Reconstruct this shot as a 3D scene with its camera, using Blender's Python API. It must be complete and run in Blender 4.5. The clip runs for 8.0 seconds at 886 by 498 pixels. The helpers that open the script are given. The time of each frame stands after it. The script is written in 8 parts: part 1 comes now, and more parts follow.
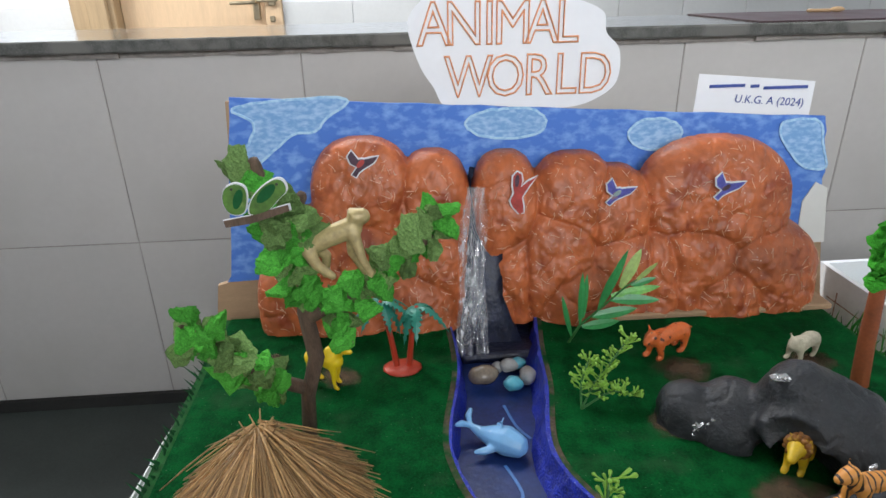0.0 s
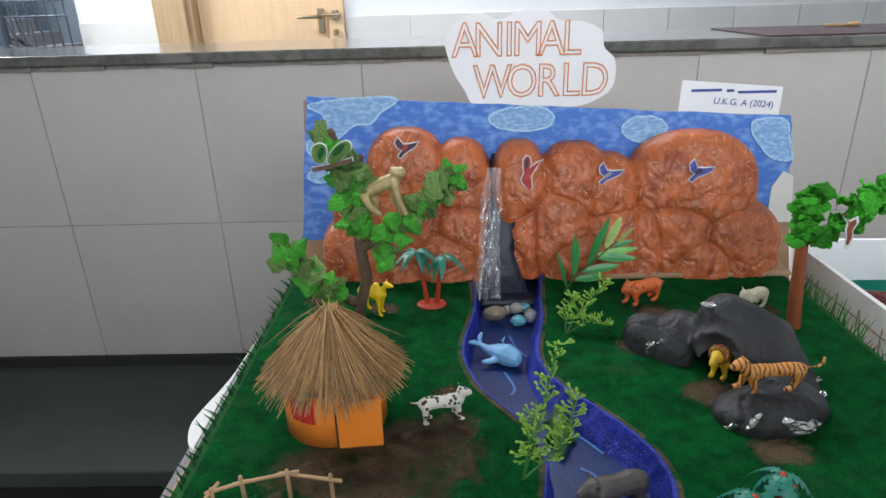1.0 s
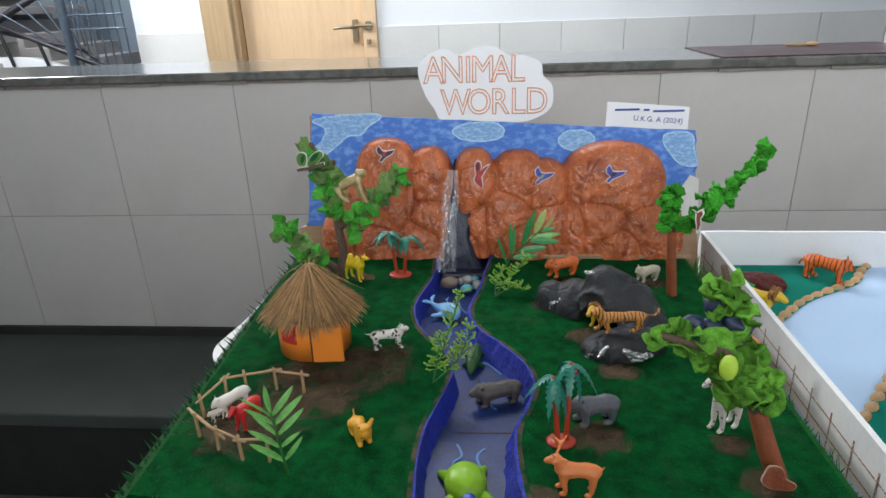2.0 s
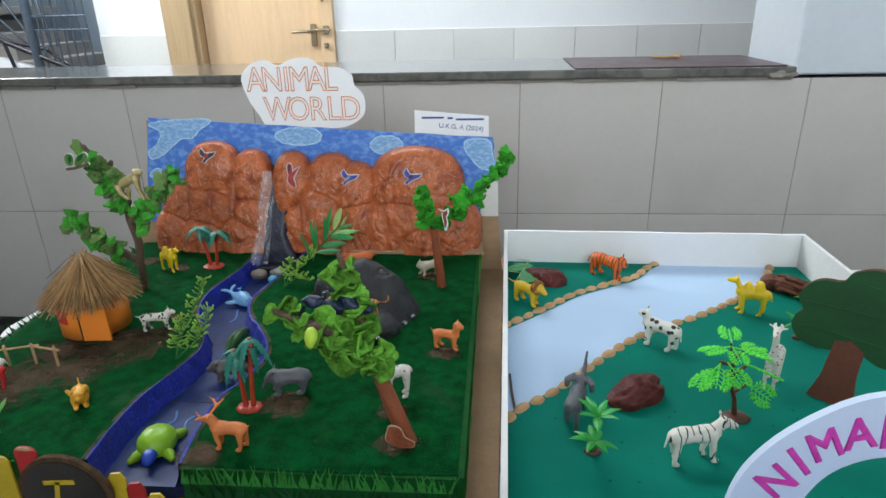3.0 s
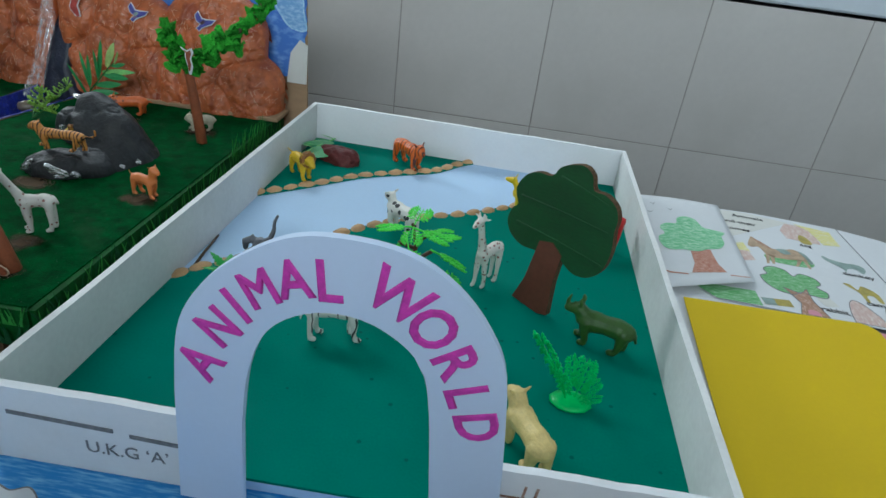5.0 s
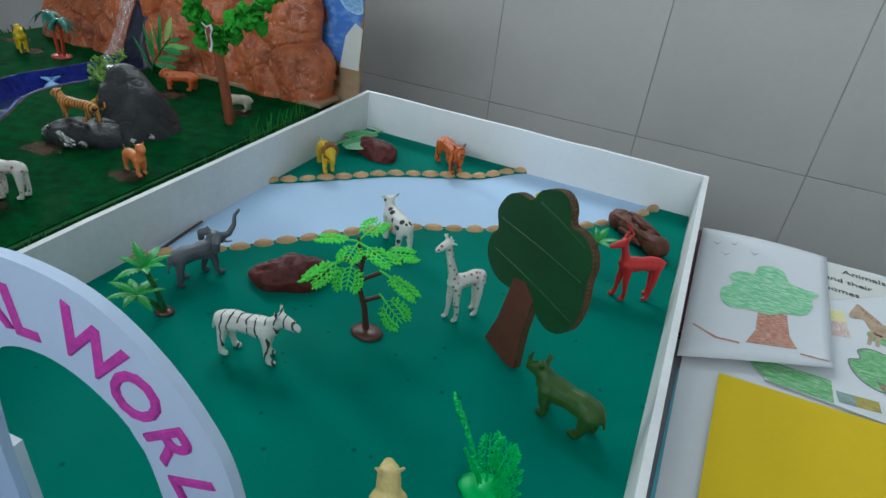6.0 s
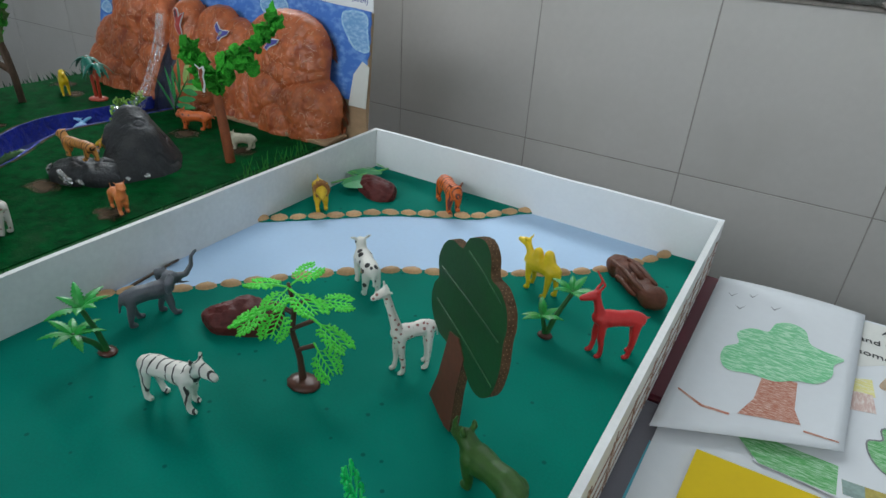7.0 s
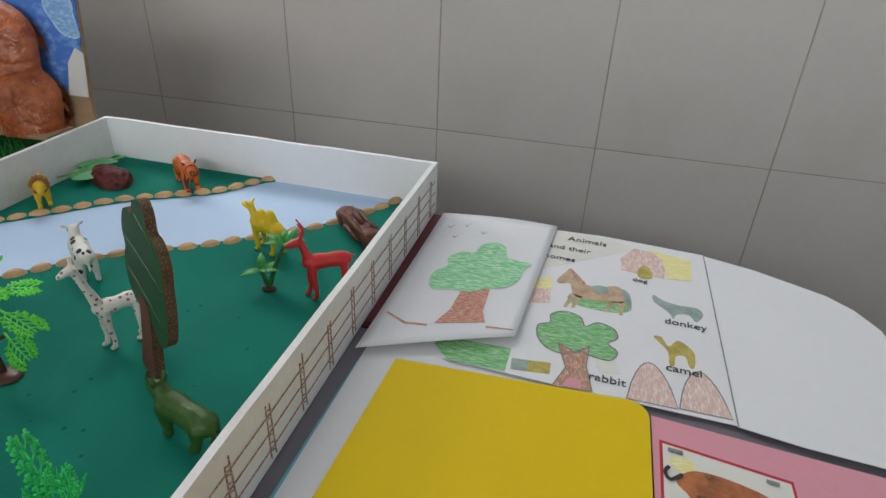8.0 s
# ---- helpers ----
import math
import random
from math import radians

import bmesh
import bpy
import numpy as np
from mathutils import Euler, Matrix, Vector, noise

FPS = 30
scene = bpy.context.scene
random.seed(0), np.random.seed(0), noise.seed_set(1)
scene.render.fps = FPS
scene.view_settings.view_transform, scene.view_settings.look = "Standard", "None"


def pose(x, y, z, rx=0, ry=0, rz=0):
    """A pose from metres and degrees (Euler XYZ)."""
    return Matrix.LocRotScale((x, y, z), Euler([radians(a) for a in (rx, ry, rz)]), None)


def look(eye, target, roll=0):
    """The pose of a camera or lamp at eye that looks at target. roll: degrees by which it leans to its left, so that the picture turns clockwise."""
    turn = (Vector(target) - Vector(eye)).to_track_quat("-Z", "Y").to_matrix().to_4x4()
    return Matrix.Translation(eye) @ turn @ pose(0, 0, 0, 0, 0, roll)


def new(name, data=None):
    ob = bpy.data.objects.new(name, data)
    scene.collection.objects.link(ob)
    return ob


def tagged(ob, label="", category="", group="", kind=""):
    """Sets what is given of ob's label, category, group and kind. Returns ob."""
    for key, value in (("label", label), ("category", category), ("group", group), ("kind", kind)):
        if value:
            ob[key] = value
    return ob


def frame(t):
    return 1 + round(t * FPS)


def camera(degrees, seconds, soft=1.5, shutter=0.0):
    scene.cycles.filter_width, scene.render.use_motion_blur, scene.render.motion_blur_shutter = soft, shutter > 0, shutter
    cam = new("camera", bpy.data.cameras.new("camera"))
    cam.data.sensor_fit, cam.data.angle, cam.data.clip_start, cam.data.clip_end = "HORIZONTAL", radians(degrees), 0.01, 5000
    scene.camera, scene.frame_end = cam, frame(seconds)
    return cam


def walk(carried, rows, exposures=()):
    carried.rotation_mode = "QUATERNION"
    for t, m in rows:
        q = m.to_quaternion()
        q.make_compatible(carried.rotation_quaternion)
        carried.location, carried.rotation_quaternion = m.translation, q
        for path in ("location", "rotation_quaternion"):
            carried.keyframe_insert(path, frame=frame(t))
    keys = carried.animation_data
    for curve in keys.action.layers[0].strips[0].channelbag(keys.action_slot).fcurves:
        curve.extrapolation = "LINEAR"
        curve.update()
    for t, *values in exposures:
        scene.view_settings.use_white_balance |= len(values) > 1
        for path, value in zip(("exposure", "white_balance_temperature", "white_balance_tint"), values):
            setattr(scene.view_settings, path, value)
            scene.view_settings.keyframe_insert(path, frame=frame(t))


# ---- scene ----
cam = camera(71.5, 8.0)
PATH = [
    (0, (-0.457, -0.991, 1.03), (-0.332, 0.841, 0.237), -1.2),
    (0.5, (-0.446, -1.068, 1.039), (-0.394, 0.775, 0.265), -0.9),
    (1, (-0.437, -1.143, 1.043), (-0.479, 0.707, 0.284), -1.6),
    (1.2, (-0.426, -1.172, 1.046), (-0.5, 0.674, 0.28), -1.9),
    (2.3, (-0.268, -1.358, 1.102), (-0.484, 0.49, 0.37), -1.4),
    (2.5, (-0.209, -1.364, 1.104), (-0.451, 0.486, 0.382), -0.9),
    (3, (-0.052, -1.377, 1.101), (-0.219, 0.473, 0.358), -1.4),
    (3.5, (0.046, -1.382, 1.078), (-0.005, 0.447, 0.27), 0.6),
    (4, (0.092, -1.386, 1.061), (0.076, 0.397, 0.155), 3.0),
    (4.5, (0.144, -1.375, 1.051), (0.073, 0.406, 0.143), 5.9),
    (5, (0.233, -1.317, 1.034), (0.121, 0.429, 0.067), 7.5),
    (5.2, (0.259, -1.284, 1.033), (0.076, 0.427, 0.015), 7.7),
    (6.3, (0.391, -1.161, 1.026), (-0.353, 0.395, 0.012), 6.5),
    (6.5, (0.402, -1.141, 1.028), (-0.437, 0.388, 0.05), 5.8),
    (7, (0.444, -1.112, 1.029), (-0.404, 0.421, 0.063), 3.7),
    (7.5, (0.508, -1.103, 1.033), (-0.122, 0.53, 0.065), 2.6),
    (8, (0.573, -1.112, 1.032), (0.192, 0.579, 0.036), 2.6),
]
walk(cam, [(t, look(eye, target, roll)) for t, eye, target, roll in PATH], [
    (0, 0.06, 6450, 12), (2.5, -0.09, 6450, 10), (3.5, -0.12, 6200, 5), (5.0, -0.52, 5850, 1),
    (6.5, -0.51, 6000, 3), (7.0, -0.46, 6200, 5), (7.5, -0.50, 6550, 8), (8.0, -0.52, 6750, 12)])

# ---- world and light ----
world = bpy.data.worlds.new("world")
scene.world = world
world.use_nodes = True
wn = world.node_tree.nodes
sky = wn.new("ShaderNodeTexSky")
sky.sky_type, sky.sun_disc = "NISHITA", False
sky.sun_elevation, sky.sun_rotation = radians(48), radians(250)
world.node_tree.links.new(sky.outputs[0], wn["Background"].inputs[0])
wn["Background"].inputs[1].default_value = 0.08


def unseen_lamp(name, place, target, sx, sy, watts, colour=(1.0, 0.985, 0.96)):
    lamp = bpy.data.lights.new(name, "AREA")
    lamp.shape, lamp.size, lamp.size_y = "RECTANGLE", sx, sy
    lamp.energy, lamp.color = watts, colour
    ob = new(name, lamp)
    ob.matrix_world = look(place, target)
    return ob


# added lamps out of view for daylight; the court and other openings are invented
unseen_lamp("unseen_overhead_light", (-0.85, 0.95, 2.96), (-0.85, 0.95, 0.0), 1.6, 1.0, 50, (0.95, 0.98, 1.0))
unseen_lamp("unseen_front_light", (0.0, -4.4, 2.15), (0.0, 0, 1.0), 2.8, 1.4, 160, (0.95, 0.98, 1.0))
unseen_lamp("unseen_passage_light", (-3.2, 1.4, 2.7), (-1.0, 2.5, 1.0), 1.2, 0.8, 110, (0.97, 0.99, 1.0))

# ---- materials ----


def nodes_of(m):
    m.use_nodes = True
    nt = m.node_tree
    return nt, nt.nodes, nt.links, nt.nodes["Principled BSDF"]


def mat(name, base, rough=0.6, var=0.12, scale=40.0, fine=300.0, bump=0.1, depth=0.0006, metal=0.0, spec=0.5, stretch=None,
        speck=None, coat=0.0, piece=0.0, second=None, sheen=0.0, soft=0.08):
    """A surface with variation at two sizes, a fine relief, and optionally flecks or a second colour in patches."""
    m = bpy.data.materials.new(name)
    nt, n, link, b = nodes_of(m)
    co = n.new("ShaderNodeTexCoord").outputs["Object"]
    if stretch:
        mp = n.new("ShaderNodeMapping")
        mp.inputs["Scale"].default_value = stretch
        mp.inputs["Rotation"].default_value = (0, 0, 0)
        link.new(co, mp.inputs["Vector"])
        co = mp.outputs["Vector"]
    big, small = n.new("ShaderNodeTexNoise"), n.new("ShaderNodeTexNoise")
    for t, s in ((big, scale), (small, fine)):
        t.inputs["Scale"].default_value, t.inputs["Detail"].default_value = s, 5.0
        link.new(co, t.inputs["Vector"])
    add = n.new("ShaderNodeMath")
    add.operation = "MULTIPLY_ADD"
    add.inputs[1].default_value = 0.6
    link.new(big.outputs["Fac"], add.inputs[0])
    half = n.new("ShaderNodeMath")
    half.operation = "MULTIPLY"
    half.inputs[1].default_value = 0.4
    link.new(small.outputs["Fac"], half.inputs[0])
    link.new(half.outputs[0], add.inputs[2])
    ramp = n.new("ShaderNodeValToRGB")
    lo = [max(0.0, c * (1 - var)) for c in base]
    hi = [min(1.0, c * (1 + var)) for c in base]
    ramp.color_ramp.elements[0].position, ramp.color_ramp.elements[1].position = 0.32, 0.68
    ramp.color_ramp.elements[0].color, ramp.color_ramp.elements[1].color = (*lo, 1), (*hi, 1)
    link.new(add.outputs[0], ramp.inputs[0])
    col = ramp.outputs[0]
    if second:
        c2, size, at = second
        patch = n.new("ShaderNodeTexNoise")
        patch.inputs["Scale"].default_value, patch.inputs["Detail"].default_value = size, 6.0
        link.new(co, patch.inputs["Vector"])
        pr = n.new("ShaderNodeValToRGB")
        pr.color_ramp.elements[0].position, pr.color_ramp.elements[1].position = at, at + soft
        link.new(patch.outputs["Fac"], pr.inputs[0])
        mx = n.new("ShaderNodeMix")
        mx.data_type = "RGBA"
        link.new(pr.outputs[0], mx.inputs["Factor"])
        link.new(col, mx.inputs["A"])
        mx.inputs["B"].default_value = (*c2, 1)
        col = mx.outputs["Result"]
    if speck:
        c2, size, at = speck
        vo = n.new("ShaderNodeTexVoronoi")
        vo.inputs["Scale"].default_value = size
        link.new(co, vo.inputs["Vector"])
        pr = n.new("ShaderNodeValToRGB")
        pr.color_ramp.elements[0].position, pr.color_ramp.elements[1].position = at, at + 0.04
        pr.color_ramp.elements[0].color, pr.color_ramp.elements[1].color = (1, 1, 1, 1), (0, 0, 0, 1)
        link.new(vo.outputs["Distance"], pr.inputs[0])
        mx = n.new("ShaderNodeMix")
        mx.data_type = "RGBA"
        link.new(pr.outputs[0], mx.inputs["Factor"])
        link.new(col, mx.inputs["A"])
        mx.inputs["B"].default_value = (*c2, 1)
        col = mx.outputs["Result"]
    if piece:
        info = n.new("ShaderNodeObjectInfo")
        hsv = n.new("ShaderNodeHueSaturation")
        mr = n.new("ShaderNodeMapRange")
        mr.inputs["To Min"].default_value, mr.inputs["To Max"].default_value = 1 - piece, 1 + piece
        link.new(info.outputs["Random"], mr.inputs["Value"])
        link.new(mr.outputs[0], hsv.inputs["Value"])
        link.new(col, hsv.inputs["Color"])
        col = hsv.outputs[0]
    link.new(col, b.inputs["Base Color"])
    rr = n.new("ShaderNodeMapRange")
    rr.inputs["To Min"].default_value, rr.inputs["To Max"].default_value = max(0.02, rough - 0.1), min(1, rough + 0.1)
    link.new(big.outputs["Fac"], rr.inputs["Value"])
    link.new(rr.outputs[0], b.inputs["Roughness"])
    b.inputs["Metallic"].default_value = metal
    b.inputs["Specular IOR Level"].default_value = spec
    b.inputs["Coat Weight"].default_value = coat
    b.inputs["Sheen Weight"].default_value = sheen
    if bump:
        bp = n.new("ShaderNodeBump")
        bp.inputs["Strength"].default_value, bp.inputs["Distance"].default_value = bump, depth
        link.new(add.outputs[0], bp.inputs["Height"])
        link.new(bp.outputs[0], b.inputs["Normal"])
    return m


def banded(name, base, dark, scale, at=0.62, distort=2.0, axis="X", rough=0.45, detail=1.0, broken=0.0):
    """A toy's painted stripes."""
    m = bpy.data.materials.new(name)
    nt, n, link, b = nodes_of(m)
    co = n.new("ShaderNodeTexCoord").outputs["Object"]
    w = n.new("ShaderNodeTexWave")
    w.bands_direction = axis
    w.inputs["Scale"].default_value, w.inputs["Distortion"].default_value = scale, distort
    w.inputs["Detail"].default_value, w.inputs["Detail Scale"].default_value = detail, 1.5
    link.new(co, w.inputs["Vector"])
    r = n.new("ShaderNodeValToRGB")
    r.color_ramp.elements[0].position, r.color_ramp.elements[1].position = at, at + 0.05
    r.color_ramp.elements[0].color, r.color_ramp.elements[1].color = (*base, 1), (*dark, 1)
    fac = w.outputs["Fac"]
    if broken:
        t = n.new("ShaderNodeTexNoise")
        t.inputs["Scale"].default_value = 95
        link.new(co, t.inputs["Vector"])
        gate = n.new("ShaderNodeMath")
        gate.operation, gate.inputs[1].default_value = "GREATER_THAN", broken
        link.new(t.outputs["Fac"], gate.inputs[0])
        mul = n.new("ShaderNodeMath")
        mul.operation = "MULTIPLY"
        link.new(fac, mul.inputs[0]), link.new(gate.outputs[0], mul.inputs[1])
        fac = mul.outputs[0]
    link.new(fac, r.inputs[0])
    link.new(r.outputs[0], b.inputs["Base Color"])
    b.inputs["Roughness"].default_value = rough
    return m


def crayon(name, base, gap, scale=60, stretch=(1, 8, 1), at=0.42, rough=0.7, angle=0.0):
    """Crayon strokes over paper: paper shows between the strokes."""
    m = bpy.data.materials.new(name)
    nt, n, link, b = nodes_of(m)
    co = n.new("ShaderNodeTexCoord").outputs["Object"]
    mp = n.new("ShaderNodeMapping")
    mp.inputs["Scale"].default_value = stretch
    mp.inputs["Rotation"].default_value = (0, 0, angle)
    link.new(co, mp.inputs["Vector"])
    t = n.new("ShaderNodeTexNoise")
    t.inputs["Scale"].default_value, t.inputs["Detail"].default_value = scale, 6.0
    link.new(mp.outputs[0], t.inputs["Vector"])
    r = n.new("ShaderNodeValToRGB")
    r.color_ramp.elements[0].position, r.color_ramp.elements[1].position = at - 0.12, at + 0.1
    r.color_ramp.elements[0].color, r.color_ramp.elements[1].color = (*gap, 1), (*base, 1)
    link.new(t.outputs["Fac"], r.inputs[0])
    link.new(r.outputs[0], b.inputs["Base Color"])
    b.inputs["Roughness"].default_value = rough
    bp = n.new("ShaderNodeBump")
    bp.inputs["Strength"].default_value, bp.inputs["Distance"].default_value = 0.2, 0.0004
    link.new(t.outputs["Fac"], bp.inputs["Height"])
    link.new(bp.outputs[0], b.inputs["Normal"])
    return m


def clear_plastic():
    """Crumpled clear film, mostly see-through: whitish creases running down are highlights put into alpha."""
    m = bpy.data.materials.new("clear_film")
    nt, n, link, b = nodes_of(m)
    co = n.new("ShaderNodeTexCoord").outputs["Object"]
    mp = n.new("ShaderNodeMapping")
    mp.inputs["Scale"].default_value = (1.0, 1.0, 0.22)
    link.new(co, mp.inputs["Vector"])
    t = n.new("ShaderNodeTexNoise")
    t.inputs["Scale"].default_value, t.inputs["Detail"].default_value = 230, 4.0
    link.new(mp.outputs[0], t.inputs["Vector"])
    r = n.new("ShaderNodeValToRGB")
    r.color_ramp.elements[0].position, r.color_ramp.elements[1].position = 0.52, 0.74
    r.color_ramp.elements[0].color, r.color_ramp.elements[1].color = (0.12, 0.12, 0.12, 1), (0.60, 0.60, 0.60, 1)
    link.new(t.outputs["Fac"], r.inputs[0])
    link.new(r.outputs[0], b.inputs["Alpha"])
    b.inputs["Base Color"].default_value = (0.74, 0.75, 0.78, 1)
    b.inputs["Roughness"].default_value = 0.08
    b.inputs["Specular IOR Level"].default_value = 1.0
    b.inputs["Coat Weight"].default_value = 1.0
    return m


def mud_stain():
    """Brown earth rubbed into the flock, fading out unevenly towards its rim."""
    m = mat("brown_mud_paint", (0.085, 0.058, 0.036), 0.95, 0.4, 60, 500, 0.7, 0.002, spec=0.1)
    nt, n, link, b = nodes_of(m)
    tc = n.new("ShaderNodeTexCoord")
    sub = n.new("ShaderNodeVectorMath")
    sub.operation, sub.inputs[1].default_value = "SUBTRACT", (0.5, 0.5, 0.5)
    link.new(tc.outputs["Generated"], sub.inputs[0])
    flat = n.new("ShaderNodeVectorMath")
    flat.operation, flat.inputs[1].default_value = "MULTIPLY", (1, 1, 0)
    link.new(sub.outputs[0], flat.inputs[0])
    ln = n.new("ShaderNodeVectorMath")
    ln.operation = "LENGTH"
    link.new(flat.outputs[0], ln.inputs[0])
    t = n.new("ShaderNodeTexNoise")
    t.inputs["Scale"].default_value, t.inputs["Detail"].default_value = 90, 6.0
    link.new(tc.outputs["Object"], t.inputs["Vector"])
    ad = n.new("ShaderNodeMath")
    ad.operation, ad.inputs[1].default_value = "MULTIPLY_ADD", 0.55
    link.new(t.outputs["Fac"], ad.inputs[0]), link.new(ln.outputs["Value"], ad.inputs[2])
    r = n.new("ShaderNodeValToRGB")
    r.color_ramp.elements[0].position, r.color_ramp.elements[1].position = 0.42, 0.66
    r.color_ramp.elements[0].color, r.color_ramp.elements[1].color = (0.85, 0.85, 0.85, 1), (0, 0, 0, 1)
    link.new(ad.outputs[0], r.inputs[0])
    link.new(r.outputs[0], b.inputs["Alpha"])
    return m


def straw_layer():
    """Thin straws, each a little lighter or darker than the next."""
    m = mat("thin_straw_layer", (0.37, 0.215, 0.090), 0.6, 0.35, 90, 420, 0.2)
    nt, n, link, b = nodes_of(m)
    old = b.inputs["Base Color"].links[0].from_socket
    hsv = n.new("ShaderNodeHueSaturation")
    mr = n.new("ShaderNodeMapRange")
    mr.inputs["To Min"].default_value, mr.inputs["To Max"].default_value = 0.45, 1.6
    link.new(n.new("ShaderNodeNewGeometry").outputs["Random Per Island"], mr.inputs["Value"])
    link.new(mr.outputs[0], hsv.inputs["Value"])
    link.new(old, hsv.inputs["Color"])
    link.new(hsv.outputs[0], b.inputs["Base Color"])
    return m


M = {}
M["tile"] = mat("wall_tile", (0.51, 0.488, 0.462), 0.34, 0.04, 6, 90, 0.02, 0.0005, piece=0.02, second=((0.47, 0.45, 0.42), 5, 0.50), soft=0.2)
M["grout"] = mat("tile_joint", (0.33, 0.305, 0.28), 0.9, 0.3, 12, 200)
M["plaster"] = mat("white_plaster", (0.72, 0.75, 0.78), 0.7, 0.04, 3, 60, 0.05)
M["plaster_blue"] = mat("bluish_plaster", (0.52, 0.57, 0.62), 0.6, 0.05, 3, 60, 0.05)
M["dado"] = mat("dado_tile", (0.60, 0.61, 0.60), 0.35, 0.04, 4, 60, 0.02, piece=0.04)
M["granite"] = mat("dark_granite", (0.105, 0.105, 0.095), 0.14, 0.45, 60, 420, 0.03, 0.0003, speck=((0.2, 0.2, 0.18), 420, 0.12), second=((0.16, 0.155, 0.14), 9, 0.56))
M["mortar"] = mat("ledge_mortar", (0.26, 0.235, 0.21), 0.95, 0.3, 60, 300, 0.5, 0.002)
M["slab"] = mat("bench_stone", (0.055, 0.064, 0.060), 0.5, 0.2, 14, 260, 0.04, speck=((0.08, 0.09, 0.085), 380, 0.1), spec=0.3)
M["slab_dark"] = mat("dark_skirting_and_base_shade", (0.03, 0.03, 0.028), 0.6, 0.3, 20, 200, spec=0.3)
M["floor"] = mat("floor_stone", (0.16, 0.15, 0.14), 0.4, 0.2, 4, 120)
M["ceiling"] = mat("ceiling_paint", (0.7, 0.7, 0.68), 0.8, 0.04, 2, 40)
M["door"] = mat("door_laminate", (0.66, 0.47, 0.29), 0.45, 0.09, 5, 40, 0.04, stretch=(6, 6, 0.6))
M["jamb"] = mat("jamb_wood", (0.42, 0.30, 0.17), 0.5, 0.15, 6, 60, 0.05, stretch=(8, 8, 0.6))
M["brass"] = mat("old_brass", (0.34, 0.29, 0.2), 0.4, 0.2, 60, 400, metal=0.8)
M["iron"] = mat("black_iron", (0.025, 0.025, 0.03), 0.4, 0.2, 40, 300, metal=0.4)
M["rod"] = mat("grey_rod", (0.10, 0.13, 0.17), 0.4, 0.2, 40, 300, metal=0.5)
M["stair"] = mat("stair_stone", (0.33, 0.31, 0.30), 0.5, 0.15, 12, 200)
M["stairwall"] = mat("stair_paint", (0.24, 0.30, 0.36), 0.6, 0.1, 5, 80)
M["table_grey"] = mat("grey_laminate", (0.165, 0.155, 0.175), 0.45, 0.06, 20, 400, 0.03, spec=0.3)
M["table_red"] = mat("maroon_laminate", (0.13, 0.016, 0.03), 0.4, 0.15, 20, 300, 0.03)
M["maroon_dk"] = mat("dull_maroon_reflection", (0.055, 0.022, 0.026), 0.35, 0.2, 20, 300, 0.03)
M["steel"] = mat("dark_steel", (0.06, 0.06, 0.065), 0.4, 0.2, 40, 300, metal=0.7)
M["card"] = mat("brown_cardboard", (0.36, 0.235, 0.135), 0.85, 0.15, 30, 300, 0.15, stretch=(1, 1, 5))
M["flute"] = mat("cut_flute", (0.30, 0.19, 0.10), 0.9, 0.4, 200, 700, 0.3)
M["card_dark"] = mat("cut_cardboard", (0.085, 0.050, 0.026), 0.9, 0.5, 160, 500, 0.6, spec=0.2)
M["foam"] = mat("white_foam_board", (0.80, 0.81, 0.83), 0.6, 0.03, 25, 250, 0.06, spec=0.25)
M["foam_old"] = mat("scuffed_white_foam", (0.74, 0.74, 0.73), 0.65, 0.08, 18, 200, 0.12, second=((0.68, 0.665, 0.64), 16, 0.62), soft=0.2, spec=0.25)
M["grass"] = mat("green_flock", (0.0018, 0.058, 0.0130), 0.95, 0.6, 70, 620, 1.0, 0.003, spec=0.05, speck=((0.10, 0.15, 0.10), 200, 0.045), second=((0.018, 0.066, 0.024), 26, 0.58), soft=0.2)
M["mud"] = mud_stain()
M["earth"] = mat("brown_earth_rim", (0.075, 0.060, 0.040), 0.95, 0.5, 70, 400, 0.8, 0.002, spec=0.1, second=((0.004, 0.055, 0.014), 60, 0.44), soft=0.16)
M["green_side"] = mat("green_painted_side", (0.004, 0.070, 0.010), 0.7, 0.5, 60, 300, 0.4, 0.001, stretch=(3, 3, 0.7), spec=0.15)
M["green_paper"] = mat("green_craft_paper", (0.035, 0.22, 0.035), 0.75, 0.35, 40, 300, 0.1, spec=0.2)
M["green_paper_d"] = mat("dark_green_craft_paper", (0.008, 0.075, 0.022), 0.8, 0.4, 40, 300, 0.1, spec=0.2)
M["bluebed"] = mat("blue_painted_river", (0.012, 0.028, 0.115), 0.36, 0.45, 22, 260, 0.5, 0.0014, spec=0.3, second=((0.018, 0.045, 0.19), 26, 0.52), soft=0.2)
M["bluebank"] = mat("blue_crayon_bank", (0.010, 0.026, 0.34), 0.45, 0.5, 150, 600, 1.0, 0.004, speck=((0.16, 0.20, 0.50), 330, 0.14))
M["blueline"] = mat("pale_blue_stroke", (0.05, 0.16, 0.42), 0.4, 0.2, 60, 300)
M["skypaper"] = crayon("blue_crayon_sky", (0.055, 0.165, 0.54), (0.17, 0.33, 0.68), 85, (1, 1, 1.6), 0.44)
M["skycloud"] = crayon("pale_crayon_cloud", (0.16, 0.33, 0.60), (0.33, 0.50, 0.72), 150, (1, 1, 2), 0.48)
M["cloudline"] = crayon("white_crayon_line", (0.40, 0.60, 0.76), (0.2, 0.4, 0.65), 220, (1, 1, 1), 0.45)
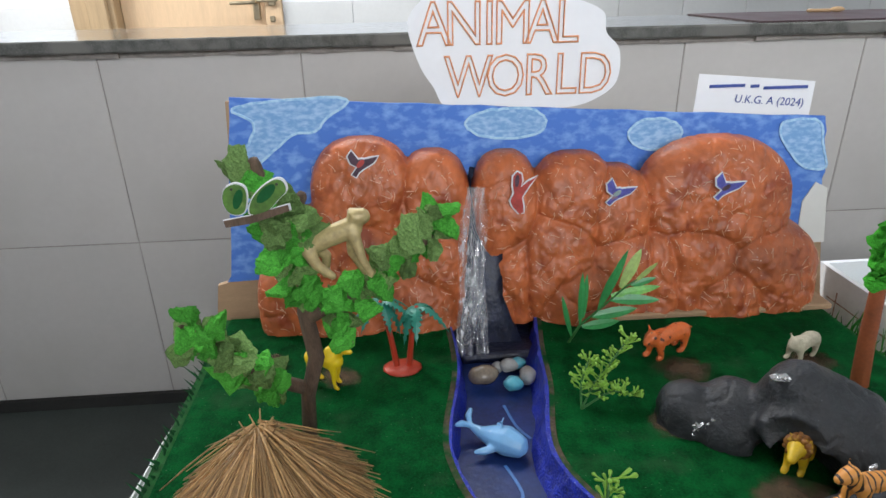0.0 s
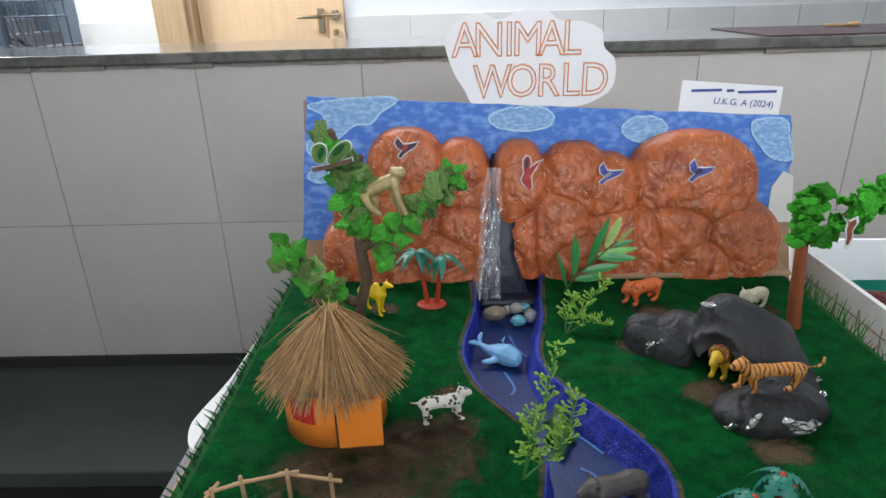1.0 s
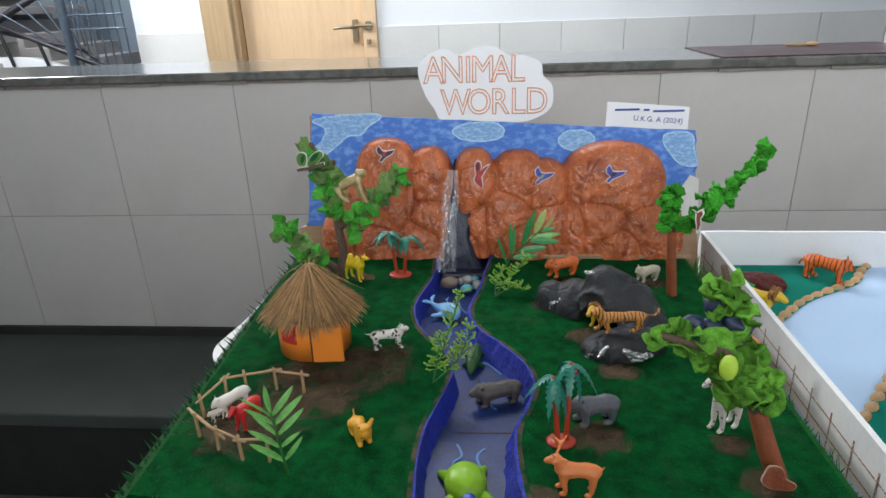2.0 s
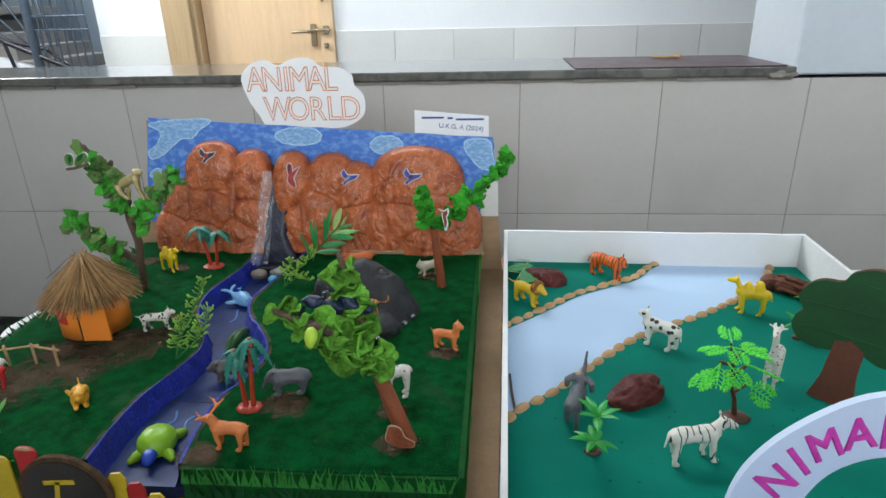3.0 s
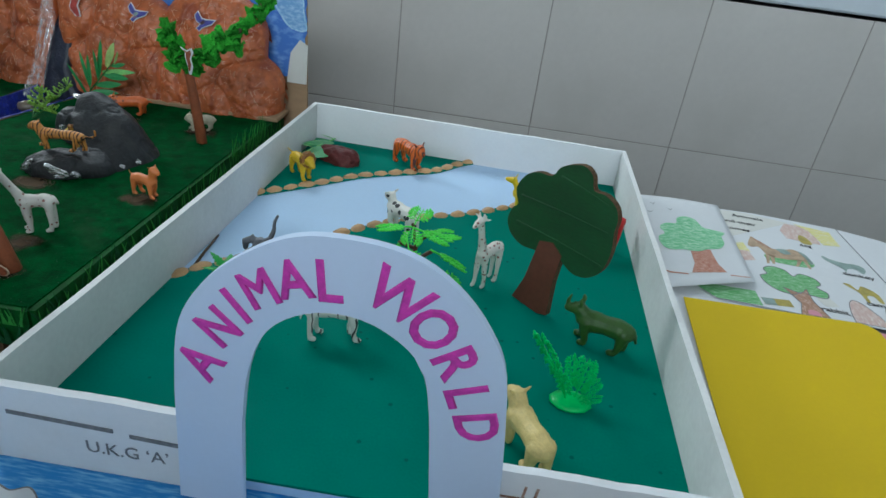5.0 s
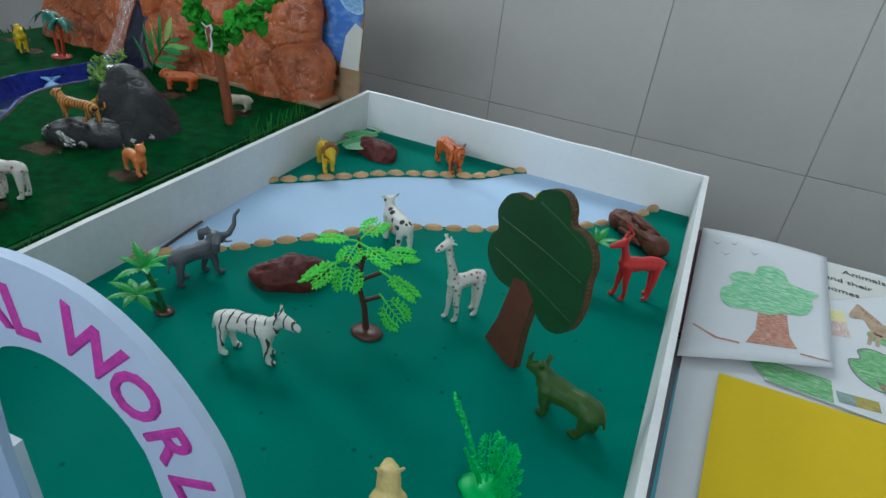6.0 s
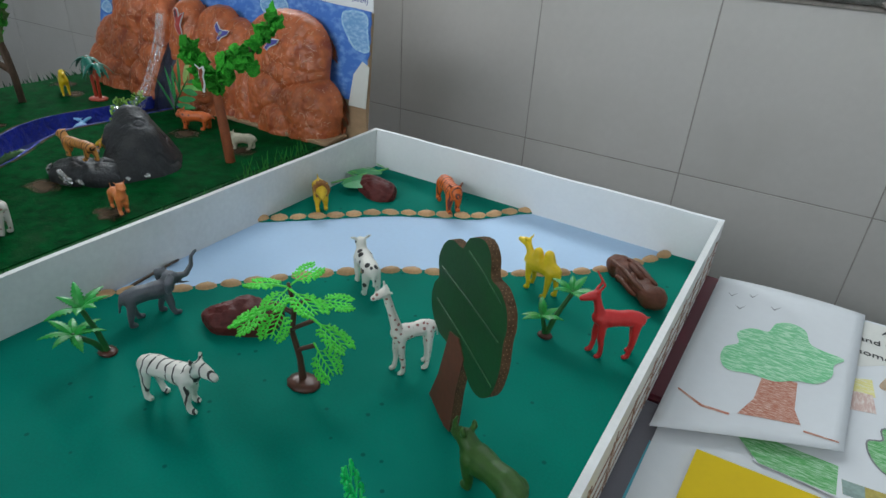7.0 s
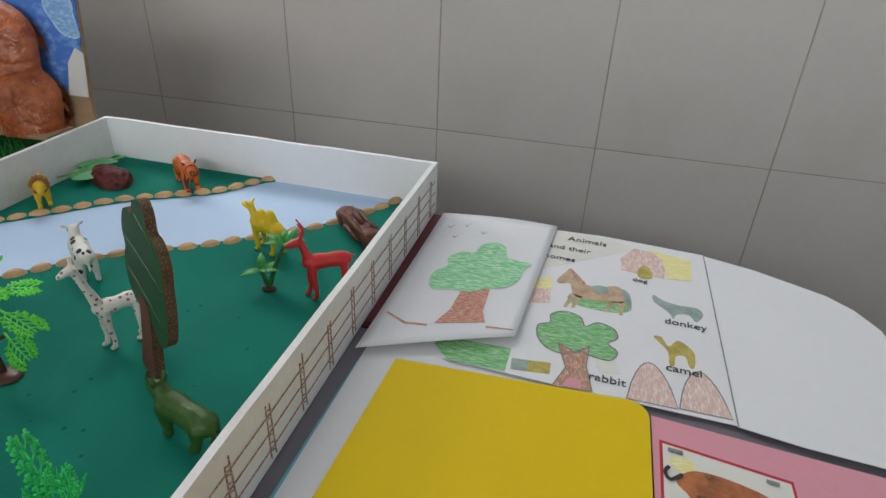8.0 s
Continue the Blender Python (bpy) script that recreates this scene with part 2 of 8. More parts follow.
# the pale specks are glints on the wrinkled hills, put into the colour
M["rockorange"] = mat("orange_papier_mache", (0.435, 0.112, 0.034), 0.42, 0.34, 42, 150, 1.0, 0.0028, speck=((0.70, 0.50, 0.40), 190, 0.08), second=((0.27, 0.052, 0.016), 48, 0.53), soft=0.14, spec=0.5)
M["darkfall"] = mat("dark_blue_fall_backing", (0.008, 0.011, 0.030), 0.4, 0.6, 60, 300, 0.8, 0.003)
M["film"] = clear_plastic()
M["clayrock"] = mat("grey_clay", (0.024, 0.026, 0.029), 0.5, 0.4, 55, 380, 1.0, 0.0024, spec=0.35, speck=((0.10, 0.11, 0.12), 190, 0.04), second=((0.040, 0.040, 0.041), 38, 0.55), soft=0.15)
M["tapefoil"] = mat("shiny_tape", (0.5, 0.5, 0.5), 0.15, 0.3, 160, 400, 0.8, 0.002, metal=0.75)
M["straw"] = mat("dry_straw", (0.42, 0.250, 0.105), 0.55, 0.4, 120, 600, 0.2, piece=0.45)
M["straw_bulk"] = straw_layer()
M["under_straw"] = mat("roof_underlayer", (0.10, 0.062, 0.028), 0.9, 0.5, 120, 500, 0.5, 0.002)
M["orange_foam"] = mat("orange_craft_foam", (0.86, 0.25, 0.02), 0.75, 0.05, 60, 500, 0.1)
M["red_foam"] = mat("red_craft_foam", (0.56, 0.03, 0.02), 0.75, 0.1, 60, 500, 0.1)
M["bark"] = mat("twig_bark", (0.115, 0.075, 0.05), 0.9, 0.4, 90, 500, 0.8, 0.002, stretch=(3, 3, 0.6))
M["trunk_or"] = mat("orange_brown_clay_trunk", (0.24, 0.062, 0.018), 0.7, 0.25, 60, 400, 0.5, 0.0015)
M["sponge"] = mat("olive_green_sponge", (0.150, 0.255, 0.082), 0.95, 0.5, 15, 48, 0.9, 0.0010, piece=0.3, spec=0.06)
M["sponge_b"] = mat("bright_green_sponge", (0.070, 0.32, 0.042), 0.95, 0.5, 15, 48, 0.9, 0.0010, piece=0.3, spec=0.06)
M["felt"] = mat("green_felt_leaf", (0.115, 0.30, 0.036), 0.95, 0.5, 4, 30, 0.9, 0.0010, piece=0.45, spec=0.06)
M["pad"] = mat("green_craft_foam_leaf", (0.046, 0.29, 0.026), 0.9, 0.5, 12, 40, 0.6, 0.0006, piece=0.35, spec=0.1)
M["teal_pl"] = mat("teal_plastic_leaf", (0.012, 0.17, 0.12), 0.4, 0.2, 60, 400)
M["red_pl"] = mat("red_plastic_stem", (0.40, 0.045, 0.02), 0.4, 0.15, 60, 400)
M["yg_pl"] = mat("yellow_green_plastic", (0.22, 0.42, 0.05), 0.45, 0.3, 80, 400)
M["leaf_pl"] = mat("green_plastic_leaf", (0.17, 0.45, 0.11), 0.4, 0.45, 60, 300, second=((0.36, 0.58, 0.13), 50, 0.6), soft=0.2)
M["leaf_pale"] = mat("pale_yellow_green_leaf", (0.36, 0.50, 0.16), 0.4, 0.35, 40, 300, second=((0.16, 0.42, 0.10), 40, 0.55), soft=0.2)
M["leaf_mid"] = mat("mid_green_plastic_leaf", (0.022, 0.30, 0.040), 0.4, 0.3, 60, 300)
M["leaf_dk"] = mat("deep_green_plastic_leaf", (0.040, 0.26, 0.075), 0.4, 0.3, 40, 300)
M["stem_green"] = mat("green_plastic_stem", (0.03, 0.14, 0.03), 0.45, 0.2, 40, 300)
M["lime_pl"] = mat("lime_plastic_leaf", (0.12, 0.74, 0.06), 0.5, 0.2, 60, 300)
M["lime_br"] = mat("bright_plastic_bush", (0.02, 0.60, 0.13), 0.35, 0.15, 60, 300)
M["brown_pl"] = mat("brown_plastic", (0.10, 0.035, 0.022), 0.35, 0.2, 60, 300)
M["stick"] = mat("peeled_stick", (0.42, 0.27, 0.14), 0.7, 0.2, 60, 400, 0.2)
M["eva_green"] = mat("teal_green_foam_sheet", (0.0035, 0.180, 0.127), 0.8, 0.12, 12, 500, 0.2, 0.0006, speck=((0.0025, 0.105, 0.078), 52, 0.065), second=((0.008, 0.205, 0.148), 9, 0.48), soft=0.25, spec=0.10)
M["eva_blue"] = mat("pale_blue_paper", (0.47, 0.64, 0.86), 0.6, 0.03, 15, 200, 0.04)
M["shell"] = mat("pistachio_shell", (0.50, 0.30, 0.14), 0.45, 0.2, 70, 500, 0.2, piece=0.15)
M["clay_red"] = mat("red_brown_clay", (0.105, 0.020, 0.018), 0.5, 0.3, 70, 300, 0.9, 0.002, spec=0.3)
M["clay_brown"] = mat("brown_clay", (0.115, 0.038, 0.020), 0.5, 0.35, 60, 300, 0.9, 0.002, spec=0.3)
M["tree_green"] = mat("dark_green_poster_paint", (0.006, 0.058, 0.012), 0.55, 0.3, 20, 200, 0.5, 0.001, stretch=(1, 1, 3))
M["tree_brown"] = mat("brown_poster_paint", (0.13, 0.038, 0.02), 0.6, 0.25, 25, 200, 0.3, 0.001)
M["paper"] = mat("white_paper", (0.67, 0.68, 0.70), 0.75, 0.025, 12, 120, 0.05, 0.0008, spec=0.25)
M["sign_paper"] = mat("bright_white_paper", (0.82, 0.82, 0.84), 0.75, 0.025, 12, 120, 0.05, 0.0008, spec=0.25)
M["paper_warm"] = mat("creamy_paper", (0.65, 0.64, 0.60), 0.75, 0.03, 12, 120, 0.05, spec=0.25)
M["arch"] = mat("pale_blue_foam_arch", (0.60, 0.70, 0.88), 0.7, 0.02, 12, 300, 0.05, spec=0.25)
M["magenta"] = mat("magenta_marker", (0.60, 0.045, 0.40), 0.7, 0.25, 160, 500)
M["orange_ink"] = mat("orange_pencil_ink", (0.84, 0.36, 0.18), 0.8, 0.25, 200, 600)
M["blue_ink"] = mat("blue_ink", (0.05, 0.08, 0.30), 0.7, 0.2, 200, 600)
M["grey_ink"] = mat("grey_pencil", (0.20, 0.20, 0.21), 0.7, 0.3, 200, 600)
M["black_ink"] = mat("black_ink", (0.03, 0.03, 0.03), 0.7, 0.2, 200, 600)
M["brown_ink"] = crayon("brown_pencil", (0.28, 0.15, 0.10), (0.62, 0.52, 0.46), 400, (1, 1, 1), 0.45)
M["yellow_paper"] = mat("yellow_chart_paper", (0.68, 0.48, 0.008), 0.65, 0.03, 10, 300, 0.04, spec=0.2)
M["pink_paper"] = mat("pink_card", (0.64, 0.29, 0.35), 0.65, 0.03, 10, 300, 0.04, spec=0.2)
M["cyan_edge"] = mat("cyan_edge_paper", (0.10, 0.42, 0.52), 0.65, 0.05, 10, 300)
M["green_crayon"] = crayon("green_crayon", (0.17, 0.52, 0.24), (0.52, 0.74, 0.55), 150, (1, 5, 1), 0.47, angle=0.6)
M["green_crayon_d"] = crayon("leaf_green_crayon", (0.10, 0.36, 0.10), (0.42, 0.62, 0.42), 160, (1, 8, 1), 0.46, angle=0.3)
M["red_crayon"] = crayon("red_brown_crayon", (0.44, 0.16, 0.10), (0.68, 0.48, 0.40), 200, (1, 5, 1), 0.45)
M["brown_crayon"] = crayon("brown_crayon", (0.36, 0.19, 0.12), (0.58, 0.42, 0.34), 200, (4, 1, 1), 0.45)
M["pink_crayon"] = crayon("pinkish_crayon", (0.60, 0.42, 0.37), (0.72, 0.64, 0.60), 160, (4, 1, 1), 0.45)
M["yellow_crayon"] = crayon("yellow_crayon", (0.72, 0.66, 0.25), (0.76, 0.75, 0.6), 160, (1, 5, 1), 0.42)
M["sea_crayon"] = crayon("blue_crayon_sea", (0.03, 0.24, 0.62), (0.22, 0.50, 0.78), 60, (1, 7, 1), 0.44, angle=0.15)
M["sun_yellow"] = crayon("yellow_crayon_sun", (0.60, 0.56, 0.03), (0.72, 0.68, 0.16), 160, (1, 3, 1), 0.35)
M["sun_red"] = crayon("red_crayon_ray", (0.58, 0.03, 0.03), (0.68, 0.18, 0.12), 160, (1, 1, 1), 0.4)
# toys
M["t_yellow"] = mat("yellow_toy_plastic", (0.80, 0.56, 0.01), 0.42, 0.08, 60, 500, 0.1)
M["t_amber"] = mat("amber_toy_plastic", (0.74, 0.36, 0.03), 0.42, 0.15, 60, 500, 0.1, speck=((0.25, 0.10, 0.02), 150, 0.14))
M["t_orange"] = mat("orange_toy_plastic", (0.66, 0.20, 0.055), 0.42, 0.08, 60, 500, 0.1)
M["t_orange_d"] = mat("spotted_orange_toy", (0.60, 0.13, 0.028), 0.42, 0.15, 60, 500, 0.2, speck=((0.07, 0.02, 0.01), 170, 0.20))
M["t_wool"] = mat("beige_toy_wool", (0.46, 0.42, 0.31), 0.7, 0.25, 160, 500, 0.8, 0.0015)
M["fibre"] = mat("pale_orange_fibre", (0.74, 0.50, 0.36), 0.4, 0.3, 90, 400)
M["t_white"] = mat("white_toy_plastic", (0.72, 0.69, 0.62), 0.4, 0.06, 60, 500, 0.1)
M["t_spot"] = mat("white_toy_with_black_spots", (0.74, 0.72, 0.66), 0.4, 0.06, 60, 500, 0.1, speck=((0.02, 0.02, 0.02), 105, 0.27))
M["t_spot_fine"] = mat("white_toy_with_small_spots", (0.66, 0.63, 0.56), 0.45, 0.06, 60, 500, 0.1, speck=((0.025, 0.022, 0.02), 235, 0.36))
M["t_giraffe"] = mat("white_toy_with_faint_spots", (0.72, 0.68, 0.62), 0.42, 0.06, 60, 500, 0.1, speck=((0.30, 0.12, 0.10), 210, 0.24))
M["t_zebra"] = banded("zebra_toy_paint", (0.76, 0.73, 0.66), (0.04, 0.036, 0.034), 46, 0.88, 5.0, broken=0.45)
M["t_tiger"] = banded("tiger_toy_paint", (0.62, 0.26, 0.055), (0.03, 0.016, 0.012), 84, 0.80, 4.5, broken=0.36)
M["t_tiger_b"] = banded("orange_striped_toy_paint", (0.66, 0.13, 0.012), (0.10, 0.02, 0.01), 62, 0.80, 3.5)
M["t_red"] = mat("red_toy_plastic", (0.56, 0.022, 0.022), 0.42, 0.08, 60, 500, 0.08)
M["t_grey"] = mat("grey_toy_plastic", (0.10, 0.106, 0.122), 0.5, 0.2, 60, 500, 0.3)
M["t_greyb"] = mat("grey_brown_toy_plastic", (0.075, 0.066, 0.060), 0.5, 0.25, 60, 500, 0.3)
M["t_olive"] = mat("dark_green_toy_plastic", (0.036, 0.100, 0.012), 0.45, 0.2, 90, 500, 0.4, 0.0008)
M["t_dkgreen"] = mat("deep_green_toy_plastic", (0.016, 0.075, 0.010), 0.45, 0.4, 130, 500, 0.6, 0.001)
M["t_lime"] = mat("lime_toy_plastic", (0.23, 0.46, 0.012), 0.42, 0.1, 60, 400, 0.3)
M["t_blue"] = mat("sky_blue_toy_plastic", (0.20, 0.44, 0.72), 0.3, 0.08, 40, 400, 0.06, coat=0.3, second=((0.55, 0.68, 0.82), 40, 0.62))
M["t_bluedk"] = mat("blue_toy_plastic", (0.015, 0.06, 0.45), 0.35, 0.1, 40, 400)
M["t_cream"] = mat("cream_toy_plastic", (0.72, 0.55, 0.21), 0.5, 0.12, 200, 600, 0.8, 0.0012)
M["t_gold"] = mat("golden_toy_plastic", (0.42, 0.33, 0.155), 0.38, 0.3, 160, 500, 0.7, 0.001, metal=0.2)
M["t_mane"] = mat("brown_toy_mane", (0.23, 0.085, 0.012), 0.5, 0.4, 120, 500, 0.6, 0.001, second=((0.50, 0.30, 0.02), 130, 0.55))
M["t_lion"] = mat("yellow_lion_toy", (0.66, 0.43, 0.015), 0.45, 0.2, 60, 500, 0.2)
M["peb_grey"] = mat("grey_pebble", (0.32, 0.32, 0.31), 0.3, 0.2, 60, 400, 0.1, coat=0.4)
M["peb_brown"] = mat("brown_pebble", (0.17, 0.135, 0.10), 0.25, 0.3, 50, 400, 0.1, coat=0.5)
M["peb_blue"] = mat("turquoise_pebble", (0.10, 0.42, 0.52), 0.3, 0.2, 60, 400, 0.1, coat=0.4)
M["s_red"] = mat("red_stick_paint", (0.42, 0.02, 0.02), 0.5, 0.15, 60, 400)
M["s_blue"] = mat("violet_blue_stick_paint", (0.10, 0.11, 0.40), 0.5, 0.15, 60, 400)
M["s_yellow"] = mat("yellow_stick_paint", (0.55, 0.40, 0.02), 0.5, 0.15, 60, 400)
M["s_green"] = mat("green_stick_paint", (0.01, 0.16, 0.06), 0.5, 0.15, 60, 400)
M["sign_black"] = mat("black_sign_board", (0.03, 0.026, 0.022), 0.5, 0.3, 60, 400, 0.2)
M["bird_blue"] = mat("violet_blue_print", (0.09, 0.09, 0.36), 0.5, 0.4, 160, 500, second=((0.30, 0.16, 0.18), 150, 0.58))
M["bird_dark"] = mat("dark_plum_print", (0.075, 0.040, 0.060), 0.5, 0.4, 160, 500)
M["bird_red"] = mat("red_print", (0.42, 0.06, 0.05), 0.5, 0.35, 120, 500)
M["parrot"] = mat("green_print", (0.075, 0.17, 0.025), 0.5, 0.4, 150, 500, second=((0.20, 0.30, 0.07), 120, 0.56))
M["dark_blue_clay"] = mat("dark_blue_clay", (0.022, 0.035, 0.085), 0.45, 0.3, 60, 400, 0.5, 0.002)
M["lime_clay"] = mat("lime_clay", (0.42, 0.62, 0.05), 0.5, 0.1, 60, 400, 0.1)
M["red_cut"] = mat("red_cutout_print", (0.26, 0.07, 0.03), 0.5, 0.5, 120, 400)
M["horse_print"] = mat("tan_print", (0.46, 0.33, 0.22), 0.6, 0.3, 80, 400)
M["grey_print"] = mat("grey_green_print", (0.25, 0.33, 0.30), 0.6, 0.3, 80, 400)
M["ochre_print"] = mat("ochre_print", (0.42, 0.34, 0.08), 0.6, 0.3, 80, 400)
M["tiger_print"] = mat("tiger_print", (0.36, 0.12, 0.04), 0.6, 0.45, 70, 300, second=((0.04, 0.03, 0.02), 60, 0.58))

# ---- shaping ----


def bm_new():
    return bmesh.new()


def box(bm, x0, x1, y0, y1, z0, z1, bevel=0.0, seg=1):
    vs = [bm.verts.new((x, y, z)) for x in (x0, x1) for y in (y0, y1) for z in (z0, z1)]
    fs = [bm.faces.new([vs[i] for i in q]) for q in ((0, 1, 3, 2), (4, 6, 7, 5), (0, 4, 5, 1), (2, 3, 7, 6), (0, 2, 6, 4), (1, 5, 7, 3))]
    if bevel:
        es = list({e for f in fs for e in f.edges})
        bmesh.ops.bevel(bm, geom=es, offset=bevel, segments=seg, profile=0.5, affect="EDGES")
    return bm


def prism(bm, pts, a0, a1, axis="z"):
    """A flat outline pts given thickness from a0 to a1 along an axis. For axis y the outline is (x, z)."""
    put = {"z": lambda p, a: (p[0], p[1], a), "y": lambda p, a: (p[0], a, p[1]), "x": lambda p, a: (a, p[0], p[1])}[axis]
    lo = [bm.verts.new(put(p, a0)) for p in pts]
    hi = [bm.verts.new(put(p, a1)) for p in pts]
    bm.faces.new(lo[::-1]), bm.faces.new(hi)
    for i in range(len(pts)):
        j = (i + 1) % len(pts)
        bm.faces.new((lo[i], lo[j], hi[j], hi[i]))
    return bm


def tube(bm, pts, sides=10, caps=True):
    """A round limb through points (x, y, z, radius), with rounded ends."""
    P = [Vector(p[:3]) for p in pts]
    R = [p[3] for p in pts]
    if caps:
        for end, nxt in ((0, 1), (-1, -2)):
            d = P[end] - P[nxt]
            d = d.normalized() if d.length > 1e-9 else Vector((0, 0, 1))
            extra = [(P[end] + d * R[end] * 0.6, R[end] * 0.78), (P[end] + d * R[end] * 0.95, R[end] * 0.25)]
            if end == 0:
                P, R = [e[0] for e in extra[::-1]] + P, [e[1] for e in extra[::-1]] + R
            else:
                P, R = P + [e[0] for e in extra], R + [e[1] for e in extra]
    rings, up = [], None
    for i, p in enumerate(P):
        t = (P[min(i + 1, len(P) - 1)] - P[max(i - 1, 0)])
        t = t.normalized() if t.length > 1e-9 else Vector((0, 0, 1))
        if up is None:
            up = t.orthogonal().normalized()
        side = t.cross(up)
        side = side.normalized() if side.length > 1e-6 else t.orthogonal().normalized()
        up = side.cross(t).normalized()
        rings.append([bm.verts.new(p + (up * math.cos(a) + side * math.sin(a)) * R[i]) for a in [2 * math.pi * k / sides for k in range(sides)]])
    for a, b in zip(rings, rings[1:]):
        for k in range(sides):
            bm.faces.new((a[k], a[(k + 1) % sides], b[(k + 1) % sides], b[k]))
    bm.faces.new(rings[0][::-1]), bm.faces.new(rings[-1])
    return bm


def blob(bm, c, r, sub=2, rough=0.0, seed=0, rot=None):
    m = Matrix.Translation(c) @ (rot or Matrix.Identity(4)) @ Matrix.Diagonal((*r, 1))
    made = bmesh.ops.create_icosphere(bm, subdivisions=sub, radius=1.0, matrix=m)["verts"]
    if rough:
        for v in made:
            k = noise.noise((v.co - Vector(c)) * (1.6 / max(r)) + Vector((seed * 7.3, seed, 0)))
            v.co += (v.co - Vector(c)) * k * rough
    return made


def basis_inv(ob):
    m = Matrix.Identity(4)
    while ob:
        m = ob.matrix_parent_inverse @ ob.matrix_basis @ m if ob.parent else ob.matrix_basis @ m
        ob = ob.parent
    return m.inverted()


def mesh_of(name, bm, material, smooth=False):
    me = bpy.data.meshes.new(name)
    bmesh.ops.recalc_face_normals(bm, faces=bm.faces)
    bm.to_mesh(me)
    bm.free()
    me.materials.append(M[material] if isinstance(material, str) else material)
    if smooth:
        for p in me.polygons:
            p.use_smooth = True
    return me


def part(name, bm, material, parent, label="", smooth=False, local=False):
    """One mesh object under a thing or a part; its points are places in the world unless local."""
    ob = new(name, bm if isinstance(bm, bpy.types.Mesh) else mesh_of(name, bm, material, smooth))
    ob.parent = parent
    if not local:
        ob.matrix_parent_inverse = basis_inv(parent)
    return tagged(ob, label) if label else ob


def thing(name, place, label, category, group="", kind=""):
    ob = new(name)
    ob.matrix_basis = place if isinstance(place, Matrix) else Matrix.Translation(place)
    ob.empty_display_size = 0.02
    return tagged(ob, label, category, group, kind)


def solid(name, bm, material, label, category, group="", kind="", smooth=False):
    return tagged(new(name, mesh_of(name, bm, material, smooth)), label, category, group, kind)


def placed(name, me, parent, m):
    """A piece that shares its mesh, at a pose in the world."""
    ob = new(name, me)
    ob.parent = parent
    ob.matrix_parent_inverse = basis_inv(parent)
    ob.matrix_basis = m
    return ob


def curve(points, steps=8, closed=False):
    """A smooth line through points."""
    n, out = len(points), []
    for i in range(n if closed else n - 1):
        p = [Vector(points[(i + k) % n] if closed else points[min(max(i + k, 0), n - 1)]) for k in (-1, 0, 1, 2)]
        for s in range(steps):
            t = s / steps
            out.append(0.5 * ((2 * p[1]) + (p[2] - p[0]) * t + (2 * p[0] - 5 * p[1] + 4 * p[2] - p[3]) * t**2 + (3 * p[1] - p[0] - 3 * p[2] + p[3]) * t**3))
    return out if closed else out + [Vector(points[-1])]


def text_mesh(name, text, size, material, outline=0.0, thick=0.0004, lean=0.0, bold=0.0):
    cu = bpy.data.curves.new(name, "FONT")
    cu.body, cu.size, cu.align_x, cu.align_y, cu.shear = text, size, "CENTER", "CENTER", lean
    cu.resolution_u = 3
    if outline:
        cu.fill_mode, cu.bevel_depth, cu.bevel_resolution = "NONE", outline, 0
    else:
        cu.extrude, cu.bevel_depth, cu.bevel_resolution = thick, bold, 0
    ob = new("tmp", cu)
    me = bpy.data.meshes.new_from_object(ob.evaluated_get(bpy.context.evaluated_depsgraph_get()))
    bpy.data.objects.remove(ob)
    me.materials.clear()
    me.materials.append(M[material])
    me.name = name
    return me


def stroke(pts, width, z, axis="z", thick=0.0004):
    """A drawn line: a flat band along a path, slightly proud of its sheet."""
    bm = bm_new()
    P = [Vector(p) for p in pts]
    L, R = [], []
    for i, p in enumerate(P):
        d = (P[min(i + 1, len(P) - 1)] - P[max(i - 1, 0)]).normalized()
        nrm = Vector((-d.y, d.x)) * width / 2
        L.append(p + nrm), R.append(p - nrm)
    for i in range(len(P) - 1):
        prism(bm, [L[i], R[i], R[i + 1], L[i + 1]], z, z + thick, axis)
    return bm


def figure(name, limbs, material, label, place, turn=0.0, size=1.0, voxel=0.0010, category="toy animal", tilt=0.0, soft=3, blobs=()):
    """A small moulded figure in one mesh: limbs run together and smoothed."""
    bm = bm_new()
    for pts in limbs:
        tube(bm, [(x * size, y * size, z * size, r * size) for x, y, z, r in pts], 10)
    for c, r in blobs:
        blob(bm, [v * size for v in c], [v * size for v in r], 2)
    ob = new(name, mesh_of(name, bm, material, True))
    ob.matrix_basis = pose(*place, 0, tilt, turn)
    rm = ob.modifiers.new("joined", "REMESH")
    rm.mode, rm.voxel_size, rm.use_smooth_shade = "VOXEL", voxel, True
    sm = ob.modifiers.new("soft", "SMOOTH")
    sm.iterations, sm.factor = soft, 0.5
    return tagged(ob, label, category, "toy animals")


